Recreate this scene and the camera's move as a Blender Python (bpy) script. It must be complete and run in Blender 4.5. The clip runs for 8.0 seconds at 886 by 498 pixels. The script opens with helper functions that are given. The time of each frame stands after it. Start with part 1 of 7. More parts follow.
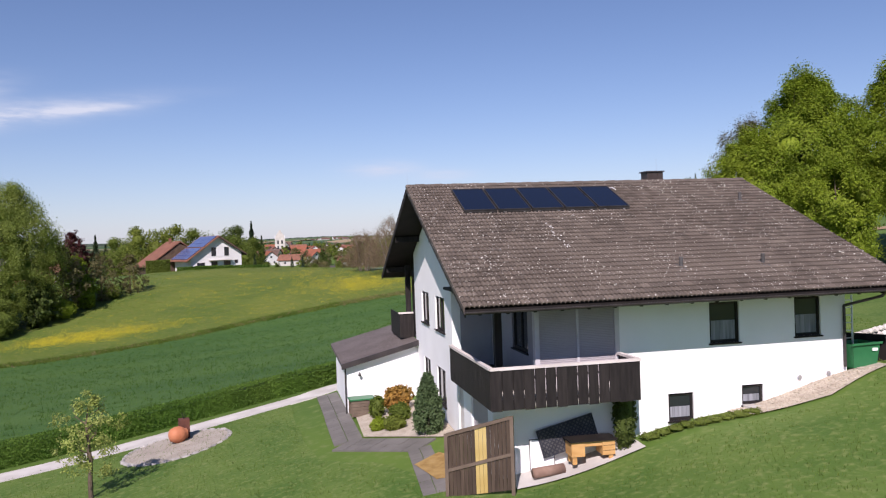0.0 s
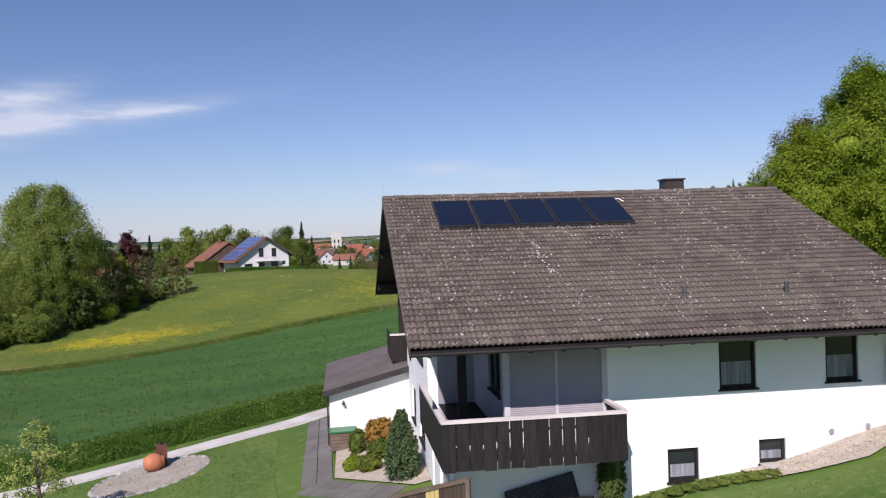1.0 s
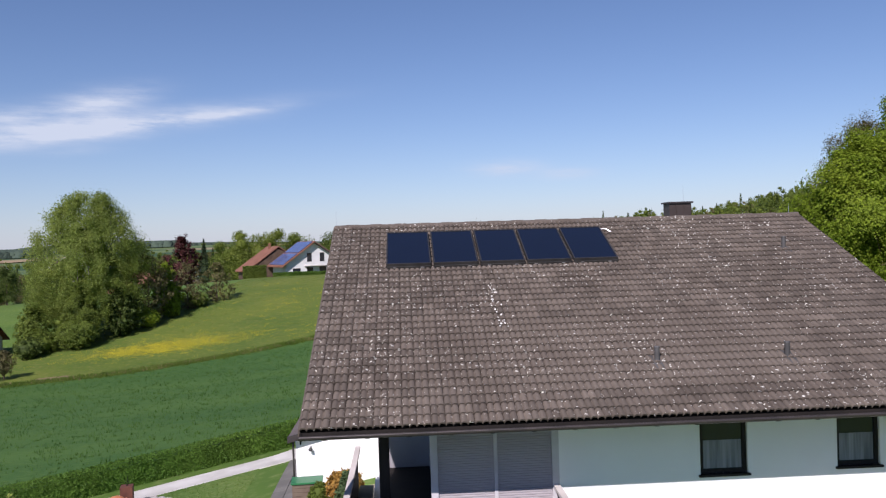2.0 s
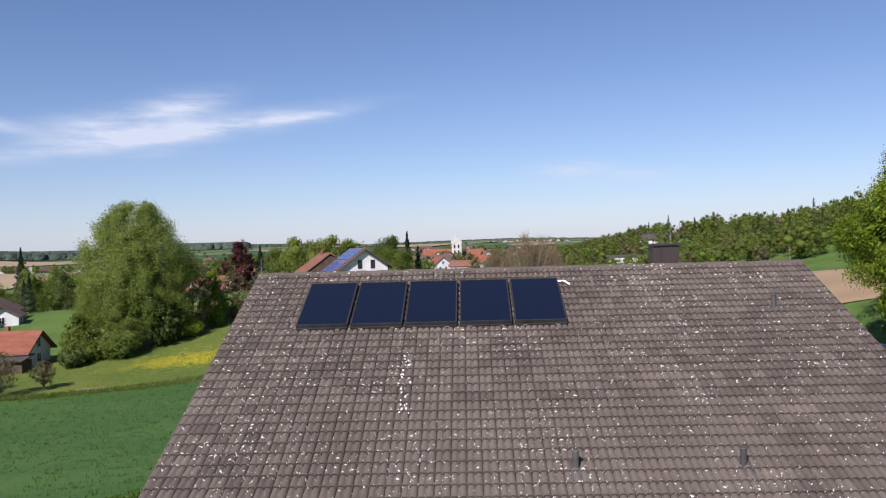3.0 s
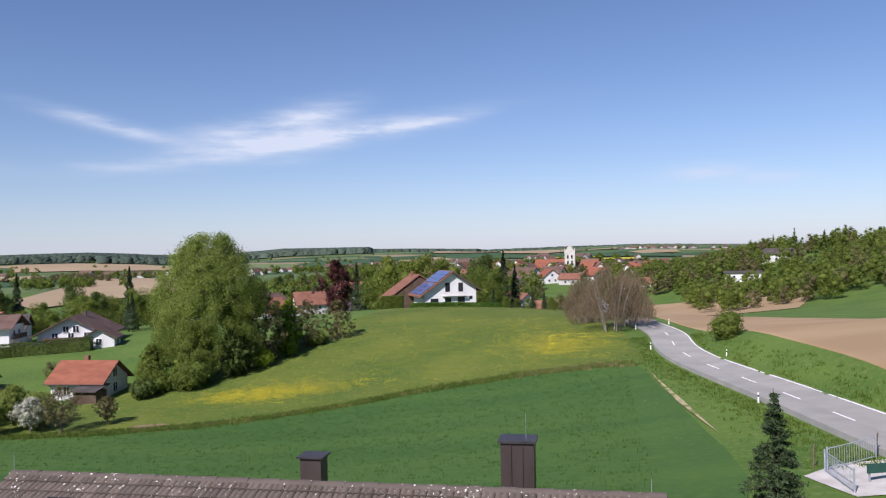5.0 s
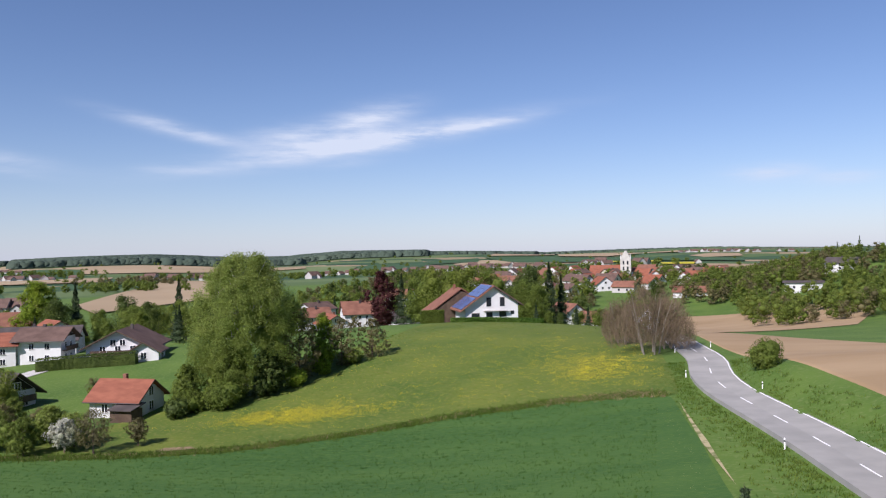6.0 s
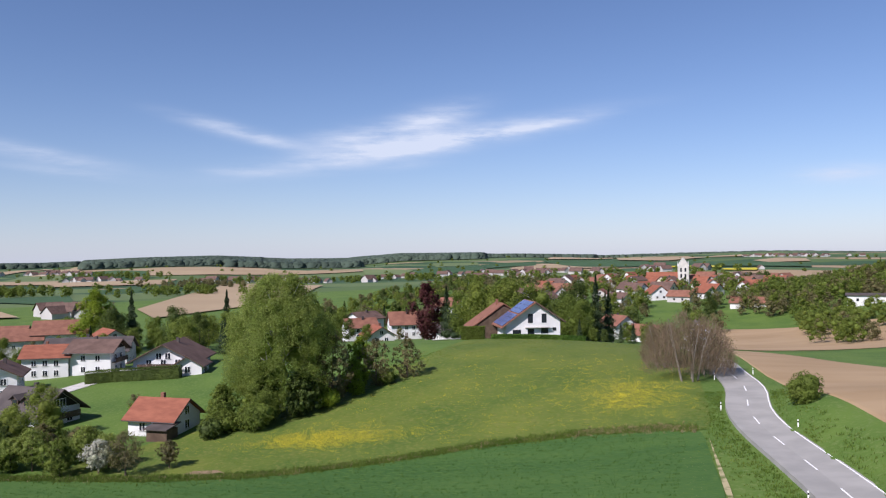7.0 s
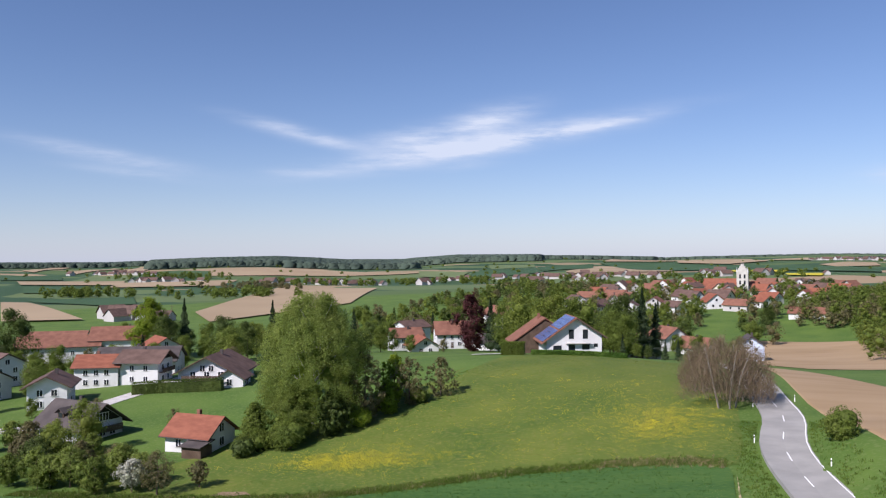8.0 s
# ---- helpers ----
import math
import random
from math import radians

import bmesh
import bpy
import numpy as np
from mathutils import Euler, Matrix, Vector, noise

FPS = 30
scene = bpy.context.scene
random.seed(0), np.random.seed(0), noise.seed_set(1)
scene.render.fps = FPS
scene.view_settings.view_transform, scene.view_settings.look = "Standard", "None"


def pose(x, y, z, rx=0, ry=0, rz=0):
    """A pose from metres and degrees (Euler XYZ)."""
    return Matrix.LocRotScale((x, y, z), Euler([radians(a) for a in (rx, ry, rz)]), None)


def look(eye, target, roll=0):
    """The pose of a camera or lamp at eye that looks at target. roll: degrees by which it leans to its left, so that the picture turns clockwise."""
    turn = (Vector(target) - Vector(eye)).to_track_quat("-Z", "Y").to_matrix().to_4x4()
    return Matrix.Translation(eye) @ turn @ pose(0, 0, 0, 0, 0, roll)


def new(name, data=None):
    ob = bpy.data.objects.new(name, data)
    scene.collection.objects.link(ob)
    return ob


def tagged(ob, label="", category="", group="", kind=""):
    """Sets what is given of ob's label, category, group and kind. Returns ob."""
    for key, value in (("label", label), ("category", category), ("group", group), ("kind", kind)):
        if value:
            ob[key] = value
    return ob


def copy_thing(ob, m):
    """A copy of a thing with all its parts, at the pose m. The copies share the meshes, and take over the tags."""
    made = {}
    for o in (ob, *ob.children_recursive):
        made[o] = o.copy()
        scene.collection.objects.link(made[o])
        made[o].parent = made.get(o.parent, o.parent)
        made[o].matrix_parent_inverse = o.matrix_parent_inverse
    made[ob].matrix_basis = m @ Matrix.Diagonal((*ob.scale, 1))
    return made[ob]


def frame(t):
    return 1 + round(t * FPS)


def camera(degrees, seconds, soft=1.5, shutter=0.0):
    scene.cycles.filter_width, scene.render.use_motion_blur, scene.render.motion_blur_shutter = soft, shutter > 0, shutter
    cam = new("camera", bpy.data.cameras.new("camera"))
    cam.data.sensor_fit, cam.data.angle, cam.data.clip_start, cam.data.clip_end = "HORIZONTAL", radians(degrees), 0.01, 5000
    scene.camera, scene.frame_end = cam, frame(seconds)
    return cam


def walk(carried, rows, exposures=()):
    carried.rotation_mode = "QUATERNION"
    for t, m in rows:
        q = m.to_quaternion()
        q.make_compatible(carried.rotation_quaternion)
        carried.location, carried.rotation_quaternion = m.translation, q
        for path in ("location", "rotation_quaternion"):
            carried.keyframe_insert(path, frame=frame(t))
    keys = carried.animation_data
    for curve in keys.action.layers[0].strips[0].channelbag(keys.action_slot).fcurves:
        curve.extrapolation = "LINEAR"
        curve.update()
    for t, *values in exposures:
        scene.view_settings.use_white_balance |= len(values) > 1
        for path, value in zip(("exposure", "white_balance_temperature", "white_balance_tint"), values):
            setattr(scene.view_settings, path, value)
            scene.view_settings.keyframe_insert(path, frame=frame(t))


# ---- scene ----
cam = camera(58.6, 8.0, soft=1.2)
PATH = [
    (0, (-5.246, -32.475, 7.553), (-4.841, -30.517, 7.528), -2.0),
    (0.5, (-3.427, -30.877, 7.818), (-3.095, -28.904, 7.793), -1.9),
    (1, (-1.599, -29.253, 8.174), (-1.342, -27.27, 8.151), -1.8),
    (1.5, (0.291, -27.612, 8.693), (0.472, -25.62, 8.671), -1.8),
    (3, (6.12, -22.753, 10.533), (6.052, -20.754, 10.525), -1.5),
    (3.5, (8.088, -21.211, 11.449), (7.939, -19.217, 11.445), -1.4),
    (4, (10.072, -19.713, 12.513), (9.846, -17.726, 12.513), -1.3),
    (4.5, (12.089, -18.294, 13.663), (11.788, -16.317, 13.668), -1.2),
    (6, (18.096, -14.905, 18.052), (17.577, -12.974, 18.068), -1.0),
    (6.5, (20.053, -13.887, 19.724), (19.462, -11.976, 19.742), -0.8),
    (7, (22.031, -12.892, 21.422), (21.37, -11.005, 21.444), -0.7),
    (7.5, (24.016, -11.935, 23.122), (23.286, -10.073, 23.145), -0.5),
    (8, (26.017, -10.996, 24.816), (25.219, -9.162, 24.84), -0.4),
]
walk(cam, [(t, look(eye, target, roll)) for t, eye, target, roll in PATH], ((0, 0.29, 6350, 28), (1, 0.19, 6180, 26), (1.5, 0.17, 6120, 25), (3, 0.33, 6150, 24), (8, 0.34, 6070, 24)))

CLOUDS = [
    # azimuth left of +y, height, length, width, slope, amount
    (21.0, 8.1, 8.5, 0.68, 0.15, 1.6),
    (20.3, 9.9, 2.8, 0.8, 0.2, 1.0),
    (25.5, 8.7, 3.2, 0.7, 0.1, 0.7),
    (33.5, 8.9, 3.6, 0.45, -0.22, 0.85),
    (13.0, 9.2, 4.0, 0.3, 0.15, 0.6),
    (22.0, 6.6, 2.6, 0.3, 0.1, 0.15),
    (46.5, 7.0, 4.5, 0.45, -0.15, 0.6),
    (45.0, 5.9, 3.0, 0.3, -0.1, 0.4),
    (33.0, 6.2, 3.0, 0.25, 0.0, 0.3),
    (-7.5, 5.2, 2.4, 0.5, 0.0, 0.75),
    (-12.0, 4.6, 2.0, 0.4, 0.0, 0.6),
]
SKY_STRENGTH, SUN_STRENGTH = 0.079, 5.0

# ---- world and sun ----
SUN_EL, SUN_AZ = 41.8, 203.0
world = bpy.data.worlds.new("world")
scene.world = world
world.use_nodes = True
wt = world.node_tree
wt.nodes.clear()


def wnode(kind, **kw):
    n = wt.nodes.new(kind)
    for k, v in kw.items():
        if k == "operation":
            n.operation = v
        elif k == "inputs":
            for i, val in v.items():
                n.inputs[i].default_value = val
    return n


def wmath(op, a, b=None):
    n = wnode("ShaderNodeMath", operation=op)
    for i, v in enumerate((a, b)):
        if v is None:
            continue
        if isinstance(v, (int, float)):
            n.inputs[i].default_value = v
        else:
            wt.links.new(v, n.inputs[i])
    return n.outputs[0]


sky = wt.nodes.new("ShaderNodeTexSky")
sky.sky_type = "NISHITA"
sky.sun_disc = False
sky.sun_elevation, sky.sun_rotation = radians(SUN_EL), radians(SUN_AZ)
sky.altitude, sky.air_density, sky.dust_density, sky.ozone_density = 450, 1.0, 0.0, 4.5
coord = wt.nodes.new("ShaderNodeTexCoord")
sep = wt.nodes.new("ShaderNodeSeparateXYZ")
wt.links.new(coord.outputs["Generated"], sep.inputs[0])
SX, SY, SZ = sep.outputs
# azimuth to the left of +y and height, both in radians
azim = wmath("ARCTAN2", wmath("MULTIPLY", SX, -1.0), SY)
elev = wmath("ARCSINE", SZ)
flat = wt.nodes.new("ShaderNodeCombineXYZ")
wt.links.new(azim, flat.inputs[0])
wt.links.new(elev, flat.inputs[1])
cirrus = wt.nodes.new("ShaderNodeTexNoise")
cirrus.inputs["Scale"].default_value, cirrus.inputs["Detail"].default_value, cirrus.inputs["Roughness"].default_value = 9.0, 7.0, 0.62
stretch = wt.nodes.new("ShaderNodeMapping")
stretch.inputs["Rotation"].default_value = (0, 0, radians(7))
stretch.inputs["Scale"].default_value = (1.0, 5.5, 1.0)
wt.links.new(flat.outputs[0], stretch.inputs[0])
wt.links.new(stretch.outputs[0], cirrus.inputs["Vector"])


def streak(az, el, length, width, slope, amount):
    """A wisp of cirrus: a soft long ellipse in azimuth and height."""
    da = wmath("SUBTRACT", azim, radians(az))
    de = wmath("SUBTRACT", wmath("SUBTRACT", elev, radians(el)), wmath("MULTIPLY", da, -slope))
    u = wmath("POWER", wmath("ABSOLUTE", wmath("DIVIDE", da, radians(length))), 2.0)
    v = wmath("POWER", wmath("ABSOLUTE", wmath("DIVIDE", de, radians(width))), 2.0)
    g = wmath("EXPONENT", wmath("MULTIPLY", wmath("ADD", u, v), -1.0))
    return wmath("MULTIPLY", g, amount)


mask = None
for s in CLOUDS:
    mask = streak(*s) if mask is None else wmath("ADD", mask, streak(*s))
grain = wt.nodes.new("ShaderNodeMapRange")
grain.inputs[1].default_value, grain.inputs[2].default_value = 0.34, 0.68
wt.links.new(cirrus.outputs[0], grain.inputs[0])
cover = wmath("MINIMUM", wmath("MULTIPLY", mask, wmath("ADD", grain.outputs[0], 0.25)), 0.9)
mixc = wt.nodes.new("ShaderNodeMix")
mixc.data_type = "RGBA"
wt.links.new(cover, mixc.inputs[0])
wt.links.new(sky.outputs[0], mixc.inputs[6])
mixc.inputs[7].default_value = (7.2, 8.1, 8.6, 1)
# pale blue haze low over the horizon
low = wmath("EXPONENT", wmath("MULTIPLY", wmath("MAXIMUM", elev, 0.0), -1 / radians(3.2)))
haze = wt.nodes.new("ShaderNodeMix")
haze.data_type = "RGBA"
wt.links.new(wmath("MULTIPLY", low, 0.75), haze.inputs[0])
wt.links.new(mixc.outputs[2], haze.inputs[6])
haze.inputs[7].default_value = (4.9, 5.75, 6.7, 1)
back = wt.nodes.new("ShaderNodeBackground")
back.inputs[1].default_value = SKY_STRENGTH
wt.links.new(haze.outputs[2], back.inputs[0])
wout = wt.nodes.new("ShaderNodeOutputWorld")
wt.links.new(back.outputs[0], wout.inputs[0])

sun = bpy.data.lights.new("sun", "SUN")
sun.energy, sun.angle, sun.color = SUN_STRENGTH, radians(0.53), (1.0, 0.95, 0.87)
sun_ob = new("sun", sun)
el, az = radians(SUN_EL), radians(SUN_AZ)
sun_dir = Vector((math.sin(az) * math.cos(el), math.cos(az) * math.cos(el), math.sin(el)))
sun_ob.matrix_world = look(sun_dir * 100, (0, 0, 0))

# ---- materials ----


def surf(name, c1, c2, scale=2.0, rough=0.8, bump=0.0, metal=0.0, fine=12.0, c3=None, spec=0.3, island=0.0, obj_random=0.0, stretch=(1, 1, 1), trans=0.0, lo=0.35, hi=0.65):
    """A surface of two colours in large soft patches, a fine grain over it, and relief."""
    m = bpy.data.materials.new(name)
    m.use_nodes = True
    nt = m.node_tree
    L = nt.links
    bsdf = nt.nodes["Principled BSDF"]
    tc = nt.nodes.new("ShaderNodeTexCoord")
    geo = nt.nodes.new("ShaderNodeNewGeometry")
    mp = nt.nodes.new("ShaderNodeMapping")
    mp.inputs["Scale"].default_value = stretch
    L.new(geo.outputs["Position"], mp.inputs[0])
    n1 = nt.nodes.new("ShaderNodeTexNoise")
    n1.inputs["Scale"].default_value, n1.inputs["Detail"].default_value = scale, 5.0
    n2 = nt.nodes.new("ShaderNodeTexNoise")
    n2.inputs["Scale"].default_value, n2.inputs["Detail"].default_value = scale * fine, 4.0
    L.new(mp.outputs[0], n1.inputs["Vector"])
    L.new(mp.outputs[0], n2.inputs["Vector"])
    r = nt.nodes.new("ShaderNodeMapRange")
    r.inputs[1].default_value, r.inputs[2].default_value = lo, hi
    L.new(n1.outputs[0], r.inputs[0])
    mx = nt.nodes.new("ShaderNodeMix")
    mx.data_type = "RGBA"
    mx.inputs[6].default_value, mx.inputs[7].default_value = (*c1, 1), (*c2, 1)
    L.new(r.outputs[0], mx.inputs[0])
    col = mx.outputs[2]
    if c3:
        r2 = nt.nodes.new("ShaderNodeMapRange")
        r2.inputs[1].default_value, r2.inputs[2].default_value = 0.5, 0.72
        L.new(n2.outputs[0], r2.inputs[0])
        mx2 = nt.nodes.new("ShaderNodeMix")
        mx2.data_type = "RGBA"
        L.new(r2.outputs[0], mx2.inputs[0])
        L.new(col, mx2.inputs[6])
        mx2.inputs[7].default_value = (*c3, 1)
        col = mx2.outputs[2]
    if island or obj_random:
        src = geo.outputs["Random Per Island"] if island else nt.nodes.new("ShaderNodeObjectInfo").outputs["Random"]
        vr = nt.nodes.new("ShaderNodeMapRange")
        k = island or obj_random
        vr.inputs[3].default_value, vr.inputs[4].default_value = 1 - k, 1 + k
        L.new(src, vr.inputs[0])
        hs = nt.nodes.new("ShaderNodeHueSaturation")
        L.new(vr.outputs[0], hs.inputs["Value"])
        L.new(col, hs.inputs["Color"])
        col = hs.outputs[0]
    L.new(col, bsdf.inputs["Base Color"])
    bsdf.inputs["Roughness"].default_value = rough
    bsdf.inputs["Metallic"].default_value = metal
    bsdf.inputs["Specular IOR Level"].default_value = spec
    if bump:
        b = nt.nodes.new("ShaderNodeBump")
        b.inputs["Strength"].default_value = min(1.0, bump)
        b.inputs["Distance"].default_value = bump * 0.05
        L.new(n2.outputs[0], b.inputs["Height"])
        L.new(b.outputs[0], bsdf.inputs["Normal"])
    if trans:
        tr = nt.nodes.new("ShaderNodeBsdfTranslucent")
        L.new(col, tr.inputs[0])
        ms = nt.nodes.new("ShaderNodeMixShader")
        ms.inputs[0].default_value = trans
        L.new(bsdf.outputs[0], ms.inputs[1])
        L.new(tr.outputs[0], ms.inputs[2])
        L.new(ms.outputs[0], nt.nodes["Material Output"].inputs[0])
    return m


def glass_mat(name, tint, rough=0.03):
    m = bpy.data.materials.new(name)
    m.use_nodes = True
    b = m.node_tree.nodes["Principled BSDF"]
    b.inputs["Base Color"].default_value = (*tint, 1)
    b.inputs["Roughness"].default_value = rough
    b.inputs["Specular IOR Level"].default_value = 0.6
    return m


def leaf(name, c1, c2, trans=0.35, var=0.35, scale=0.25):
    c1, c2 = [0.97 * v for v in c1], [0.97 * v for v in c2]
    return surf(name, c1, c2, scale=scale, rough=0.65, island=var, trans=trans, spec=0.25)


M_GRASS = surf("grass", (0.056, 0.114, 0.014), (0.09, 0.154, 0.021), 0.09, 0.9, 0.6, fine=22, c3=(0.12, 0.17, 0.042))
M_LAWN = surf("lawn grass", (0.055, 0.115, 0.015), (0.1, 0.158, 0.028), 0.32, 0.9, 0.9, fine=14, c3=(0.14, 0.185, 0.05))
M_CROP = surf("young grain", (0.031, 0.087, 0.014), (0.051, 0.113, 0.019), 0.05, 0.9, 0.8, fine=40, stretch=(0.6, 3.0, 1), c3=(0.075, 0.135, 0.022))
M_BANK = surf("tall grass", (0.05, 0.1, 0.012), (0.08, 0.13, 0.02), 0.25, 0.9, 0.8, fine=15, c3=(0.15, 0.16, 0.06))
M_SOIL = surf("ploughed soil", (0.29, 0.2, 0.105), (0.35, 0.25, 0.14), 0.04, 0.95, 0.6, fine=30, stretch=(1, 2.5, 1))
M_ROAD = surf("asphalt", (0.27, 0.265, 0.24), (0.33, 0.32, 0.29), 0.3, 0.85, 0.2, fine=30)
M_LINE = surf("road paint", (0.72, 0.72, 0.7), (0.8, 0.8, 0.78), 2, 0.7)
M_CONCRETE = surf("concrete", (0.42, 0.4, 0.36), (0.54, 0.52, 0.48), 0.8, 0.85, 0.2)
M_PAVER = surf("grey stone slab", (0.125, 0.118, 0.105), (0.17, 0.16, 0.145), 0.7, 0.8, 0.3, obj_random=0.08)
M_GRAVEL = surf("pale gravel", (0.4, 0.345, 0.27), (0.5, 0.44, 0.35), 3.0, 0.9, 0.9, fine=6, c3=(0.3, 0.26, 0.2))
M_STONE = surf("pale stone", (0.42, 0.39, 0.35), (0.6, 0.57, 0.52), 1.5, 0.85, 0.6, obj_random=0.25)
M_BARK = surf("bark", (0.09, 0.065, 0.045), (0.15, 0.115, 0.08), 3, 0.9, 0.6, stretch=(3, 3, 0.6))
M_BIRCH = surf("birch bark", (0.55, 0.53, 0.48), (0.3, 0.28, 0.25), 1.6, 0.8, 0.3)
M_GREYBARK = surf("grey smooth bark", (0.17, 0.15, 0.12), (0.26, 0.235, 0.195), 1.6, 0.85, 0.3)
M_TWIG = surf("grey brown twig", (0.14, 0.1, 0.06), (0.2, 0.15, 0.095), 1.0, 0.9)


def field_mosaic(m):
    """Beyond the village the grass gives way to a patchwork of fields of several greens and bare soil."""
    nt = m.node_tree
    L = nt.links
    bsdf = nt.nodes["Principled BSDF"]
    old = bsdf.inputs["Base Color"].links[0].from_socket
    geo = nt.nodes.new("ShaderNodeNewGeometry")
    mp = nt.nodes.new("ShaderNodeMapping")
    mp.inputs["Rotation"].default_value = (0, 0, radians(28))
    mp.inputs["Scale"].default_value = (1 / 210, 1 / 110, 0.0)
    L.new(geo.outputs["Position"], mp.inputs[0])
    vor = nt.nodes.new("ShaderNodeTexVoronoi")
    vor.distance = "MANHATTAN"
    vor.inputs["Scale"].default_value, vor.inputs["Randomness"].default_value = 1.0, 0.7
    L.new(mp.outputs[0], vor.inputs["Vector"])
    ramp = nt.nodes.new("ShaderNodeValToRGB")
    ramp.color_ramp.interpolation = "CONSTANT"
    cols = [(0.0, (0.04, 0.085, 0.03)), (0.2, (0.075, 0.12, 0.035)), (0.4, (0.03, 0.07, 0.026)), (0.58, (0.3, 0.22, 0.125)), (0.7, (0.1, 0.145, 0.05)), (0.85, (0.05, 0.095, 0.032)), (0.93, (0.25, 0.2, 0.11))]
    while len(ramp.color_ramp.elements) < len(cols):
        ramp.color_ramp.elements.new(0.5)
    for e, (p, c) in zip(ramp.color_ramp.elements, cols):
        e.position, e.color = p, (*c, 1)
    sepc = nt.nodes.new("ShaderNodeSeparateColor")
    L.new(vor.outputs["Color"], sepc.inputs[0])
    L.new(sepc.outputs[0], ramp.inputs[0])
    dist = nt.nodes.new("ShaderNodeVectorMath")
    dist.operation = "DISTANCE"
    dist.inputs[1].default_value = (20, 150, 0)
    L.new(geo.outputs["Position"], dist.inputs[0])
    far = nt.nodes.new("ShaderNodeMapRange")
    far.inputs[1].default_value, far.inputs[2].default_value = 520, 535
    L.new(dist.outputs["Value"], far.inputs[0])
    mx = nt.nodes.new("ShaderNodeMix")
    mx.data_type = "RGBA"
    L.new(far.outputs[0], mx.inputs[0])
    L.new(old, mx.inputs[6])
    L.new(ramp.outputs[0], mx.inputs[7])
    L.new(mx.outputs[2], bsdf.inputs["Base Color"])


field_mosaic(M_GRASS)

# ---- tools for building ----


def box(bm, x0, x1, y0, y1, z0, z1, m=None):
    vs = [bm.verts.new((x, y, z)) for x in (x0, x1) for y in (y0, y1) for z in (z0, z1)]
    for f in ((0, 1, 3, 2), (4, 6, 7, 5), (0, 4, 5, 1), (2, 3, 7, 6), (0, 2, 6, 4), (1, 5, 7, 3)):
        bm.faces.new([vs[i] for i in f])
    if m is not None:
        for v in vs:
            v.co = m @ v.co
    return vs


def cyl(bm, a, b, r0, r1, seg=10, caps=True):
    a, b = Vector(a), Vector(b)
    d = (b - a).normalized()
    u = d.orthogonal().normalized()
    w = d.cross(u)
    rings = []
    for p, r in ((a, r0), (b, r1)):
        rings.append([bm.verts.new(p + (u * math.cos(2 * math.pi * i / seg) + w * math.sin(2 * math.pi * i / seg)) * r) for i in range(seg)])
    for i in range(seg):
        bm.faces.new((rings[0][i - 1], rings[0][i], rings[1][i], rings[1][i - 1]))
    if caps:
        bm.faces.new(rings[0])
        bm.faces.new(rings[1][::-1])


def prism(bm, outline, axis, lo, hi):
    """A flat outline carried along an axis from lo to hi. axis x: outline in y, z; axis y: in x, z; axis z: in x, y."""
    def at(u, v, w):
        return {"x": (w, u, v), "y": (u, w, v), "z": (u, v, w)}[axis]
    a = [bm.verts.new(at(u, v, lo)) for u, v in outline]
    b = [bm.verts.new(at(u, v, hi)) for u, v in outline]
    bm.faces.new(a)
    bm.faces.new(b[::-1])
    for i in range(len(a)):
        bm.faces.new((a[i - 1], a[i], b[i], b[i - 1]))


def blob(bm, c, r, seed=0, sub=3, wob=0.18, squash=(1, 1, 1)):
    made = bmesh.ops.create_icosphere(bm, subdivisions=sub, radius=1.0)
    for v in made["verts"]:
        n = noise.noise(v.co * 1.7 + Vector((seed * 3.1, seed, 0)))
        v.co = Vector(c) + Vector([v.co[i] * r * squash[i] * (1 + wob * n * 2) for i in range(3)])


def bevelled(bm, width=0.01, seg=1):
    bmesh.ops.bevel(bm, geom=[e for e in bm.edges if len(e.link_faces) == 2 and e.calc_face_angle(0) > 0.6], offset=width, segments=seg, affect="EDGES")
    return bm


def part(name, bm, material, parent=None, label="", smooth_faces=False):
    bmesh.ops.recalc_face_normals(bm, faces=bm.faces[:])
    me = bpy.data.meshes.new(name)
    bm.to_mesh(me)
    bm.free()
    me.materials.append(material)
    if smooth_faces:
        me.polygons.foreach_set("use_smooth", [True] * len(me.polygons))
    ob = new(name, me)
    ob.parent = parent
    if label:
        tagged(ob, label)
    return ob


def thing(name, x=0.0, y=0.0, z=0.0, rz=0.0, label="", category="", group=""):
    ob = new(name)
    ob.empty_display_size = 0.3
    ob.matrix_world = pose(x, y, z, 0, 0, rz)
    return tagged(ob, label, category, group)


def boxpart(name, dims, material, parent, label="", bevel=0.0):
    bm = bmesh.new()
    box(bm, *dims)
    if bevel:
        bevelled(bm, bevel)
    return part(name, bm, material, parent, label)


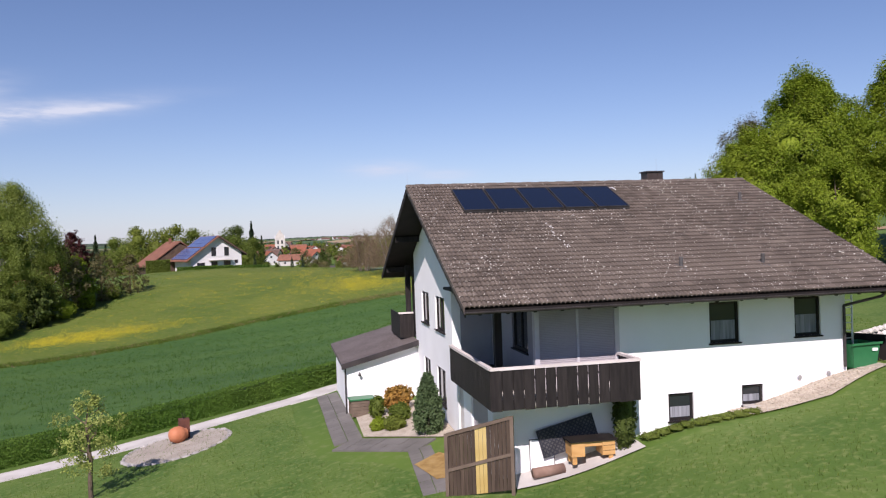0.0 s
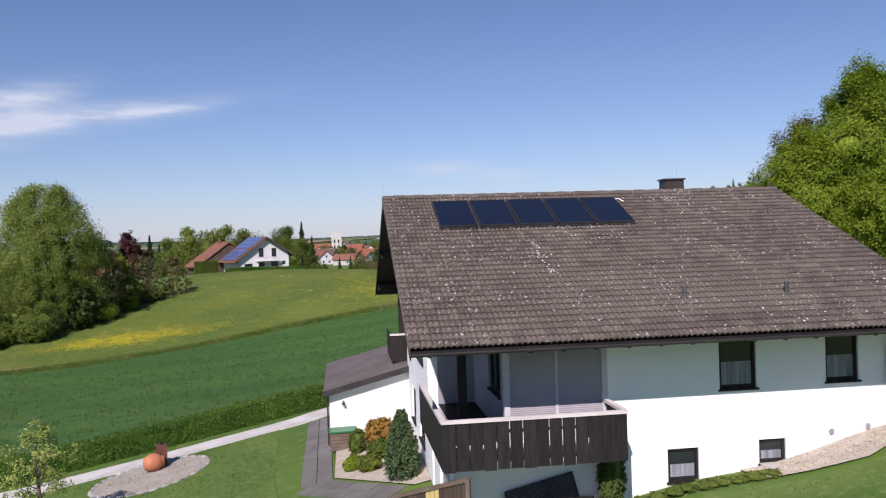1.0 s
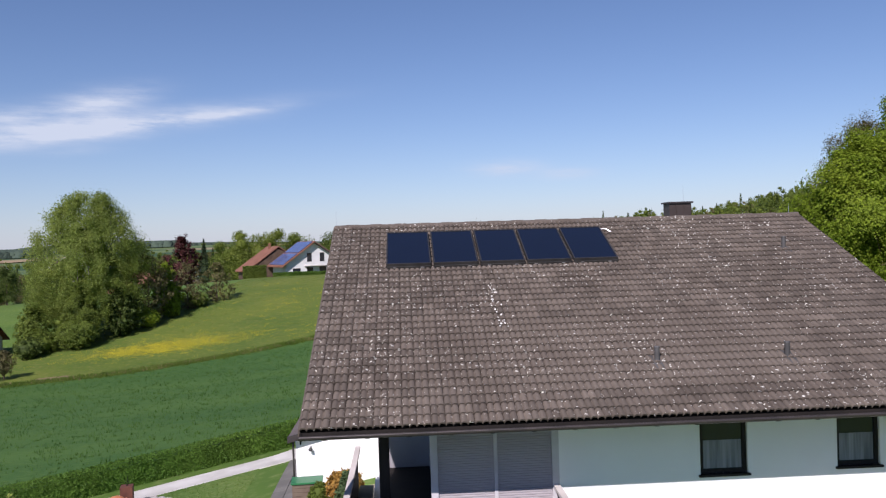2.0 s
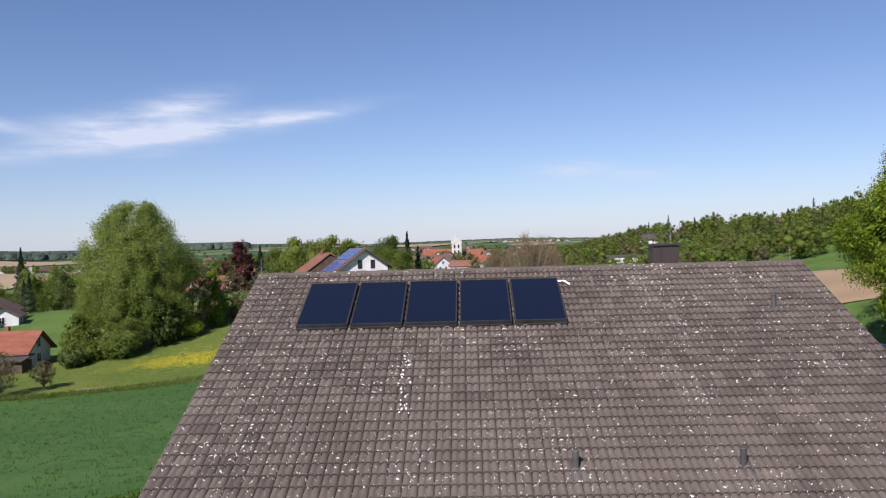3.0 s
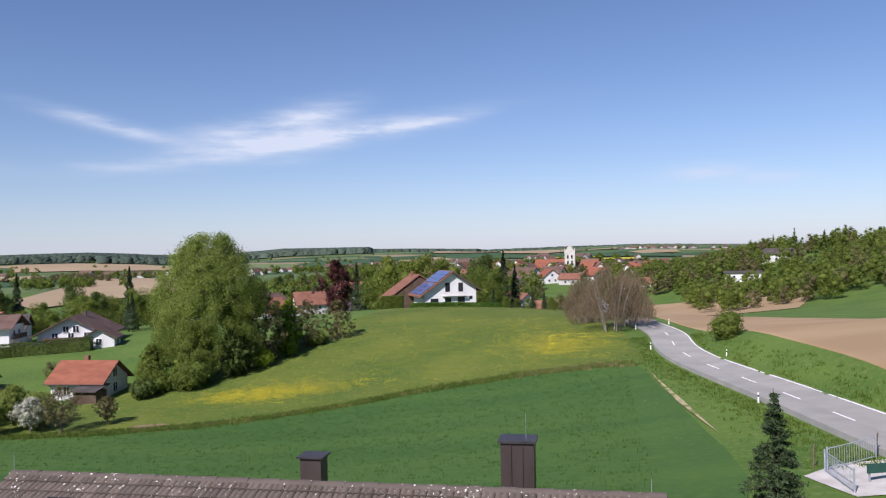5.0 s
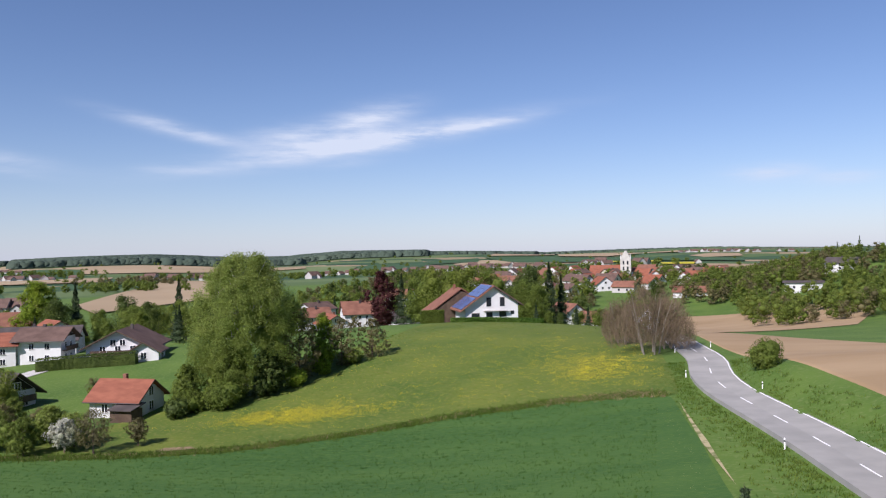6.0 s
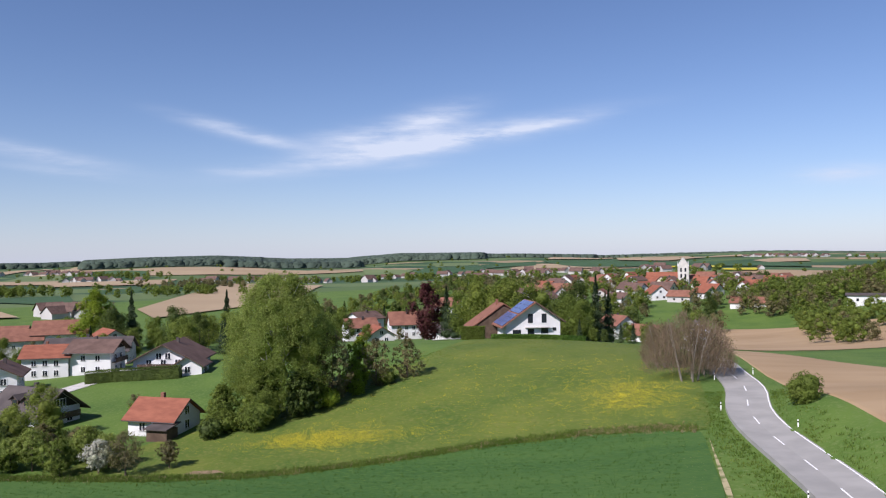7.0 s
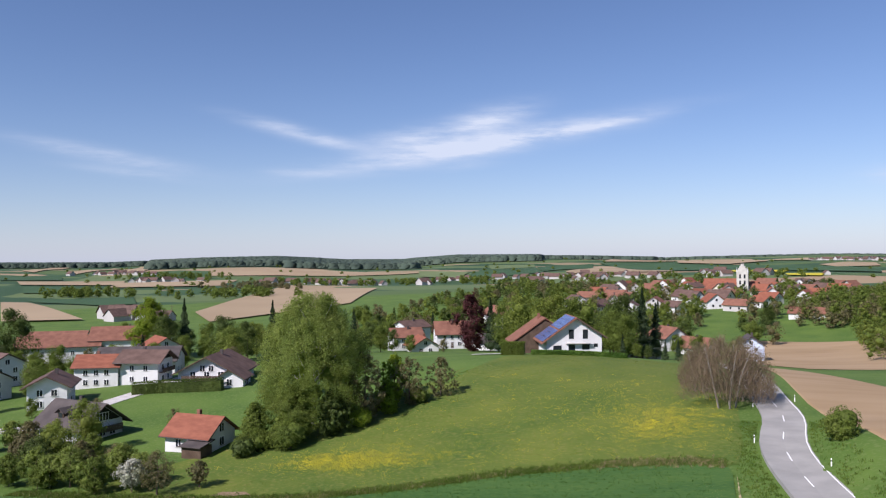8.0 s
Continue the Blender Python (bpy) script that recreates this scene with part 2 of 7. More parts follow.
def wall_with_holes(bm, u0, u1, z0, z1, holes, d0, d1, axis):
    """A wall in the plane of u and z between the depths d0 and d1 with rectangular holes through it."""
    us = sorted({u0, u1, *[v for h in holes for v in h[:2]]})
    zs = sorted({z0, z1, *[v for h in holes for v in h[2:]]})
    for a, b in zip(us, us[1:]):
        for c, d in zip(zs, zs[1:]):
            mu, mz = (a + b) / 2, (c + d) / 2
            if any(h[0] < mu < h[1] and h[2] < mz < h[3] for h in holes):
                continue
            if axis == "y":
                box(bm, a, b, d0, d1, c, d)
            else:
                box(bm, d0, d1, a, b, c, d)
    bmesh.ops.remove_doubles(bm, verts=bm.verts[:], dist=0.001)
    dead = []
    bm.verts.index_update()
    seen = {}
    for f in bm.faces:
        seen.setdefault(tuple(sorted(v.index for v in f.verts)), []).append(f)
    for fs in seen.values():
        if len(fs) > 1:
            dead += fs
    bmesh.ops.delete(bm, geom=dead, context="FACES_ONLY")

# ---- ground ----
BASE = (3.19, 2.89, 1.2)
NEAR_HILLS = [
    (-20, -25, 14, -0.88),
    (20, -25, 14, 0.82),
    (0, -12, 14, 0.3),
    (14, -9, 14, 0.16),
    (-14, 2, 14, -1.7),
    (-2, 8, 14, 1.79),
    (18, 4, 14, 1.86),
    (6, 2, 14, -1.15),
    (-14, 22, 18, -0.57),
    (18, 24, 18, -0.64),
    (3.2, -9.7, 2.2, -0.42),
    (15.0, -9.2, 2.0, 0.25),
    (10.4, -8.4, 1.5, -0.2),
]
MID_HILLS = [
    (-38, 70, 34, -1.97),
    (-5, 68, 34, -3.96),
    (30, 65, 34, -0.17),
    (-32, 112, 34, 0.33),
    (5, 118, 34, -1.34),
    (32, 100, 34, 1.19),
    (60, 60, 34, -0.44),
    (-70, 90, 34, -2.4),
    (-15, 160, 34, 3.37),
    (-105, 130, 75, -0.83),
    (-60, 190, 75, 5.61),
    (30, 220, 75, -9.29),
    (130, 160, 75, -7.39),
    (-110, 280, 75, -7.61),
    (180, 300, 75, 4.6),
    (118, 425, 40, 9.5),
    (60, 330, 75, -14.79),
    (-20, 420, 75, -3.32),
]
WIDE_HILLS = [
    (-260, 120, 150, -6.82),
    (-260, 420, 150, -7.98),
    (260, -20, 150, 5.09),
    (260, 260, 150, 14.16),
    (150, 560, 150, -12.33),
    (-60, 620, 150, -2.59),
    (-120, -120, 150, -6.82),
    (90, -120, 150, 0.45),
]


def smooth(t):
    t = np.clip(t, 0, 1)
    return t * t * (3 - 2 * t)


ROAD = [(52, -60), (44, -20), (39.0, 10), (35.4, 36), (33.5, 51), (32.0, 62), (29.8, 74), (27.4, 85), (25.8, 94), (25.2, 101), (25.5, 108), (25.5, 114), (24.8, 120), (23.4, 128), (22.0, 139), (18, 165), (10, 200), (4, 240)]
ROAD_Y = [p[1] for p in ROAD]
ROAD_X = [p[0] for p in ROAD]


def road_x(y):
    y = np.asarray(y, float)
    return sum(np.interp(y + d, ROAD_Y, ROAD_X) for d in (-4, -2, 0, 2, 4)) / 5


def near_height(x, y):
    z = BASE[0] + BASE[1] * x / 100 + BASE[2] * y / 100
    for a, b, r, k in NEAR_HILLS + MID_HILLS + WIDE_HILLS:
        z = z + k * np.exp(-((x - a) ** 2 + (y - b) ** 2) / (2 * r * r))
    return z


RIDGE_AZ = [-90, -53, -46, -40, -35, -30, -26, -22, -15, -8, 0, 4, 12, 60]
RIDGE_Z = [24, 27, 26, 34, 37, 28, 29, 42, 39, 38, 46, 50, 44, 36]


def far_height(x, y):
    """The wide valley and the far hills, by distance and bearing."""
    d, a = np.hypot(x, y), np.degrees(np.arctan2(x, y))
    low = np.interp(a, [-60, -30, -10, 10, 60], [-9, -7, 0, 2, 4])
    k = smooth((d - 500) / 2300)
    z = low + (np.interp(a, RIDGE_AZ, RIDGE_Z) - low) * k
    z = z + 1.3 - 0.00785 * np.minimum(d, 3000) - 6 * smooth((a + 14) / 8) * k
    return z + 3.0 * np.sin(d / 130 + a / 7) * smooth((d - 600) / 500) + 2.0 * np.sin(x / 170 + 1.0) * np.cos(y / 210) - smooth((d - 3000) / 1500) * 40


def height(x, y):
    """The height of the ground at a place."""
    x, y = np.asarray(x, float), np.asarray(y, float)
    f = smooth((np.hypot(x, y) - 420) / 450)
    z = (1 - f) * near_height(x, y) + f * far_height(x, y)
    # the bank beside the road, with the field above it
    s = x - road_x(y)
    z = z + 1.7 * smooth((s - 3.6) / 4.5) * (1 - smooth((s - 25) / 60)) * smooth((y - 20) / 30) * (1 - smooth((y - 96) / 24))
    return z


def hz(x, y):
    return float(height(x, y))


def mesh_ob(name, verts, faces, material, parent=None, smooth_faces=False):
    me = bpy.data.meshes.new(name)
    me.from_pydata([tuple(map(float, v)) for v in verts], [], [tuple(map(int, f)) for f in faces])
    me.materials.append(material)
    if smooth_faces:
        me.polygons.foreach_set("use_smooth", [True] * len(me.polygons))
    me.update()
    ob = new(name, me)
    ob.parent = parent
    return ob


def grid_faces(n, m):
    i, j = np.meshgrid(np.arange(n - 1), np.arange(m - 1), indexing="ij")
    a = (i * m + j).ravel()
    return np.stack([a, a + m, a + m + 1, a + 1], 1)


def steps(lo, hi, step, reach, growth):
    inner = list(np.arange(lo, hi + 0.01, step))
    up, s, v = [], step, inner[-1]
    while v < reach:
        s *= growth
        v += s
        up.append(v)
    down, s, v = [], step, inner[0]
    while v > -reach:
        s *= growth
        v -= s
        down.append(v)
    return np.array(down[::-1] + inner + up)


gx = np.union1d(steps(-140, 120, 2.6, 4600, 1.055), np.arange(-5, 18.1, 0.6))
gy = np.union1d(steps(-44, 230, 2.6, 4600, 1.05), np.arange(-13, -5.9, 0.6))
GX, GY = np.meshgrid(gx, gy, indexing="ij")
GZ = height(GX, GY)
ground = mesh_ob("ground", np.stack([GX.ravel(), GY.ravel(), GZ.ravel()], 1), grid_faces(len(gx), len(gy)), M_GRASS, None, True)
tagged(ground, "rolling spring grassland of fresh green", "ground", kind="structure")


def inside_clip(poly, cell, x0, x1, y0, y1):
    """A grid over a convex outline, cut along its sides."""
    bm = bmesh.new()
    nx, ny = max(1, int((x1 - x0) / cell)), max(1, int((y1 - y0) / cell))
    vs = [[bm.verts.new((x0 + (x1 - x0) * i / nx, y0 + (y1 - y0) * j / ny, 0)) for j in range(ny + 1)] for i in range(nx + 1)]
    for i in range(nx):
        for j in range(ny):
            bm.faces.new((vs[i][j], vs[i + 1][j], vs[i + 1][j + 1], vs[i][j + 1]))
    area = sum(poly[k - 1][0] * poly[k][1] - poly[k][0] * poly[k - 1][1] for k in range(len(poly)))
    sign = 1 if area > 0 else -1
    for k in range(len(poly)):
        (ax, ay), (bx, by) = poly[k - 1], poly[k]
        no = Vector((by - ay, ax - bx, 0)) * sign
        if no.length < 1e-6:
            continue
        bmesh.ops.bisect_plane(bm, geom=bm.verts[:] + bm.edges[:] + bm.faces[:], plane_co=(ax, ay, 0), plane_no=no.normalized(), clear_outer=True)
    return bm


def patch(name, poly, material, lift, cell, label, category="field", kind="structure"):
    """A convex sheet of ground cover that follows the land."""
    xs, ys = [p[0] for p in poly], [p[1] for p in poly]
    bm = inside_clip(poly, cell, min(xs), max(xs), min(ys), max(ys))
    co = np.array([v.co[:2] for v in bm.verts])
    for v, z in zip(bm.verts, height(co[:, 0], co[:, 1])):
        v.co.z = z + lift
    me = bpy.data.meshes.new(name)
    bm.to_mesh(me)
    bm.free()
    me.materials.append(material)
    me.polygons.foreach_set("use_smooth", [True] * len(me.polygons))
    ob = new(name, me)
    return tagged(ob, label, category, kind=kind)


def band(name, line, lo, hi, material, lift, rows, label, category="field", step=2.5):
    """A sheet of ground cover between two lines over the same x, that follows the land."""
    xs = np.arange(line[0], line[1] + 0.01, step)
    a, b = np.interp(xs, *zip(*lo)), np.interp(xs, *zip(*hi))
    verts = []
    for x, y0, y1 in zip(xs, a, b):
        for j in range(rows + 1):
            y = y0 + (y1 - y0) * j / rows
            verts.append((x, y, hz(x, y) + lift))
    return tagged(mesh_ob(name, verts, grid_faces(len(xs), rows + 1), material, None, True), label, category, kind="structure")


def strip(name, line, half, material, lift, label, category, step=2.0, kind="structure", edge=0.25):
    """A band along a line of places, that follows the land across and along, with turned-down edges."""
    pts = []
    for (ax, ay), (bx, by) in zip(line, line[1:]):
        n = max(1, int(math.hypot(bx - ax, by - ay) / step))
        pts += [(ax + (bx - ax) * i / n, ay + (by - ay) * i / n) for i in range(n)]
    pts.append(line[-1])
    verts = []
    for i, (x, y) in enumerate(pts):
        (ax, ay), (bx, by) = pts[max(0, i - 1)], pts[min(len(pts) - 1, i + 1)]
        d = math.hypot(bx - ax, by - ay)
        nx, ny = (by - ay) / d, -(bx - ax) / d
        zc = hz(x, y)
        for k, o in enumerate((-half - 0.05, -half, 0, half, half + 0.05)):
            px, py = x + nx * o, y + ny * o
            z = max(zc, hz(px, py)) * 0.5 + zc * 0.5 if abs(o) <= half else hz(px, py) - edge
            verts.append((px, py, max(z, hz(px, py)) + lift if abs(o) <= half else z))
    return tagged(mesh_ob(name, verts, grid_faces(len(pts), 5), material, None, False), label, category, kind=kind)


FIELD_EDGE = [(-75, 61), (-60.7, 65.0), (-46.9, 68.6), (-33.9, 72.9), (-21.4, 79.1), (-8.3, 86.3), (6.2, 90.2), (15.6, 90.3), (19.8, 88.6)]
strip("road", [(float(road_x(y)), y) for y in range(-55, 240, 5)], 2.9, M_ROAD, 0.06, "pale grey asphalt country road", "road")
for k, s in enumerate((-2.72, 2.72)):
    strip(f"road_edge_line_{k + 1}", [(float(road_x(y)) + s, y) for y in range(-40, 200, 5)], 0.06, M_LINE, 0.075, "white painted edge line of the road", "road marking", edge=0.0)


def dash(y0, y1):
    strip("road_dash", [(float(road_x(y0)), y0), (float(road_x(y1)), y1)], 0.07, M_LINE, 0.075, "white painted centre dash of the road", "road marking", step=1.0, edge=0.0)


for n in range(16):
    dash(28 + 10.5 * n, 32 + 10.5 * n)

# fields: outlines in the plan
LOW_EDGE = [(-80, 6.5), (-34, 7), (-22, 12.4), (-9, 16.6), (3, 20.4), (22, 28), (24.2, 40)]
TRACK_X = [(19.8, 88.6), (22.0, 66), (23.4, 44), (24.0, 34)]
band("crop_field", (-79, 18.5), LOW_EDGE, FIELD_EDGE, M_CROP, 0.12, 34, "dark green field of young grain", "field", 2.5)
band("crop_field_corner", (18.5, 23.5), LOW_EDGE, [(18.5, 89.3), (19.8, 88.4), (20.9, 77), (22.0, 66), (23.4, 44)], M_CROP, 0.12, 24, "dark green field corner of young grain", "field", 0.5)
M_MEADOW = surf("flower meadow", (0.062, 0.108, 0.012), (0.112, 0.145, 0.017), 0.07, 0.9, 0.9, fine=25, c3=(0.15, 0.16, 0.035))
band("hill_meadow", (-62, 20.5), [(x, y + 0.6) for x, y in FIELD_EDGE] + [(20.5, 90)], [(-62, 78), (-56, 92), (-46, 112), (-38, 135), (-34, 172), (8, 172), (14, 150), (19.0, 125), (20.5, 100)], M_MEADOW, 0.07, 40, "yellow-green meadow on the rounded hill", "meadow", 2.5)
M_TRACK = surf("worn straw-pale track", (0.1, 0.13, 0.03), (0.36, 0.31, 0.17), 0.5, 0.95, 0.6, fine=12, lo=0.38, hi=0.52)
patch("track", [(19.5, 88.6), (20.2, 88.8), (22.6, 66), (24.2, 44), (23.7, 44), (22.1, 65)], M_TRACK, 0.16, 1.5, "pale trodden earth track along the field", "track")


def side_band(name, lo, hi, material, lift, cols, label, category="field", step=3.0):
    """A sheet of ground cover between two lines over the same y, that follows the land."""
    ys = np.arange(lo[0][0], lo[-1][0] + 0.01, step)
    a, b = np.interp(ys, *zip(*lo)), np.interp(ys, *zip(*hi))
    verts = []
    for y, x0, x1 in zip(ys, a, b):
        verts.append((x0 - 0.2, y, hz(x0 - 0.2, y) - 0.2))
        for j in range(cols + 1):
            x = x0 + (x1 - x0) * (j / cols) ** 1.3
            verts.append((x, y, hz(x, y) + lift))
    return tagged(mesh_ob(name, verts, [f[::-1] for f in grid_faces(len(ys), cols + 2)], material, None, True), label, category, kind="structure")


side_band("ploughed_field", [(54, 40.5), (74, 39.3), (92, 36.6), (110, 32.3), (126, 29.0), (140, 27.2), (165, 24.5), (190, 21.5), (214, 19)], [(54, 104), (80, 84), (115, 63), (154, 43), (191, 31), (214, 20)], M_SOIL, 0.1, 22, "pale brown ploughed field above the road bank")
patch("ploughed_field", [(14, 347), (88, 332), (92, 285), (70, 218), (31, 216), (18, 239)], M_SOIL, 0.15, 5.0, "broad pale brown ploughed field in the valley")
LAWN_TOP = [(-34, 5), (-20, 8.4), (-14, 10), (-9, 12), (-4.9, 13.2), (-4.4, -0.5), (-3, -2.5), (-2, -3.6), (0, -8.5), (1.6, -9.6), (6, -9.4), (12.3, -10), (15.6, -8.8), (17, -4), (20, 5), (34, 8)]
band("lawn", (-34, 34), [(-34, -44), (34, -44)], LAWN_TOP, M_LAWN, 0.03, 40, "mown green lawn sloping round the house", "lawn", 0.5)


def tufts(name, label, points, tall, wide, mat, seed):
    """Grass blades in tufts, as one piece of ground cover."""
    r = np.random.RandomState(seed)
    p = np.array(points, float)
    p = np.column_stack([p, height(p[:, 0], p[:, 1])])
    n = len(p)
    p = np.repeat(p, 7, 0) + np.concatenate([r.normal(size=(7 * n, 2)) * 0.18, np.zeros((7 * n, 1))], 1)
    a = r.uniform(0, 6.28, 7 * n)
    w = np.stack([np.cos(a), np.sin(a), 0 * a], 1) * wide * r.uniform(0.6, 1.3, (7 * n, 1))
    up = np.stack([r.normal(size=7 * n) * 0.25, r.normal(size=7 * n) * 0.25, np.ones(7 * n)], 1) * tall * r.uniform(0.5, 1.25, (7 * n, 1))
    v = np.stack([p - w, p + w, p + up], 1).reshape(-1, 3)
    ob = new(name, fast_mesh(name, v, np.arange(3 * len(p)).reshape(-1, 3), mat))
    return tagged(ob, label, "grass", kind="stuff")

# ---- the house ----
M_RENDER = surf("white render", (0.84, 0.84, 0.83), (0.89, 0.89, 0.88), 0.5, 0.9, 0.15, fine=60)
# greyer than the outer render: the recess's shade is in this colour
M_LOGGIA = surf("shade-greyed mauve plaster", (0.3, 0.285, 0.3), (0.36, 0.345, 0.36), 0.6, 0.9, 0.1)
M_DARKWOOD = surf("dark stained wood", (0.012, 0.0095, 0.009), (0.023, 0.019, 0.017), 2.0, 0.7, 0.3, stretch=(6, 6, 0.7), obj_random=0.25)
M_SOFFIT = surf("dark brown soffit boards", (0.009, 0.007, 0.006), (0.016, 0.012, 0.01), 2.0, 0.75, 0.2)
M_RAIL = surf("pale weathered rail", (0.55, 0.5, 0.47), (0.66, 0.61, 0.57), 1.5, 0.8, 0.2)
M_SHUTTER = surf("grey mauve roller shutter", (0.36, 0.33, 0.34), (0.41, 0.38, 0.39), 0.8, 0.6, 0.1)
M_PVCGREY = surf("pale grey frame", (0.52, 0.5, 0.51), (0.58, 0.56, 0.57), 2, 0.55)
M_GLASS = glass_mat("window glass", (0.02, 0.025, 0.028))
M_CURTAIN = surf("net curtain behind glass", (0.14, 0.15, 0.16), (0.3, 0.31, 0.33), 1.2, 0.9, 0.2, stretch=(9, 9, 0.4))
M_METAL = surf("dark painted gutter", (0.045, 0.04, 0.04), (0.07, 0.06, 0.058), 2, 0.45, metal=0.3)
M_CHIMNEY = surf("brown metal chimney cladding", (0.06, 0.046, 0.04), (0.085, 0.066, 0.058), 1.5, 0.45, metal=0.4, stretch=(1, 1, 0.4))
M_LEAD = surf("grey lead flashing", (0.06, 0.058, 0.056), (0.1, 0.097, 0.094), 3, 0.6, metal=0.1)
M_ABSORBER = glass_mat("dark blue collector glass", (0.006, 0.009, 0.02), 0.1)
M_ALU = surf("black anodised aluminium", (0.05, 0.048, 0.046), (0.075, 0.072, 0.07), 3, 0.4, metal=0.5)
M_STEEL = surf("bright aluminium", (0.6, 0.6, 0.62), (0.75, 0.75, 0.76), 3, 0.35, metal=0.8)
M_ROOFFELT = surf("brown roofing felt", (0.095, 0.078, 0.07), (0.13, 0.11, 0.1), 0.8, 0.85, 0.3, c3=(0.17, 0.15, 0.14))


def tile_material():
    m = surf("weathered grey brown roof tile", (0.092, 0.074, 0.06), (0.122, 0.1, 0.082), 0.7, 0.9, 0.5, fine=28, obj_random=0.0, island=0.22)
    nt = m.node_tree
    L = nt.links
    bsdf = nt.nodes["Principled BSDF"]
    old = bsdf.inputs["Base Color"].links[0].from_socket
    geo = nt.nodes.new("ShaderNodeNewGeometry")
    n = nt.nodes.new("ShaderNodeTexNoise")
    n.inputs["Scale"].default_value, n.inputs["Detail"].default_value = 12.0, 2.5
    big = nt.nodes.new("ShaderNodeTexNoise")
    big.inputs["Scale"].default_value = 0.5
    L.new(geo.outputs["Position"], n.inputs["Vector"])
    L.new(geo.outputs["Position"], big.inputs["Vector"])
    add = nt.nodes.new("ShaderNodeMath")
    add.operation = "MULTIPLY_ADD"
    add.inputs[1].default_value = 0.18
    L.new(big.outputs[0], add.inputs[0])
    L.new(n.outputs[0], add.inputs[2])
    r = nt.nodes.new("ShaderNodeMapRange")
    r.inputs[1].default_value, r.inputs[2].default_value = 0.756, 0.787
    L.new(add.outputs[0], r.inputs[0])
    mx = nt.nodes.new("ShaderNodeMix")
    mx.data_type = "RGBA"
    mx.inputs[7].default_value = (0.62, 0.6, 0.54, 1)
    L.new(r.outputs[0], mx.inputs[0])
    L.new(old, mx.inputs[6])
    L.new(mx.outputs[2], bsdf.inputs["Base Color"])
    return m


M_TILE = tile_material()
RIDGE, SLOPE = 9.79, 0.4345
EAVE_S, EAVE_N, VERGE_W, VERGE_E = -9.92, 9.2, 0.0, 15.5
WEST, EAST, SOUTH, NORTH = 1.2, 14.1, -8.21, 5.95
TH = 0.34
UPPER = 2.55


def roof_z(y):
    return RIDGE - SLOPE * abs(y)


house = thing("house", label="white two-storey house with grey-brown tiled roof and dark wooden balcony", category="house")
bm = bmesh.new()
SOUTH_WINDOWS = [(8.87, 9.98, 3.71, 5.1), (12.1, 13.12, 3.76, 5.12), (7.28, 8.2, 1.2, 2.12), (10.0, 10.82, 1.54, 2.22)]
wall_with_holes(bm, 5.6, EAST, -0.8, 5.95, SOUTH_WINDOWS, SOUTH, SOUTH + TH, "y")
part("south_wall", bm, M_RENDER, house)
bm = bmesh.new()
box(bm, WEST, 5.6, SOUTH, SOUTH + TH, -0.8, UPPER - 0.15)
part("lower_south_wall", bm, M_RENDER, house)
bm = bmesh.new()
WEST_WINDOWS = [(2.25, 4.05, 3.74, 5.17), (-1.15, 0.8, 3.72, 5.15), (2.35, 3.95, 0.76, 2.15), (-1.0, 0.88, 0.66, 2.15)]
wall_with_holes(bm, -2.5, NORTH, -1.2, 6.0, WEST_WINDOWS, WEST, WEST + TH, "x")
part("west_wall", bm, M_RENDER, house)
bm = bmesh.new()
wall_with_holes(bm, SOUTH + TH, -2.5, -1.2, UPPER - 0.15, [(-4.1, -3.25, -0.3, 2.05), (-7.6, -5.3, -0.3, 2.1)], WEST, WEST + TH, "x")
part("lower_west_wall", bm, M_RENDER, house)
bm = bmesh.new()
top = [(y, roof_z(y) - 0.3) for y in (-2.5, 0, NORTH)]
prism(bm, [(-2.5, 6.0), (NORTH, 6.0)] + top[::-1], "x", WEST, WEST + TH)
part("gable_wall", bm, M_RENDER, house)
bm = bmesh.new()
prism(bm, [(SOUTH + TH + 0.002, -0.8), (NORTH, -0.8), (NORTH, roof_z(NORTH) - 0.3), (0, RIDGE - 0.3), (SOUTH + TH + 0.002, roof_z(SOUTH + TH) - 0.3)], "x", EAST - TH, EAST - 0.003)
part("east_wall", bm, M_RENDER, house)
boxpart("north_wall", (WEST + TH, EAST - TH, NORTH - TH, NORTH - 0.003, -0.8, 5.9), M_RENDER, house)
# the recess behind the balcony; wall, floor and added ceiling colours carry its shade
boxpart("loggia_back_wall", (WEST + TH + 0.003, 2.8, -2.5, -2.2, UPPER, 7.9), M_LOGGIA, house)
boxpart("added_loggia_ceiling", (0.9, 2.8, -7.95, -2.503, 5.6, 5.7), M_SOFFIT, house)
boxpart("loggia_floor", (WEST + TH + 0.003, 2.797, SOUTH + TH + 0.003, -2.505, UPPER + 0.003, UPPER + 0.02), M_SOFFIT, house)
bm = bmesh.new()
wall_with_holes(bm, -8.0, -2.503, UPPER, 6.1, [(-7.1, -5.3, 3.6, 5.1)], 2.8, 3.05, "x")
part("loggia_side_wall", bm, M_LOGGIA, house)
boxpart("shutter_side_pier", (2.68, 2.84, SOUTH - 0.01, -8.003, UPPER, 5.95), M_PVCGREY, house)
boxpart("shutter_end_pier", (5.44, 5.6, SOUTH - 0.01, SOUTH + 0.2, UPPER, 5.95), M_PVCGREY, house)
boxpart("shutter_middle_pier", (4.12, 4.2, SOUTH + 0.012, SOUTH + 0.1, UPPER + 0.1, 5.6), M_PVCGREY, house)
boxpart("shutter_header", (2.84, 5.44, SOUTH + 0.02, SOUTH + 0.25, 5.45, 5.95), M_PVCGREY, house)
boxpart("shutter_threshold", (2.84, 5.44, SOUTH - 0.02, SOUTH + 0.2, UPPER + 0.02, UPPER + 0.42), M_PVCGREY, house)
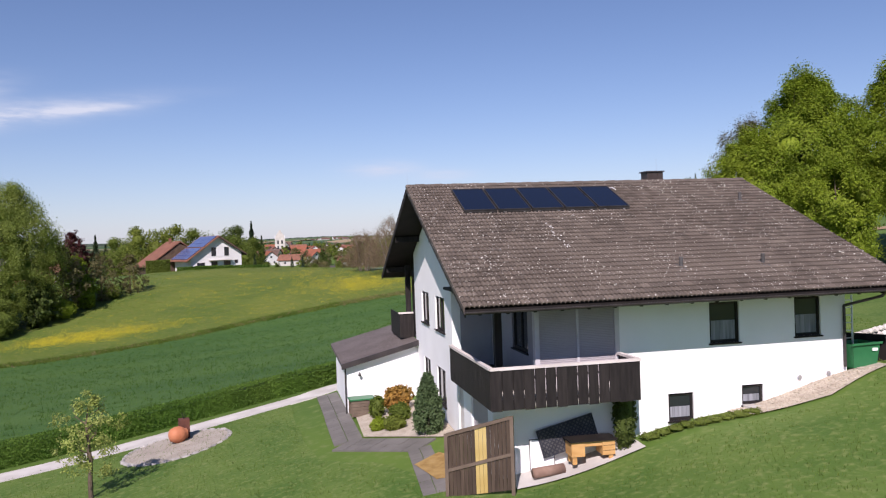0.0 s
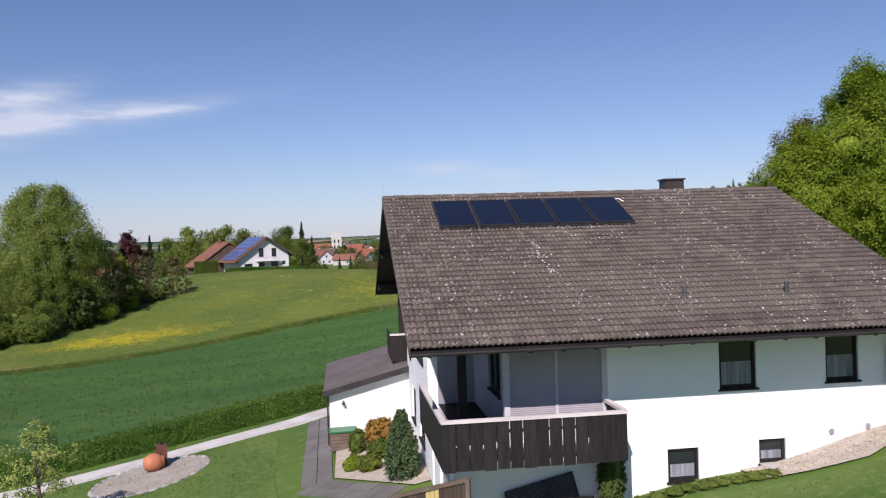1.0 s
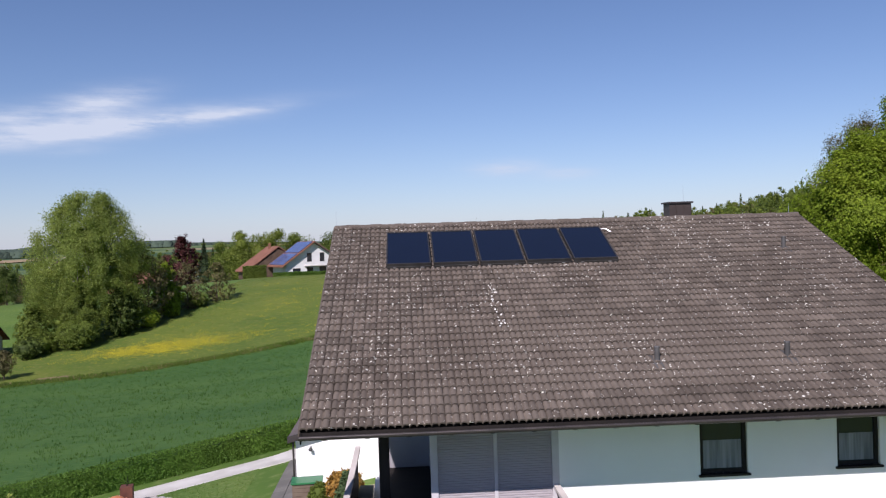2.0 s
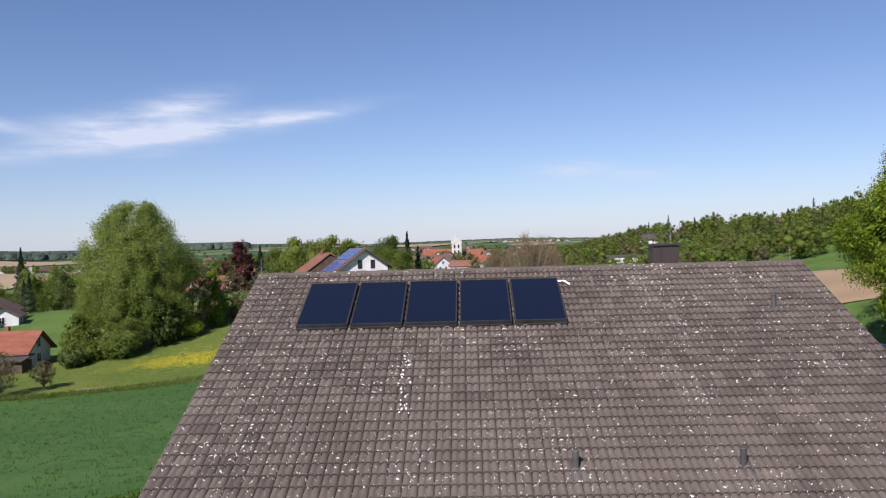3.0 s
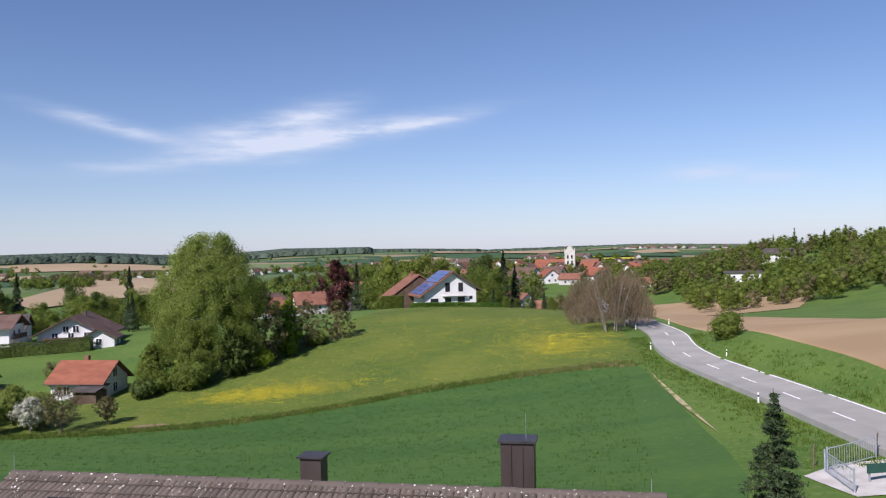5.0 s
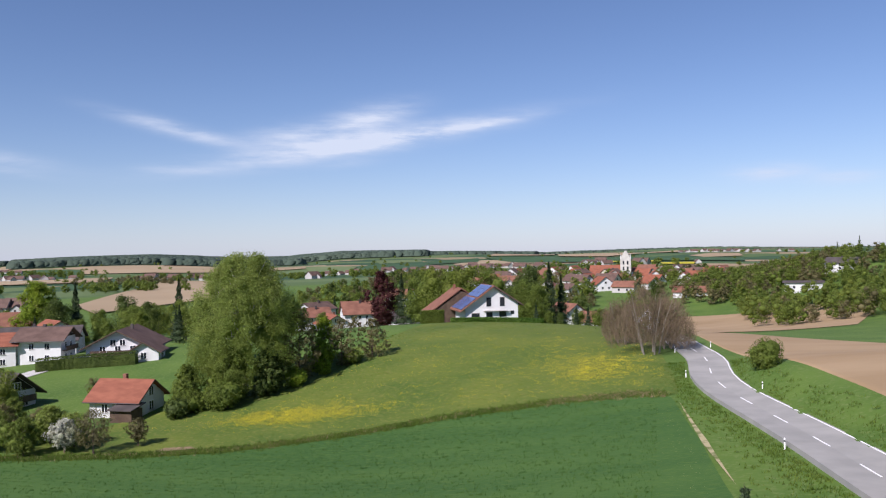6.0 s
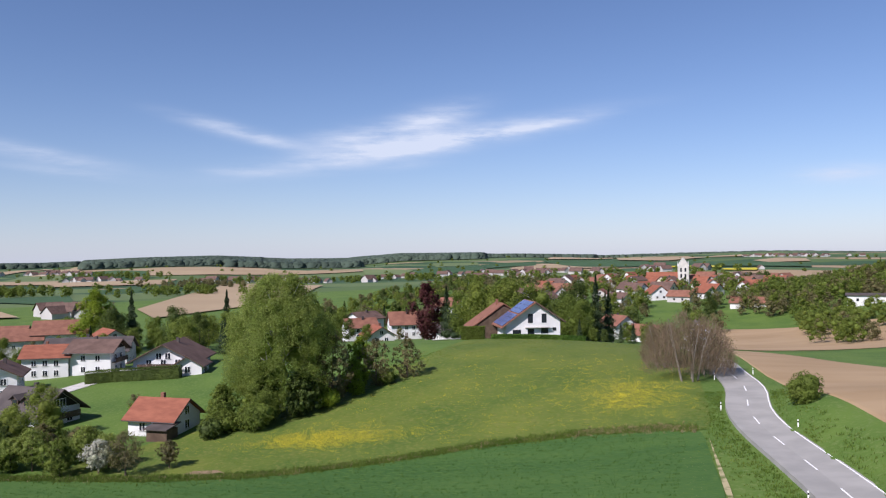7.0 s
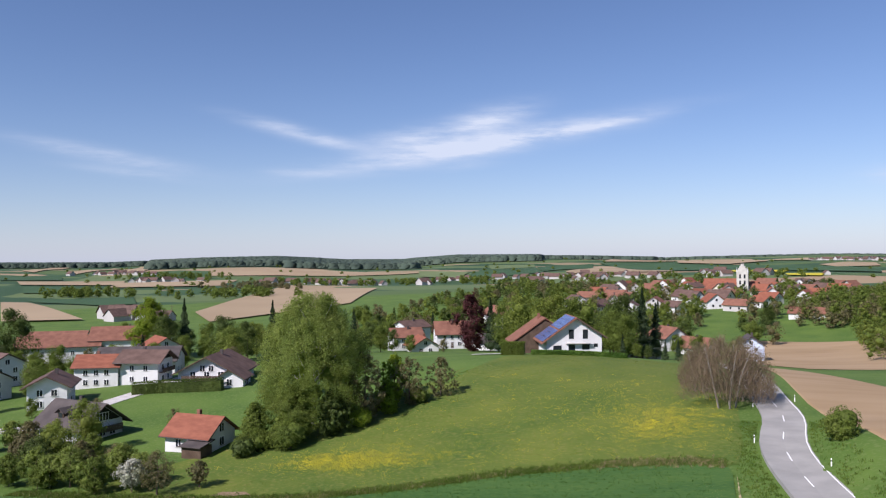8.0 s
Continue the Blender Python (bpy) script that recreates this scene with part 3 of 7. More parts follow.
for x0, x1 in ((2.84, 4.12), (4.2, 5.44)):
    bm = bmesh.new()
    z, face = UPPER + 0.42, []
    while z < 5.4:
        face += [(SOUTH + 0.05, z), (SOUTH + 0.036, z + 0.012), (SOUTH + 0.036, z + 0.044)]
        z += 0.056
    prism(bm, face + [(SOUTH + 0.08, z), (SOUTH + 0.08, UPPER + 0.42)], "x", x0 + 0.003, x1 - 0.003)
    part("roller_shutter", bm, M_SHUTTER, house, "closed grey-mauve roller shutter")
boxpart("loggia_post", (1.5, 1.74, -7.7, -7.46, UPPER, 6.2), M_DARKWOOD, house, bevel=0.02)
boxpart("upper_floor", (WEST + TH + 0.004, EAST - TH - 0.004, SOUTH + TH + 0.004, NORTH - TH - 0.004, UPPER - 0.2, UPPER), M_CONCRETE, house)
boxpart("lintel_beam", (0.9, 2.83, SOUTH + 0.02, SOUTH + 0.24, 5.62, 5.9), M_DARKWOOD, house)


def window(parent, axis, u0, u1, z0, z1, d, inward, curtain=0.55, bars=1):
    """A dark framed window set in a wall: frame, pane, sill and a half curtain behind the pane."""
    def bx(bm, a0, a1, b0, b1, c0, c1):
        lo, hi = sorted((b0, b1))
        if axis == "y":
            box(bm, a0, a1, lo, hi, c0, c1)
        else:
            box(bm, lo, hi, a0, a1, c0, c1)
    f = 0.085
    s = inward
    bm = bmesh.new()
    a, b = d + s * 0.07, d + s * 0.16
    bx(bm, u0 + 0.002, u1 - 0.002, a, b, z0 + 0.002, z0 + f)
    bx(bm, u0 + 0.002, u1 - 0.002, a, b, z1 - f, z1 - 0.002)
    bx(bm, u0 + 0.002, u0 + f, a, b, z0 + f, z1 - f)
    bx(bm, u1 - f, u1 - 0.002, a, b, z0 + f, z1 - f)
    for k in range(1, bars):
        m = u0 + (u1 - u0) * k / bars
        bx(bm, m - 0.035, m + 0.035, a, b, z0 + f, z1 - f)
    w = part("window", bm, M_DARKWOOD, parent, "dark framed window with a net curtain")
    bm = bmesh.new()
    bx(bm, u0 + f, u1 - f, d + s * 0.11, d + s * 0.12, z0 + f, z1 - f)
    p = part("pane", bm, M_GLASS, w)
    if curtain:
        bm = bmesh.new()
        n = int((u1 - u0) / 0.04)
        top = z0 + f + (z1 - z0 - 2 * f) * curtain
        base = d + s * 0.104
        vs = []
        for i in range(n + 1):
            u = u0 + f + 0.02 + (u1 - u0 - 2 * f - 0.04) * i / n
            o = base + s * 0.004 * math.sin(i * 1.9)
            for zz in (z0 + f + 0.02, top):
                vs.append(bm.verts.new((u, o, zz) if axis == "y" else (o, u, zz)))
        for i in range(n):
            bm.faces.new((vs[2 * i], vs[2 * i + 2], vs[2 * i + 3], vs[2 * i + 1]))
        part("curtain", bm, M_CURTAIN, w)
    bm = bmesh.new()
    bx(bm, u0 - 0.05, u1 + 0.05, d - s * 0.06, d + s * 0.069, z0 - 0.05, z0 + 0.001)
    part("sill", bm, M_DARKWOOD, w)
    return w


for w in SOUTH_WINDOWS[:2]:
    window(house, "y", *w, SOUTH, 1, 0.55)
for w in SOUTH_WINDOWS[2:]:
    window(house, "y", *w, SOUTH, 1, 0.5)
for w in WEST_WINDOWS:
    window(house, "x", *w, WEST, 1, 0.0, 2)
window(house, "x", -7.1, -5.3, 3.6, 5.1, 2.8, 1, 0.0, 2)
boxpart("window_well_slab", (10.0, 11.1, SOUTH - 0.45, SOUTH - 0.003, 1.36, 1.56), M_CONCRETE, house)
boxpart("side_door", (WEST + 0.06, WEST + 0.12, -4.08, -3.27, -0.28, 2.03), M_RAIL, house, "pale side door")
boxpart("cellar_door", (WEST + 0.08, WEST + 0.14, -7.58, -5.32, -0.28, 2.08), M_SHUTTER, house, "grey double door under the balcony")
for x, z in ((12.2, 2.34), (13.34, 2.42)):
    bm = bmesh.new()
    cyl(bm, (x, SOUTH + 0.02, z), (x, SOUTH - 0.06, z), 0.085, 0.085, 14)
    part("wall_vent", bm, M_STEEL, house, "round metal wall vent")

# roof deck, boards and gutter
for y1, nm in ((EAVE_S, "south_roof_deck"), (EAVE_N, "north_roof_deck")):
    bm = bmesh.new()
    e = y1 * 0.997
    prism(bm, [(0, RIDGE - 0.06), (e, roof_z(e) - 0.06), (e, roof_z(e) - 0.2), (0, RIDGE - 0.22)], "x", VERGE_W + 0.03, VERGE_E - 0.03)
    part(nm, bm, M_SOFFIT, house)
for x in (VERGE_W, VERGE_E - 0.035):
    for y1 in (EAVE_S, EAVE_N):
        bm = bmesh.new()
        prism(bm, [(0, RIDGE - 0.03), (y1, roof_z(y1) - 0.03), (y1, roof_z(y1) - 0.26), (0, RIDGE - 0.28)], "x", x, x + 0.03)
        part("barge_board", bm, M_DARKWOOD, house)
for y in (-8.0, -4.2, 0.0, 4.2, 7.7):
    boxpart("purlin", (VERGE_W + 0.08, WEST - 0.003, y - 0.09, y + 0.09, roof_z(y) - 0.5, roof_z(y) - 0.24), M_DARKWOOD, house)
for i in range(18):
    x = 0.5 + i * 0.86
    bm = bmesh.new()
    a, b = SOUTH - 0.003, EAVE_S + 0.12
    prism(bm, [(a, roof_z(a) - 0.2), (b, roof_z(b) - 0.2), (b, roof_z(b) - 0.28), (a, roof_z(a) - 0.34)], "x", x - 0.05, x + 0.05)
    part("rafter_tail", bm, M_DARKWOOD, house)
bm = bmesh.new()
N = 10
ring = [(EAVE_S - 0.06 + 0.07 * math.cos(math.pi + math.pi * i / N), roof_z(EAVE_S) - 0.1 + 0.07 * math.sin(math.pi + math.pi * i / N)) for i in range(N + 1)]
inner = [(EAVE_S - 0.06 + 0.06 * math.cos(math.pi + math.pi * i / N), roof_z(EAVE_S) - 0.1 + 0.06 * math.sin(math.pi + math.pi * i / N)) for i in range(N + 1)]
prism(bm, ring + inner[::-1], "x", VERGE_W - 0.02, VERGE_E + 0.02)
part("gutter", bm, M_METAL, house, "dark half-round gutter")
bm = bmesh.new()
pts = [(14.3, EAVE_S - 0.06, 5.36), (14.27, EAVE_S + 0.15, 5.16), (13.98, SOUTH - 0.1, 4.75), (13.98, SOUTH - 0.1, 2.6)]
for a, b in zip(pts, pts[1:]):
    cyl(bm, a, b, 0.05, 0.05, 10)
part("downpipe", bm, M_METAL, house)

# balcony
BX0, BX1, BY = 0.77, 5.55, -9.76
bm = bmesh.new()
prism(bm, [(BX0 + 0.04, BY + 0.04), (BX1 - 0.04, BY + 0.04), (BX1 - 0.04, SOUTH - 0.003), (WEST - 0.003, SOUTH - 0.003), (WEST - 0.003, -4.05), (BX0 + 0.04, -4.05)], "z", UPPER - 0.14, UPPER)
part("balcony_floor", bm, M_CONCRETE, house)
balcony = boxpart("balcony_rail", (BX0 - 0.03, BX1 + 0.03, BY - 0.05, BY + 0.09, 3.57, 3.65), M_RAIL, house, "pale balcony cap rail over dark vertical boards", 0.012)
boxpart("side_rail", (BX0 - 0.05, BX0 + 0.09, BY + 0.092, -4.05, 3.57, 3.65), M_RAIL, house, "", 0.012)
boxpart("end_rail", (BX1 - 0.09, BX1 + 0.05, BY + 0.092, SOUTH - 0.003, 3.57, 3.65), M_RAIL, house, "", 0.012)


def board(x0, x1, y0, y1, z0, z1):
    bm = bmesh.new()
    box(bm, x0, x1, y0, y1, z0, z1)
    bevelled(bm, 0.006)
    part("board", bm, M_DARKWOOD, balcony)


# broad front boards; slits between them, some of them closed above and below
n = 14
w = (BX1 - BX0) / n
for i in range(n):
    g0 = 0.014 if 1 <= i <= 11 and i != 7 else 0.002
    g1 = 0.014 if 1 <= i + 1 <= 11 and i + 1 != 7 else 0.002
    board(BX0 + i * w + g0, BX0 + (i + 1) * w - g1, BY - 0.02, BY + 0.01, 2.36 if i % 3 else 2.34, 3.568)
for i in (1, 2, 3, 11):
    x = BX0 + i * w
    board(x - 0.03, x + 0.03, BY + 0.0105, BY + 0.03, 3.0, 3.56)
    board(x - 0.03, x + 0.03, BY + 0.0105, BY + 0.03, 2.37, 2.68)
n = 25
for i in range(n):
    w = (-4.05 - BY - 0.02) / n
    board(BX0 - 0.02, BX0 + 0.01, BY + 0.02 + i * w + 0.006, BY + 0.02 + (i + 1) * w - 0.006, 2.36, 3.568)
for i in range(7):
    w = (SOUTH - BY - 0.02) / 7
    board(BX1 - 0.01, BX1 + 0.02, BY + 0.02 + i * w + 0.006, BY + 0.02 + (i + 1) * w - 0.006, 2.36, 3.568)
for z in (2.6, 3.3):
    boxpart("balcony_crossbar", (BX0 + 0.012, BX1 - 0.012, BY + 0.013, BY + 0.06, z - 0.04, z + 0.04), M_DARKWOOD, house)
# north-west balcony, seen end on
nb = boxpart("north_balcony", (0.6, WEST - 0.003, 7.0, 10.2, 2.7, 2.85), M_CONCRETE, house)
boxpart("north_balcony_front", (0.56, 0.6, 7.0, 10.2, 2.65, 3.85), M_DARKWOOD, house)
boxpart("north_balcony_side", (0.56, 1.6, 6.94, 6.98, 2.65, 3.85), M_DARKWOOD, house)
boxpart("north_balcony_rail", (0.5, 1.6, 6.9, 7.02, 3.852, 3.93), M_RAIL, house)
boxpart("north_west_post", (0.95, WEST - 0.005, 7.1, 7.35, 2.852, 6.3), M_DARKWOOD, house)
boxpart("north_screen_boards", (WEST + 0.06, WEST + 0.12, NORTH + 0.003, 7.09, 2.7, 6.1), M_DARKWOOD, house)

# chimneys and vent pipes
bm = bmesh.new()
box(bm, 11.8, 12.6, 1.95, 2.6, 8.0, 10.36)
bevelled(bm, 0.015)
ch = part("chimney", bm, M_CHIMNEY, house, "brown metal clad chimney")
for x in (12.05, 12.33):
    boxpart("seam", (x - 0.012, x + 0.012, 1.925, 1.948, 9.0, 10.34), M_CHIMNEY, ch)
boxpart("cap", (11.74, 12.66, 1.89, 2.66, 10.363, 10.42), M_METAL, ch)
bm = bmesh.new()
box(bm, 6.2, 6.78, 3.2, 3.75, 7.9, 9.5)
ch2 = part("chimney", bm, M_CHIMNEY, house, "small dark metal chimney behind the ridge")
boxpart("cap", (6.12, 6.86, 3.13, 3.82, 9.503, 9.55), M_METAL, ch2)


def vent_pipe(x, y):
    bm = bmesh.new()
    z = roof_z(y)
    cyl(bm, (x, y, z - 0.05), (x, y, z + 0.36), 0.062, 0.062, 14)
    cyl(bm, (x, y, z + 0.362), (x, y, z + 0.39), 0.075, 0.06, 14)
    v = part("vent_pipe", bm, M_LEAD, house, "grey roof vent pipe")
    bm = bmesh.new()
    prism(bm, [(y - 0.3, roof_z(y - 0.3) + 0.045), (y + 0.2, roof_z(y + 0.2) + 0.05), (y + 0.2, roof_z(y + 0.2) + 0.062), (y - 0.3, roof_z(y - 0.3) + 0.057)], "x", x - 0.16, x + 0.16)
    part("flashing", bm, M_LEAD, v)


for x, y in ((7.98, -8.05), (11.06, -8.05), (13.77, -2.5)):
    vent_pipe(x, y)

# solar collectors on the south slope
S_ANG = math.atan(SLOPE)


def collector(x0, x1):
    y0 = -3.05
    c = thing("solar_collector", label="flat dark-blue solar thermal collector in a black frame on the roof", category="solar collector", group="row of solar collectors")
    c.matrix_world = Matrix.Translation((x0, y0, roof_z(y0))) @ pose(0, 0, 0, math.degrees(S_ANG), 0, 0)
    w, l = x1 - x0, 2.36
    bm = bmesh.new()
    box(bm, 0, w, 0, 0.035, 0.06, 0.19)
    box(bm, 0, w, l - 0.035, l, 0.06, 0.19)
    box(bm, 0, 0.035, 0.035, l - 0.035, 0.06, 0.19)
    box(bm, w - 0.035, w, 0.035, l - 0.035, 0.06, 0.19)
    part("frame", bm, M_ALU, c)
    boxpart("glass", (0.036, w - 0.036, 0.036, l - 0.036, 0.165, 0.178), M_ABSORBER, c)
    boxpart("backing", (0.036, w - 0.036, 0.036, l - 0.036, 0.065, 0.08), M_ALU, c)
    boxpart("mounting_rail", (0.02, w - 0.02, -0.05, -0.004, 0.045, 0.11), M_ALU, c)
    boxpart("mounting_rail", (0.02, w - 0.02, l + 0.004, l + 0.04, 0.045, 0.11), M_ALU, c)
    for x in (0.2, w - 0.3):
        boxpart("clamp", (x, x + 0.1, -0.058, -0.051, 0.075, 0.095), M_STEEL, c)
    return c


for i in range(5):
    a = 1.67 + i * 1.372
    collector(a + 0.035, a + 1.372 - 0.035)
bm = bmesh.new()
pts = [(8.5, -1.05, roof_z(-1.05) + 0.15), (8.66, -1.07, roof_z(-1.07) + 0.17), (8.8, -1.15, roof_z(-1.15) + 0.11), (8.86, -1.05, roof_z(-1.05) + 0.02)]
for a, b in zip(pts, pts[1:]):
    cyl(bm, a, b, 0.02, 0.02, 8)
tagged(part("collector_pipe", bm, M_STEEL), "insulated metal pipe from the collectors into the roof", "pipe")


# roof tiles
COLS, ROWS = 52, 33
TW, TG = (VERGE_E - VERGE_W) / COLS, math.hypot(EAVE_S, SLOPE * EAVE_S) / ROWS


def tile_shape():
    us = [0.0, 0.022, 0.05, 0.125, 0.149, 0.171, 0.199, 0.274, TW - 0.002]
    hs = [0.0, 0.05, 0.068, 0.056, 0.0, 0.05, 0.068, 0.056, 0.0]
    verts = []
    for v, lift in ((0.0, 0.05), (TG + 0.05, 0.004)):
        verts += [(u, v, h + lift) for u, h in zip(us, hs)]
    verts += [(u, 0.004, h * 0.95 + 0.016) for u, h in zip(us, hs)]
    n = len(us)
    faces = [(i, i + 1, n + i + 1, n + i) for i in range(n - 1)] + [(2 * n + i, 2 * n + i + 1, i + 1, i) for i in range(n - 1)]
    return verts, faces


TV, TF = tile_shape()
tile_mesh = bpy.data.meshes.new("roof_tile")
tile_mesh.from_pydata(TV, [], TF)
tile_mesh.materials.append(M_TILE)
tile_mesh.polygons.foreach_set("use_smooth", [i < 8 for i in range(len(TF))])


def tile_pose(i, j, rnd):
    s = (j + 1) * TG
    y = -s * math.cos(S_ANG)
    return Matrix.Translation((VERGE_W + i * TW, y, RIDGE - s * math.sin(S_ANG) - 0.02)) @ pose(0, 0, 0, math.degrees(S_ANG) + rnd.uniform(-0.35, 0.35), rnd.uniform(-0.4, 0.4), rnd.uniform(-0.4, 0.4))


rnd = random.Random(5)
allv, allf = [], []
single = []
for j in range(ROWS):
    for i in range(COLS):
        m = tile_pose(i, j, rnd)
        if 8 <= i < 38 and 20 <= j < 30:
            single.append(m)
            continue
        o = len(allv)
        allv += [m @ Vector(v) for v in TV]
        allf += [tuple(o + k for k in f) for f in TF]
tiles = mesh_ob("roof_tiles", allv, allf, M_TILE, house)
tiles.data.polygons.foreach_set("use_smooth", ([True] * 8 + [False] * 8) * (len(allf) // 16))
tagged(tiles, "grey-brown concrete roof tiles with white lichen spots", kind="stuff")
SINGLE_TILES = single
# plain sheet of tiles on the side that is turned away
bm = bmesh.new()
prism(bm, [(0.02, RIDGE - 0.02), (EAVE_N, roof_z(EAVE_N) - 0.02), (EAVE_N, roof_z(EAVE_N) - 0.058), (0.02, RIDGE - 0.058)], "x", VERGE_W, VERGE_E)
part("north_tiles", bm, M_TILE, house)
for k in range(40):
    x = VERGE_W + k * VERGE_E / 40
    bm = bmesh.new()
    L0, L1 = x, x + VERGE_E / 40 + 0.02
    up = 0.012 if k % 2 else 0.0
    arc = [(0.13 * math.cos(math.pi * q / 8), RIDGE - 0.02 + up + 0.1 * math.sin(math.pi * q / 8)) for q in range(9)]
    prism(bm, arc, "x", L0, L1 - 0.02)
    part("ridge_tile", bm, M_TILE, house)
for j in range(ROWS):
    s = (j + 1) * TG
    y0, y1 = -s * math.cos(S_ANG), -(s - TG) * math.cos(S_ANG)
    for x in (VERGE_W - 0.03, VERGE_E - 0.01):
        bm = bmesh.new()
        prism(bm, [(y0, roof_z(y0) + 0.05), (y1, roof_z(y1) + 0.035), (y1, roof_z(y1) - 0.1), (y0, roof_z(y0) - 0.1)], "x", x, x + 0.04)
        part("verge_tile", bm, M_TILE, house)

# a white streak of droppings down the tiles
rs6 = np.random.RandomState(6)
vs, fs = [], []
for k in range(30):
    f = rs6.uniform()
    y = -4.1 - 2.5 * f
    x, r = 4.55 + 0.1 * f + rs6.normal() * 0.07, rs6.uniform(0.01, 0.03)
    z = roof_z(y) + 0.1
    o = len(vs)
    vs += [(x + r * math.cos(a) * 0.8, y + r * math.sin(a) * 1.6, z + SLOPE * r * math.sin(a) * 1.6) for a in np.linspace(0, 2 * math.pi, 8)[:-1]]
    fs.append(tuple(range(o, o + 7)))
M_DROP = surf("white droppings", (0.62, 0.6, 0.55), (0.72, 0.7, 0.66), 6, 0.9)
st = mesh_ob("dropping_streak", vs, fs, M_DROP, house)
tagged(st, "white streak of bird droppings on the tiles", kind="stuff")

# ---- plants ----
M_LEAF_FRESH = leaf("fresh spring leaves", (0.17, 0.255, 0.017), (0.25, 0.325, 0.026), 0.5)
M_LEAF_MID = leaf("mid green leaves", (0.14, 0.195, 0.032), (0.195, 0.25, 0.046), 0.55)
M_LEAF_BIRCH = leaf("soft birch leaves", (0.21, 0.28, 0.055), (0.29, 0.35, 0.08), 0.6)
M_LEAF_DARK = leaf("dark green leaves", (0.07, 0.105, 0.022), (0.105, 0.145, 0.03), 0.4)
M_LEAF_COPPER = leaf("copper beech leaves", (0.055, 0.014, 0.016), (0.09, 0.028, 0.024), 0.2)
M_LEAF_BROWN = leaf("budding brownish leaves", (0.15, 0.138, 0.06), (0.2, 0.182, 0.072), 0.45)
M_LEAF_PALE = leaf("pale blossom and leaf", (0.3, 0.33, 0.2), (0.5, 0.5, 0.4), 0.3)
M_LEAF_WILLOW = leaf("yellow green willow leaves", (0.16, 0.21, 0.032), (0.22, 0.265, 0.045), 0.5)
M_NEEDLE = leaf("spruce needles", (0.034, 0.06, 0.026), (0.058, 0.09, 0.034), 0.2, 0.3)
M_HEDGE = leaf("thuja hedge leaves", (0.075, 0.16, 0.02), (0.125, 0.22, 0.032), 0.4)


def leaf_quads(points, size, rs, up=0.25, aspect=0.7, out=None, loose=0.55):
    """Small leaf shaped quads at the points, turned at random."""
    n = len(points)
    d = rs.normal(size=(n, 3))
    if out is not None:
        d = d * loose + out / (np.linalg.norm(out, axis=1)[:, None] + 1e-9)
    d[:, 2] += up
    d /= np.linalg.norm(d, axis=1)[:, None] + 1e-9
    a = rs.normal(size=(n, 3))
    u = np.cross(d, a)
    u /= np.linalg.norm(u, axis=1)[:, None] + 1e-9
    w = np.cross(d, u)
    s = size * rs.uniform(0.6, 1.4, (n, 1))
    u, w = u * s * 0.5, w * s * 0.5 * aspect
    v = np.stack([points - u, points - w * 0.9 + d * s * 0.08, points + u, points + w * 0.9 + d * s * 0.08], 1).reshape(-1, 3)
    f = np.arange(4 * n).reshape(-1, 4)
    return v, f


def cloud(rs, lobes, per, spread, shell=0.55):
    """Points in clumps: each lobe is (centre, radii), filled mostly near its surface."""
    out = []
    for (c, r, k) in lobes:
        d = rs.normal(size=(k, 3))
        d /= np.linalg.norm(d, axis=1)[:, None]
        q = np.array(c) + d * np.array(r) * (shell + (1 - shell) * rs.uniform(0, 1, (k, 1)) ** 0.5)
        out.append(np.repeat(q, per, 0) + rs.normal(size=(k * per, 3)) * spread)
    return np.concatenate(out)


def hearts(lobes, k=0.8, nu=12, nv=7):
    """Rounded uneven masses of leaves inside a crown: each lobe is (centre, radii)."""
    vs, fs, o = [], [], 0
    for n, (c, r) in enumerate(lobes):
        a = np.linspace(0, 2 * math.pi, nu, endpoint=False)
        e = np.linspace(-math.pi / 2, math.pi / 2, nv)
        A, E = np.meshgrid(a, e, indexing="ij")
        w = k * (1 + 0.1 * np.sin(3 * A + n) * np.cos(2 * E + n * 1.7))
        v = np.stack([c[0] + r[0] * w * np.cos(A) * np.cos(E), c[1] + r[1] * w * np.sin(A) * np.cos(E), c[2] + r[2] * w * np.sin(E)], 2).reshape(-1, 3)
        i, j = np.meshgrid(np.arange(nu), np.arange(nv - 1), indexing="ij")
        p, q = (i * nv + j).ravel(), (((i + 1) % nu) * nv + j).ravel()
        fs.append(np.stack([p, q, q + 1, p + 1], 1) + o)
        vs.append(v)
        o += len(v)
    return np.concatenate(vs), np.concatenate(fs)


def joined(a, b):
    return np.concatenate([a[0], b[0]]), np.concatenate([a[1], b[1] + len(a[0])])


def fast_mesh(name, verts, faces, material):
    me = bpy.data.meshes.new(name)
    nv, nf, k = len(verts), len(faces), faces.shape[1]
    me.vertices.add(nv)
    me.vertices.foreach_set("co", np.asarray(verts, np.float32).ravel())
    me.loops.add(nf * k)
    me.loops.foreach_set("vertex_index", np.asarray(faces, np.int32).ravel())
    me.polygons.add(nf)
    me.polygons.foreach_set("loop_start", np.arange(0, nf * k, k, dtype=np.int32))
    me.materials.append(material)
    me.update(calc_edges=True)
    me.validate()
    return me


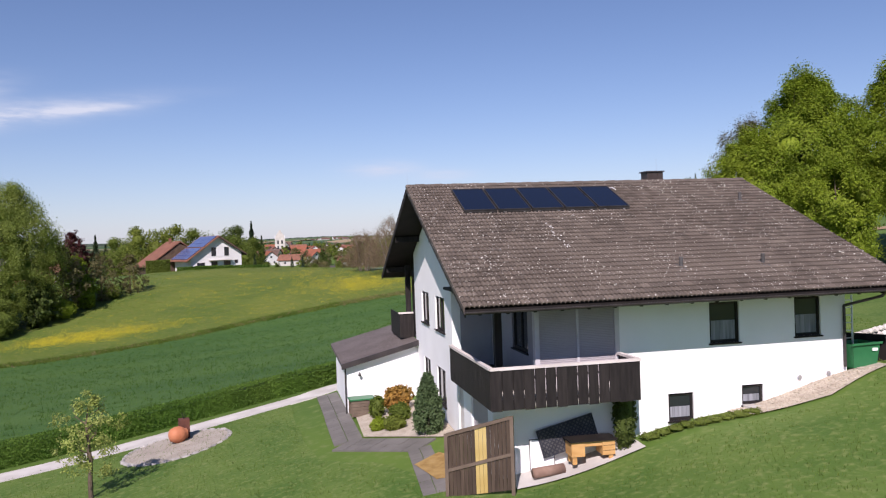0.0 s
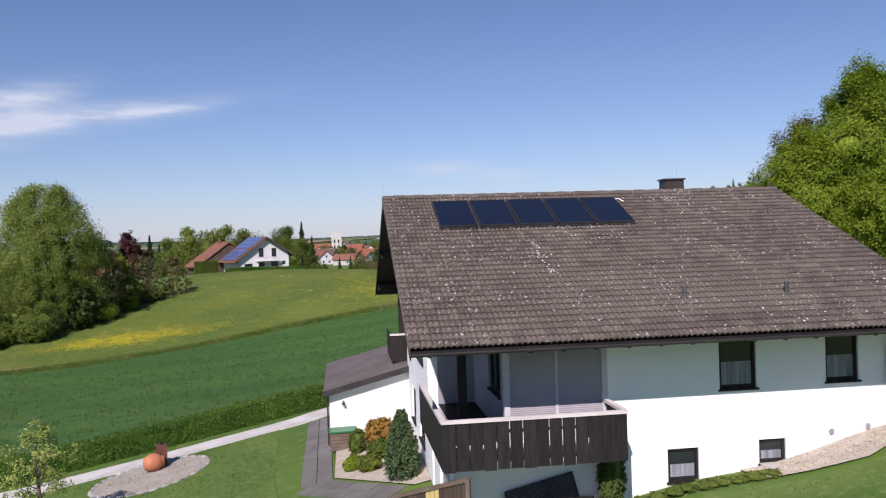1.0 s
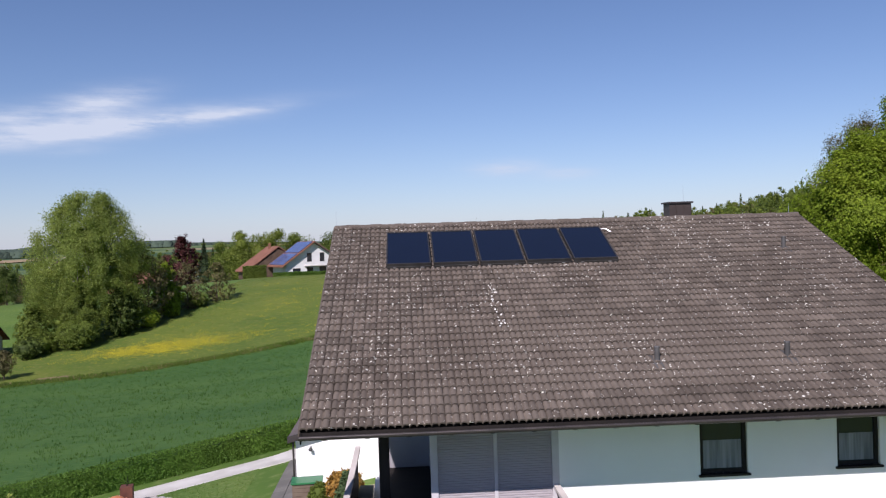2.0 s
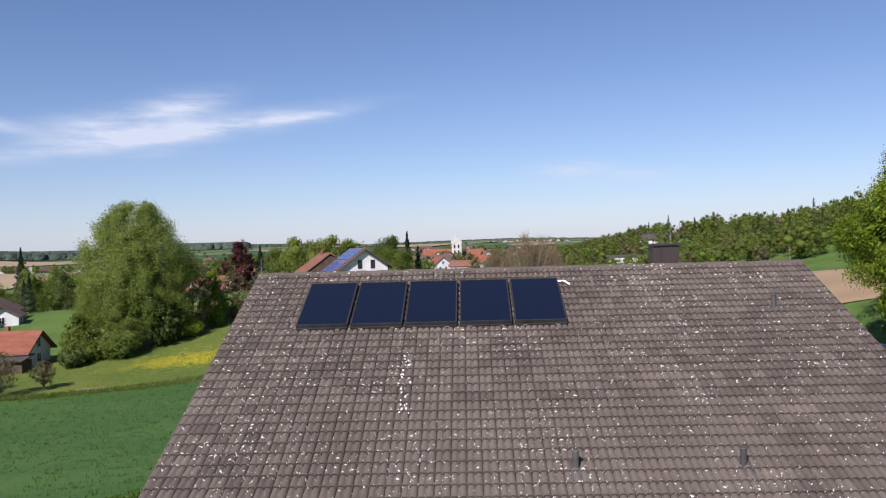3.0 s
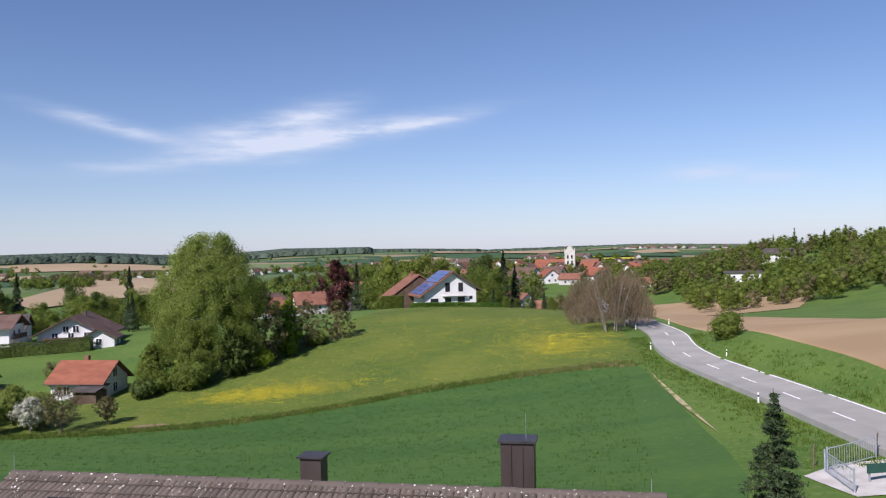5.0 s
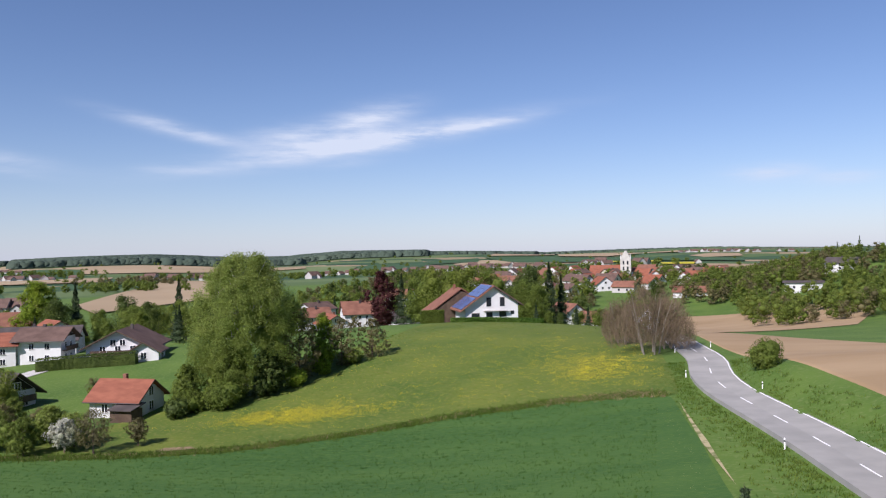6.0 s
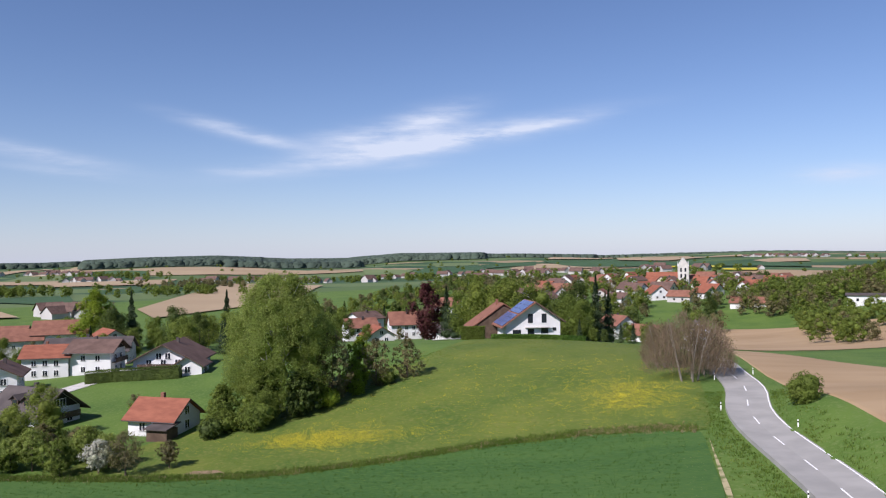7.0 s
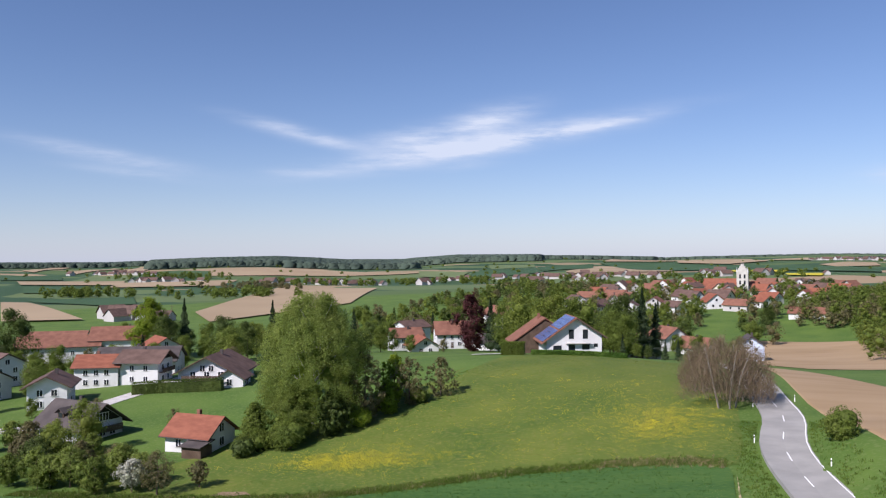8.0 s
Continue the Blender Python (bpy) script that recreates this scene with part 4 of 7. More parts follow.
def limbs(bm, rs, h, r, n, reach, start=0.3, lean=0.6, seg=6):
    """A tapered trunk with forking limbs."""
    prev, p = Vector((0, 0, -0.3)), None
    pts = [Vector((rs.normal() * 0.02 * h * t, rs.normal() * 0.02 * h * t, h * t)) for t in np.linspace(0, 0.85, 6)]
    pts[0] = Vector((0, 0, -0.4))
    for i in range(5):
        cyl(bm, pts[i], pts[i + 1], r * (1 - 0.17 * i), r * (1 - 0.17 * (i + 1)), seg + 2, False)
    for i in range(n):
        t = start + (0.8 - start) * i / n
        k = t / 0.85 * 5
        b = pts[int(k)].lerp(pts[min(5, int(k) + 1)], k - int(k))
        a = rs.uniform(0, 2 * math.pi)
        ln = reach * rs.uniform(0.6, 1.1) * (1.1 - 0.5 * t)
        m = b + Vector((math.cos(a), math.sin(a), lean)) * ln * 0.55
        e = b + Vector((math.cos(a + rs.normal() * 0.3), math.sin(a + rs.normal() * 0.3), lean * 1.3)) * ln
        rr = r * 0.4 * (1 - 0.6 * t)
        cyl(bm, b, m, rr, rr * 0.6, seg, False)
        cyl(bm, m, e, rr * 0.6, rr * 0.15, seg, False)
        for _ in range(2):
            f = m + Vector((rs.normal(), rs.normal(), 0.8 + rs.normal() * 0.3)) * ln * 0.3
            cyl(bm, m, f, rr * 0.4, rr * 0.1, 4, False)


def tree(name, x, y, rz, seed, h, crown_r, leaves, size, leaf_mat, bark=None, base=0.22, label="", category="tree", group="", lobes=34, sparse=1.0, reach=None, z=None):
    """A tree with a tapered trunk, limbs and a crown of small leaves in uneven clumps."""
    rs = np.random.RandomState(seed)
    t = thing(name, x, y, hz(x, y) if z is None else z, rz, label, category, group)
    bm = bmesh.new()
    limbs(bm, rs, h, 0.016 * h + 0.04, 9, reach or crown_r * 0.72, base + 0.05)
    part("trunk", bm, bark or M_BARK, t)
    ls = []
    for i in range(lobes):
        a = i * 2.4 + rs.uniform(-0.4, 0.4)
        f = (i + 0.5) / lobes
        zz = h * (base + (0.93 - base) * f)
        prof = math.sin(math.pi * min(1, max(0.08, (f * 0.86 + 0.12)))) ** 0.7
        rr = crown_r * prof * rs.uniform(0.3, 0.78)
        rad = crown_r * prof * rs.uniform(0.24, 0.42)
        k = int(leaves / lobes / 22)
        ls.append(((rr * math.cos(a), rr * math.sin(a), zz), (rad, rad, rad * rs.uniform(0.7, 1.0)), k))
    ls.append(((0, 0, h * 0.9), (crown_r * 0.3, crown_r * 0.3, h * 0.1), int(leaves / lobes / 26)))
    pts = cloud(rs, ls, 22, crown_r * 0.045, 0.45)
    pts = pts[rs.uniform(size=len(pts)) < sparse]
    v, f = leaf_quads(pts, size, rs, out=pts - np.array((0, 0, h * (base + 1) * 0.42)))
    if sparse == 1.0:
        v, f = joined((v, f), hearts([(c, r) for c, r, _ in ls], 0.36, 8, 5))
    crown = new("crown", fast_mesh("crown", v, f, leaf_mat))
    crown.parent = t
    return t


def drooping_birch(x, y, seed, h, r):
    rs = np.random.RandomState(seed)
    t = thing("birch_tree", x, y, hz(x, y), 0, "tall birch with drooping soft green foliage and pale limbs", "tree")
    bm = bmesh.new()
    limbs(bm, rs, h * 0.93, 0.42, 30, r * 0.6, 0.2, 0.95)
    part("trunk", bm, M_BIRCH, t)
    pts = []
    for i in range(560):
        f = rs.uniform(0.0, 1) ** 0.8
        a = rs.uniform(0, 2 * math.pi)
        prof = (math.sin(math.pi * (0.18 + 0.8 * f)) ** 0.55) * (1.0 - 0.1 * f)
        rr = r * prof * (0.45 + 0.55 * rs.uniform() ** 0.5)
        top = h * (0.16 + 0.86 * f) * (1 - 0.03 * rr / r)
        n = 190
        drop = rs.uniform(0, 1, n) ** 0.8 * rs.uniform(1.2, 3.2)
        q = np.stack([rr * math.cos(a) + rs.normal(size=n) * 0.5, rr * math.sin(a) + rs.normal(size=n) * 0.5, top - drop + rs.normal(size=n) * 0.3], 1)
        pts.append(q)
    pts = np.concatenate(pts)
    v, f = leaf_quads(pts, 0.24, rs, 0.0, out=pts - np.array((0, 0, h * 0.5)))
    inner = [((r * 0.38 * math.cos(i * 2.4) * (1 - 0.06 * i), r * 0.38 * math.sin(i * 2.4) * (1 - 0.06 * i), h * (0.16 + 0.075 * i)), (r * 0.42, r * 0.42, h * 0.13)) for i in range(9)]
    v, f = joined((v, f), hearts(inner, 0.58))
    c = new("crown", fast_mesh("crown", v, f, M_LEAF_BIRCH))
    c.parent = t
    return t


def spruce(x, y, h, r, seed, label="young dark green spruce beside the house", z=None):
    rs = np.random.RandomState(seed)
    t = thing("spruce", x, y, hz(x, y) if z is None else z, 0, label, "tree")
    bm = bmesh.new()
    cyl(bm, (0, 0, -0.3), (0, 0, h), 0.02 * h, 0.01, 8, False)
    pts = []
    whorls = int(h * 4.5)
    for i in range(whorls):
        f = i / whorls
        zz = h * (0.06 + 0.93 * f)
        ln = r * (1 - f) ** 1.1 + 0.06
        for k in range(7 if f < 0.85 else 5):
            a = rs.uniform(0, 2 * math.pi)
            l2 = ln * rs.uniform(0.7, 1.12)
            tip = Vector((math.cos(a) * l2, math.sin(a) * l2, zz - 0.22 * l2 + (0.25 * l2 if f > 0.7 else 0)))
            cyl(bm, (0, 0, zz), tip, 0.018, 0.004, 4, False)
            m = int(30 + 60 * l2)
            s = rs.uniform(0.15, 1, m) ** 0.7
            q = np.outer(s, np.array(tip) - np.array((0, 0, zz))) + np.array((0, 0, zz))
            q += rs.normal(size=(m, 3)) * np.array([0.09, 0.09, 0.06]) * (0.6 + l2 * 0.4)
            pts.append(q)
    part("trunk", bm, M_BARK, t)
    v, f = leaf_quads(np.concatenate(pts), 0.15, rs, 0.5, 0.35)
    c = new("crown", fast_mesh("crown", v, f, M_NEEDLE))
    c.parent = t
    return t


def bare_tree(x, y, h, r, seed, label, leaves=1800):
    rs = np.random.RandomState(seed)
    t = thing("bare_tree", x, y, hz(x, y), 0, label, "tree")
    bm = bmesh.new()
    stems = []
    for s in range(5):
        a = s * 1.3
        stems.append(Vector((math.cos(a), math.sin(a), 0)) * r * 0.18)
        top = stems[-1] * 3.0 + Vector((0, 0, h * rs.uniform(0.8, 1.0)))
        mid = stems[-1].lerp(top, 0.5) + Vector((rs.normal(), rs.normal(), 0)) * 0.2
        cyl(bm, stems[-1] - Vector((0, 0, 0.4)), mid, 0.16, 0.1, 6, False)
        cyl(bm, mid, top, 0.1, 0.02, 5, False)
    part("trunk", bm, M_GREYBARK, t)
    vs, fs = [], []
    for i in range(6500):
        f = rs.uniform(0.15, 1)
        a = rs.uniform(0, 2 * math.pi)
        wave = 1 + 0.28 * math.sin(2 * a + seed) + 0.14 * math.sin(5 * a + 2 * seed)
        rr = r * wave * rs.uniform(0.1, 1) ** 0.6 * math.sin(math.pi * (0.22 + 0.66 * f)) ** 0.6
        b = np.array((rr * math.cos(a) * 0.75, rr * math.sin(a) * 0.75, h * f * (0.8 + 0.1 * math.sin(3 * a + seed)) * (1.08 - 0.3 * (rr / r) ** 2)))
        d = np.array((math.cos(a) * 0.45, math.sin(a) * 0.45, 1.0)) + rs.normal(size=3) * 0.35
        e = b + d / np.linalg.norm(d) * rs.uniform(0.6, 1.7)
        w = np.cross(d, rs.normal(size=3))
        w = w / (np.linalg.norm(w) + 1e-9) * 0.022
        o = len(vs)
        vs += [b - w, b + w, e]
        fs.append((o, o + 1, o + 2))
    tw = new("twig_mass", fast_mesh("twig_mass", np.array(vs), np.array(fs), M_TWIG))
    tw.parent = t
    pts = np.array(vs[2::3])[rs.randint(0, 6500, leaves)] + rs.normal(size=(leaves, 3)) * 0.25
    v, f = leaf_quads(pts, 0.2, rs)
    c = new("crown", fast_mesh("crown", v, f, M_LEAF_BROWN))
    c.parent = t
    return t


def bush(name, x, y, r, hgt, mat, label, leaves=2500, size=0.09, seed=1, category="shrub", z=None, group=""):
    """A shrub: a twiggy heart with a shell of small leaves."""
    rs = np.random.RandomState(seed)
    t = thing(name, x, y, hz(x, y) if z is None else z, 0, label, category, group)
    bm = bmesh.new()
    for i in range(7):
        a = i * 0.9
        cyl(bm, (0, 0, -0.1), (math.cos(a) * r * 0.5, math.sin(a) * r * 0.5, hgt * 0.6), 0.03 * r + 0.006, 0.006, 5, False)
    part("stems", bm, M_BARK, t)
    lobes = [((rs.uniform(-0.4, 0.4) * r, rs.uniform(-0.4, 0.4) * r, hgt * rs.uniform(0.35, 0.6)), (r * 0.65, r * 0.65, hgt * 0.42), leaves // 80) for _ in range(8)]
    pts = cloud(rs, lobes, 10, r * 0.05, 0.7)
    pts[:, 2] = np.maximum(pts[:, 2], 0.01)
    v, f = leaf_quads(pts, size, rs, out=pts - np.array((0, 0, hgt * 0.35)))
    v, f = joined((v, f), hearts([(c, r_) for c, r_, _ in lobes], 0.68))
    c = new("foliage", fast_mesh("foliage", v, f, mat))
    c.parent = t
    return t


# trees beside the house, to the east
tree("deciduous_tree", 36.6, 31.5, 0, 11, 14.6, 5.2, 80000, 0.18, M_LEAF_FRESH, label="fresh green spring tree beside the garden", group="trees east of the house")
tree("deciduous_tree", 43.5, 33.5, 40, 12, 19.2, 6.4, 110000, 0.19, M_LEAF_FRESH, label="tall fresh green tree in spring leaf", group="trees east of the house")
tree("deciduous_tree", 53.0, 32.0, 80, 13, 19.0, 7.2, 115000, 0.195, M_LEAF_FRESH, label="tall bright green tree in spring leaf", group="trees east of the house")
tree("deciduous_tree", 41.0, 39.0, 120, 14, 16.0, 5.5, 50000, 0.14, M_LEAF_BROWN, label="budding olive-brown tree in spring", group="trees east of the house", sparse=0.85)
tree("deciduous_tree", 40.0, 25.0, 10, 15, 10.5, 4.8, 45000, 0.18, M_LEAF_FRESH, label="fresh green tree behind the garden", group="trees east of the house", base=0.1)
tree("deciduous_tree", 48.0, 22.0, 10, 16, 14.0, 5.5, 60000, 0.19, M_LEAF_FRESH, label="fresh green tree behind the garden", group="trees east of the house", base=0.08)
tree("deciduous_tree", 48.0, 37.5, 60, 17, 18.2, 5.6, 60000, 0.2, M_LEAF_FRESH, label="tall bright green tree behind the others", group="trees east of the house")
bush("shrub", 33.0, 20.5, 2.4, 4.0, M_LEAF_MID, "pale leafed garden shrub under the trees", 5000, 0.16, 4)
spruce(21.2, 17.2, 7.5, 2.45, 3)
bush("shrub", 18.8, 15.2, 1.1, 2.4, M_LEAF_BROWN, "olive brown shrub beside the spruce", 2500, 0.1, 5)
bush("shrub", 27.8, 20.6, 1.7, 2.8, M_LEAF_PALE, "pale flowering shrub beside the gate", 3000, 0.12, 6)

# the tree group left of the meadow
drooping_birch(-48.6, 104.4, 21, 22.6, 10.2)
tree("deciduous_tree", -40.5, 108.0, 0, 22, 12.0, 4.6, 7000, 0.34, M_LEAF_BROWN, label="brownish budding tree under the birch", sparse=0.8, base=0.1)
bush("shrub", -46.0, 93.5, 3.4, 4.6, M_LEAF_MID, "wide green shrub under the birch", 9000, 0.24, 36)
bush("shrub", -51.5, 91.5, 2.8, 3.8, M_LEAF_MID, "wide green shrub under the birch", 9000, 0.24, 37)
bush("shrub", -40.0, 105.0, 2.6, 3.2, M_LEAF_FRESH, "bright green shrub under the birch", 6000, 0.22, 38)
bush("shrub", -35.5, 118.0, 2.4, 2.6, M_LEAF_MID, "green shrub at the meadow edge", 5000, 0.2, 39)
tree("deciduous_tree", -47.5, 97.5, 0, 24, 9.0, 4.4, 30000, 0.19, M_LEAF_MID, label="leafy green tree at the meadow's edge", base=0.04)
tree("deciduous_tree", -53.2, 94.5, 0, 25, 7.0, 3.4, 14000, 0.22, M_LEAF_MID, label="dark green tree at the meadow's edge", base=0.04)
tree("deciduous_tree", -42.5, 100.5, 0, 26, 8.0, 3.6, 8000, 0.32, M_LEAF_DARK, label="dark bushy tree at the meadow's edge", base=0.03)
tree("deciduous_tree", -36.5, 117.0, 0, 27, 8.5, 3.8, 5000, 0.3, M_LEAF_BROWN, label="bare brownish bushy tree by the meadow", base=0.06, sparse=0.8)
tree("deciduous_tree", -32.5, 122.0, 0, 28, 7.5, 3.6, 4200, 0.3, M_LEAF_BROWN, label="bare brownish bushy tree by the meadow", base=0.06, sparse=0.8)
tree("deciduous_tree", -38.0, 112.0, 0, 29, 6.0, 3.0, 6000, 0.3, M_LEAF_FRESH, label="bright green bushy tree by the meadow", base=0.03)
tree("deciduous_tree", -41.5, 121.0, 0, 30, 8.5, 3.4, 6000, 0.3, M_LEAF_FRESH, label="yellow-green young tree by the meadow", base=0.05)
bush("shrub", -51.5, 88.5, 2.2, 3.2, M_LEAF_DARK, "dark shrub at the meadow's edge", 4000, 0.22, 32)
bare_tree(17.0, 121.0, 11.5, 7.4, 33, "bare multi-stemmed tree with brown buds beside the road")
bare_tree(12.0, 133.0, 8.0, 5.0, 37, "bare brown-budded tree at the hill's shoulder", 2400)
bare_tree(20.0, 127.0, 9.0, 5.0, 34, "bare brown-budded tree beside the road", 2400)
bush("roadside_bush", 31.6, 97.5, 2.5, 4.3, M_LEAF_MID, "round green bush on the road bank", 7000, 0.2, 35)
# orchard
for i, (x, y, h, r, m, lab) in enumerate([(-51.3, 70.5, 6.0, 3.3, M_LEAF_BROWN, "bare brownish orchard tree in long grass"), (-55.7, 70.5, 4.6, 2.4, M_LEAF_PALE, "white blossoming orchard tree in long grass"), (-65.4, 69.0, 5.8, 3.2, M_LEAF_BIRCH, "green leafed orchard tree in long grass"), (-71.3, 68.5, 5.2, 2.8, M_LEAF_BIRCH, "green leafed orchard tree in long grass"), (-61.0, 74.0, 5.4, 3.0, M_LEAF_BIRCH, "green leafed orchard tree in long grass"), (-48.0, 75.0, 3.8, 1.8, M_LEAF_BROWN, "small brownish orchard tree in long grass"), (-76.0, 72.5, 5.6, 3.2, M_LEAF_DARK, "dark green orchard tree in long grass")]):
    tree("orchard_tree", x, y, i * 50, 40 + i, h, r, 7000, 0.18, m, label=lab, category="tree", base=0.25, sparse=0.6 if m is M_LEAF_BROWN else 1.0)
orchard_extra = random.Random(17)
placed = []
while len(placed) < 17:
    x, y = orchard_extra.uniform(-98, -44), orchard_extra.uniform(48, 84)
    if y > 84 - (x + 98) * 0.22 or y < (float(np.interp(x, *zip(*FIELD_EDGE))) if x > -75 else 61 + (x + 75) * 0.25) + 2.5 or any((x - a) ** 2 + (y - b) ** 2 < 22 for a, b in placed + [(-61, 91), (-54.6, 86.6)]):
        continue
    placed.append((x, y))
for i, (x, y) in enumerate(placed):
    m, lab = ((M_LEAF_MID, "green tree in the orchard"), (M_LEAF_BIRCH, "light green leafed tree in the orchard"), (M_LEAF_BIRCH, "leafy light green orchard tree in long grass"), (M_LEAF_BROWN, "brownish budding orchard tree in long grass"))[i % 4]
    tree("orchard_tree", x, y, i * 40, 140 + i, orchard_extra.uniform(4.2, 6.2), orchard_extra.uniform(2.3, 3.3), 7000, 0.19, m, label=lab, base=0.14)
# young fruit tree on the lawn
tree("fruit_tree", -13.2, 2.2, 0, 50, 4.5, 1.75, 5200, 0.1, leaf("pale yellow-green young leaves", (0.27, 0.33, 0.07), (0.38, 0.42, 0.13), 0.4), label="young fruit tree with sparse fresh leaves on the lawn", base=0.25, sparse=0.7, lobes=14)

# flowers in the meadow, tall grass along the field
M_DANDELION = surf("dandelion yellow", (0.62, 0.5, 0.02), (0.75, 0.62, 0.03), 2, 0.8)
M_BLADE = leaf("tall grass blades", (0.085, 0.148, 0.018), (0.135, 0.19, 0.03), 0.4)
M_DRYBLADE = leaf("dry grass blades", (0.24, 0.2, 0.09), (0.32, 0.26, 0.13), 0.3)
frs = np.random.RandomState(12)


def flower_patch(n, cx, cy, sx, sy, turn):
    u, v = frs.normal(size=n) * sx, frs.normal(size=n) * sy
    c, s = math.cos(turn), math.sin(turn)
    return np.stack([cx + u * c - v * s, cy + u * s + v * c], 1)


fl = np.concatenate([flower_patch(700, -34.0, 89.5, 5.0, 2.4, 0.22), flower_patch(200, -24, 92.5, 7, 2.4, 0.2), flower_patch(650, 9.0, 110.0, 4.4, 6.0, 0.2), flower_patch(300, -2, 122, 11, 9, 0.3), flower_patch(260, -14, 108, 20, 13, 0.3)])
fl = np.repeat(fl, 20, 0) + frs.normal(size=(len(fl) * 20, 2)) * frs.uniform(0.15, 0.8, (len(fl) * 20, 1))
fl = fl[(fl[:, 1] > np.interp(fl[:, 0], *zip(*FIELD_EDGE)) + 2) & (fl[:, 0] < 19)]
fl = np.column_stack([fl, height(fl[:, 0], fl[:, 1]) + 0.16])
v, f = leaf_quads(fl, 0.075, frs, 1.5)
tagged(new("dandelions", fast_mesh("dandelions", v, f, M_DANDELION)), "yellow dandelions flowering in the meadow", "flowers", kind="stuff")


def along_edge(n, spread, x0=-70, x1=19):
    xs = frs.uniform(x0, x1, n)
    return [(x, float(np.interp(x, *zip(*FIELD_EDGE))) + 1.2 + frs.normal() * spread) for x in xs]


tufts("edge_grass", "tall grass along the field's edge", along_edge(6000, 0.9), 0.36, 0.06, M_BLADE, 1)
tufts("edge_dry_grass", "dry brown grass along the field's edge", along_edge(420, 0.6) + along_edge(380, 0.9, 4, 19), 0.38, 0.06, M_DRYBLADE, 2)
tufts("bank_grass", "rough grass on the road bank", [(float(road_x(y)) + 3.4 + abs(frs.normal()) * 1.6, y) for y in frs.uniform(25, 112, 900)], 0.3, 0.05, M_BLADE, 3)
tufts("verge_grass", "rough grass between the road and the field", [(float(road_x(y)) - 3.4 - abs(frs.normal()) * 2.0, y) for y in frs.uniform(36, 112, 1200)], 0.22, 0.05, M_BLADE, 4)

lr = np.random.RandomState(71)
M_LAWNBLADE = leaf("lawn blades", (0.09, 0.155, 0.022), (0.14, 0.2, 0.038), 0.4)
lp = [(x, y) for x, y in zip(lr.uniform(-26, 22, 26000), lr.uniform(-30, 11, 26000)) if y < np.interp(x, *zip(*LAWN_TOP)) - 0.3]
tufts("lawn_grass", "short mown grass of the lawn", lp, 0.085, 0.012, M_LAWNBLADE, 9)

mp = []
while len(mp) < 9000:
    x, y = lr.uniform(-50, 20), lr.uniform(74, 172)
    if y > np.interp(x, *zip(*FIELD_EDGE)) + 0.8 and x < 19 - max(0, y - 110) * 0.25 and x > -46 + max(0, y - 100) * 0.25:
        mp.append((x, y))
M_MEADOWBLADE = leaf("meadow blades", (0.12, 0.175, 0.02), (0.19, 0.23, 0.04), 0.45)
tufts("meadow_grass", "clumps of longer grass in the meadow", mp, 0.13, 0.07, M_MEADOWBLADE, 10)
M_GRAINBLADE = leaf("grain blades", (0.05, 0.12, 0.018), (0.08, 0.155, 0.024), 0.4)
gp = []
while len(gp) < 9000:
    x, y = lr.uniform(-60, 18), lr.uniform(12, 90)
    if np.interp(x, *zip(*LOW_EDGE)) + 1 < y < np.interp(x, *zip(*FIELD_EDGE)) - 0.5:
        gp.append((x, round(y / 1.2 + x * 0.03) * 1.2 - x * 0.036 + lr.normal() * 0.12))
tufts("grain_rows", "rows of young grain in the field", gp, 0.3, 0.035, M_GRAINBLADE, 11)

# ---- garden ----
M_FENCE = surf("weathered brown fence boards", (0.05, 0.034, 0.024), (0.08, 0.057, 0.04), 2, 0.85, 0.3, stretch=(8, 8, 0.6), obj_random=0.2)
M_FRAMEWOOD = surf("grey brown fence frame", (0.11, 0.08, 0.058), (0.16, 0.122, 0.09), 2, 0.85, 0.3)
M_YELLOWGLASS = surf("yellow wired plastic", (0.4, 0.28, 0.09), (0.5, 0.38, 0.15), 1, 0.35)
M_DESK = surf("light orange wood", (0.5, 0.27, 0.09), (0.58, 0.34, 0.13), 1.5, 0.55, 0.1, stretch=(1, 1, 5))
M_LATTICE = surf("dark lattice", (0.02, 0.022, 0.03), (0.035, 0.036, 0.045), 3, 0.6)
M_ROLL = surf("brown roll of felt", (0.2, 0.12, 0.09), (0.26, 0.17, 0.13), 4, 0.9, 0.3)
M_TERRACOTTA = surf("terracotta", (0.42, 0.15, 0.07), (0.5, 0.2, 0.1), 2.5, 0.7, 0.2)
M_RUST = surf("rusted steel", (0.09, 0.035, 0.025), (0.14, 0.055, 0.035), 3, 0.8, 0.3)
M_GREENBOX = surf("green plastic", (0.02, 0.13, 0.05), (0.03, 0.17, 0.065), 1.5, 0.4)
M_GREYSTONE = surf("grey rough stone", (0.27, 0.255, 0.235), (0.4, 0.38, 0.35), 1.5, 0.85, 0.6, obj_random=0.2)
M_GREYGRAVEL = surf("beige grey gravel", (0.3, 0.265, 0.215), (0.38, 0.34, 0.28), 1.2, 0.9, 0.8, fine=20, c3=(0.44, 0.4, 0.34))
M_STRAW = surf("straw mulch", (0.27, 0.165, 0.05), (0.38, 0.25, 0.09), 3, 0.9, 0.8)
M_LEAF_RED = leaf("reddish maple leaves", (0.34, 0.17, 0.04), (0.38, 0.24, 0.05), 0.4)
M_JUNIPER = leaf("blue green juniper", (0.07, 0.12, 0.05), (0.105, 0.16, 0.065), 0.3)

strip("driveway", [(-30, 4.8), (-19.2, 9.0), (-12.7, 10.9), (-8.4, 12.1), (-4.1, 13.1), (-2.4, 14.2), (4, 15.8)], 0.9, M_CONCRETE, 0.04, "pale concrete drive along the hedge", "path", 1.0)

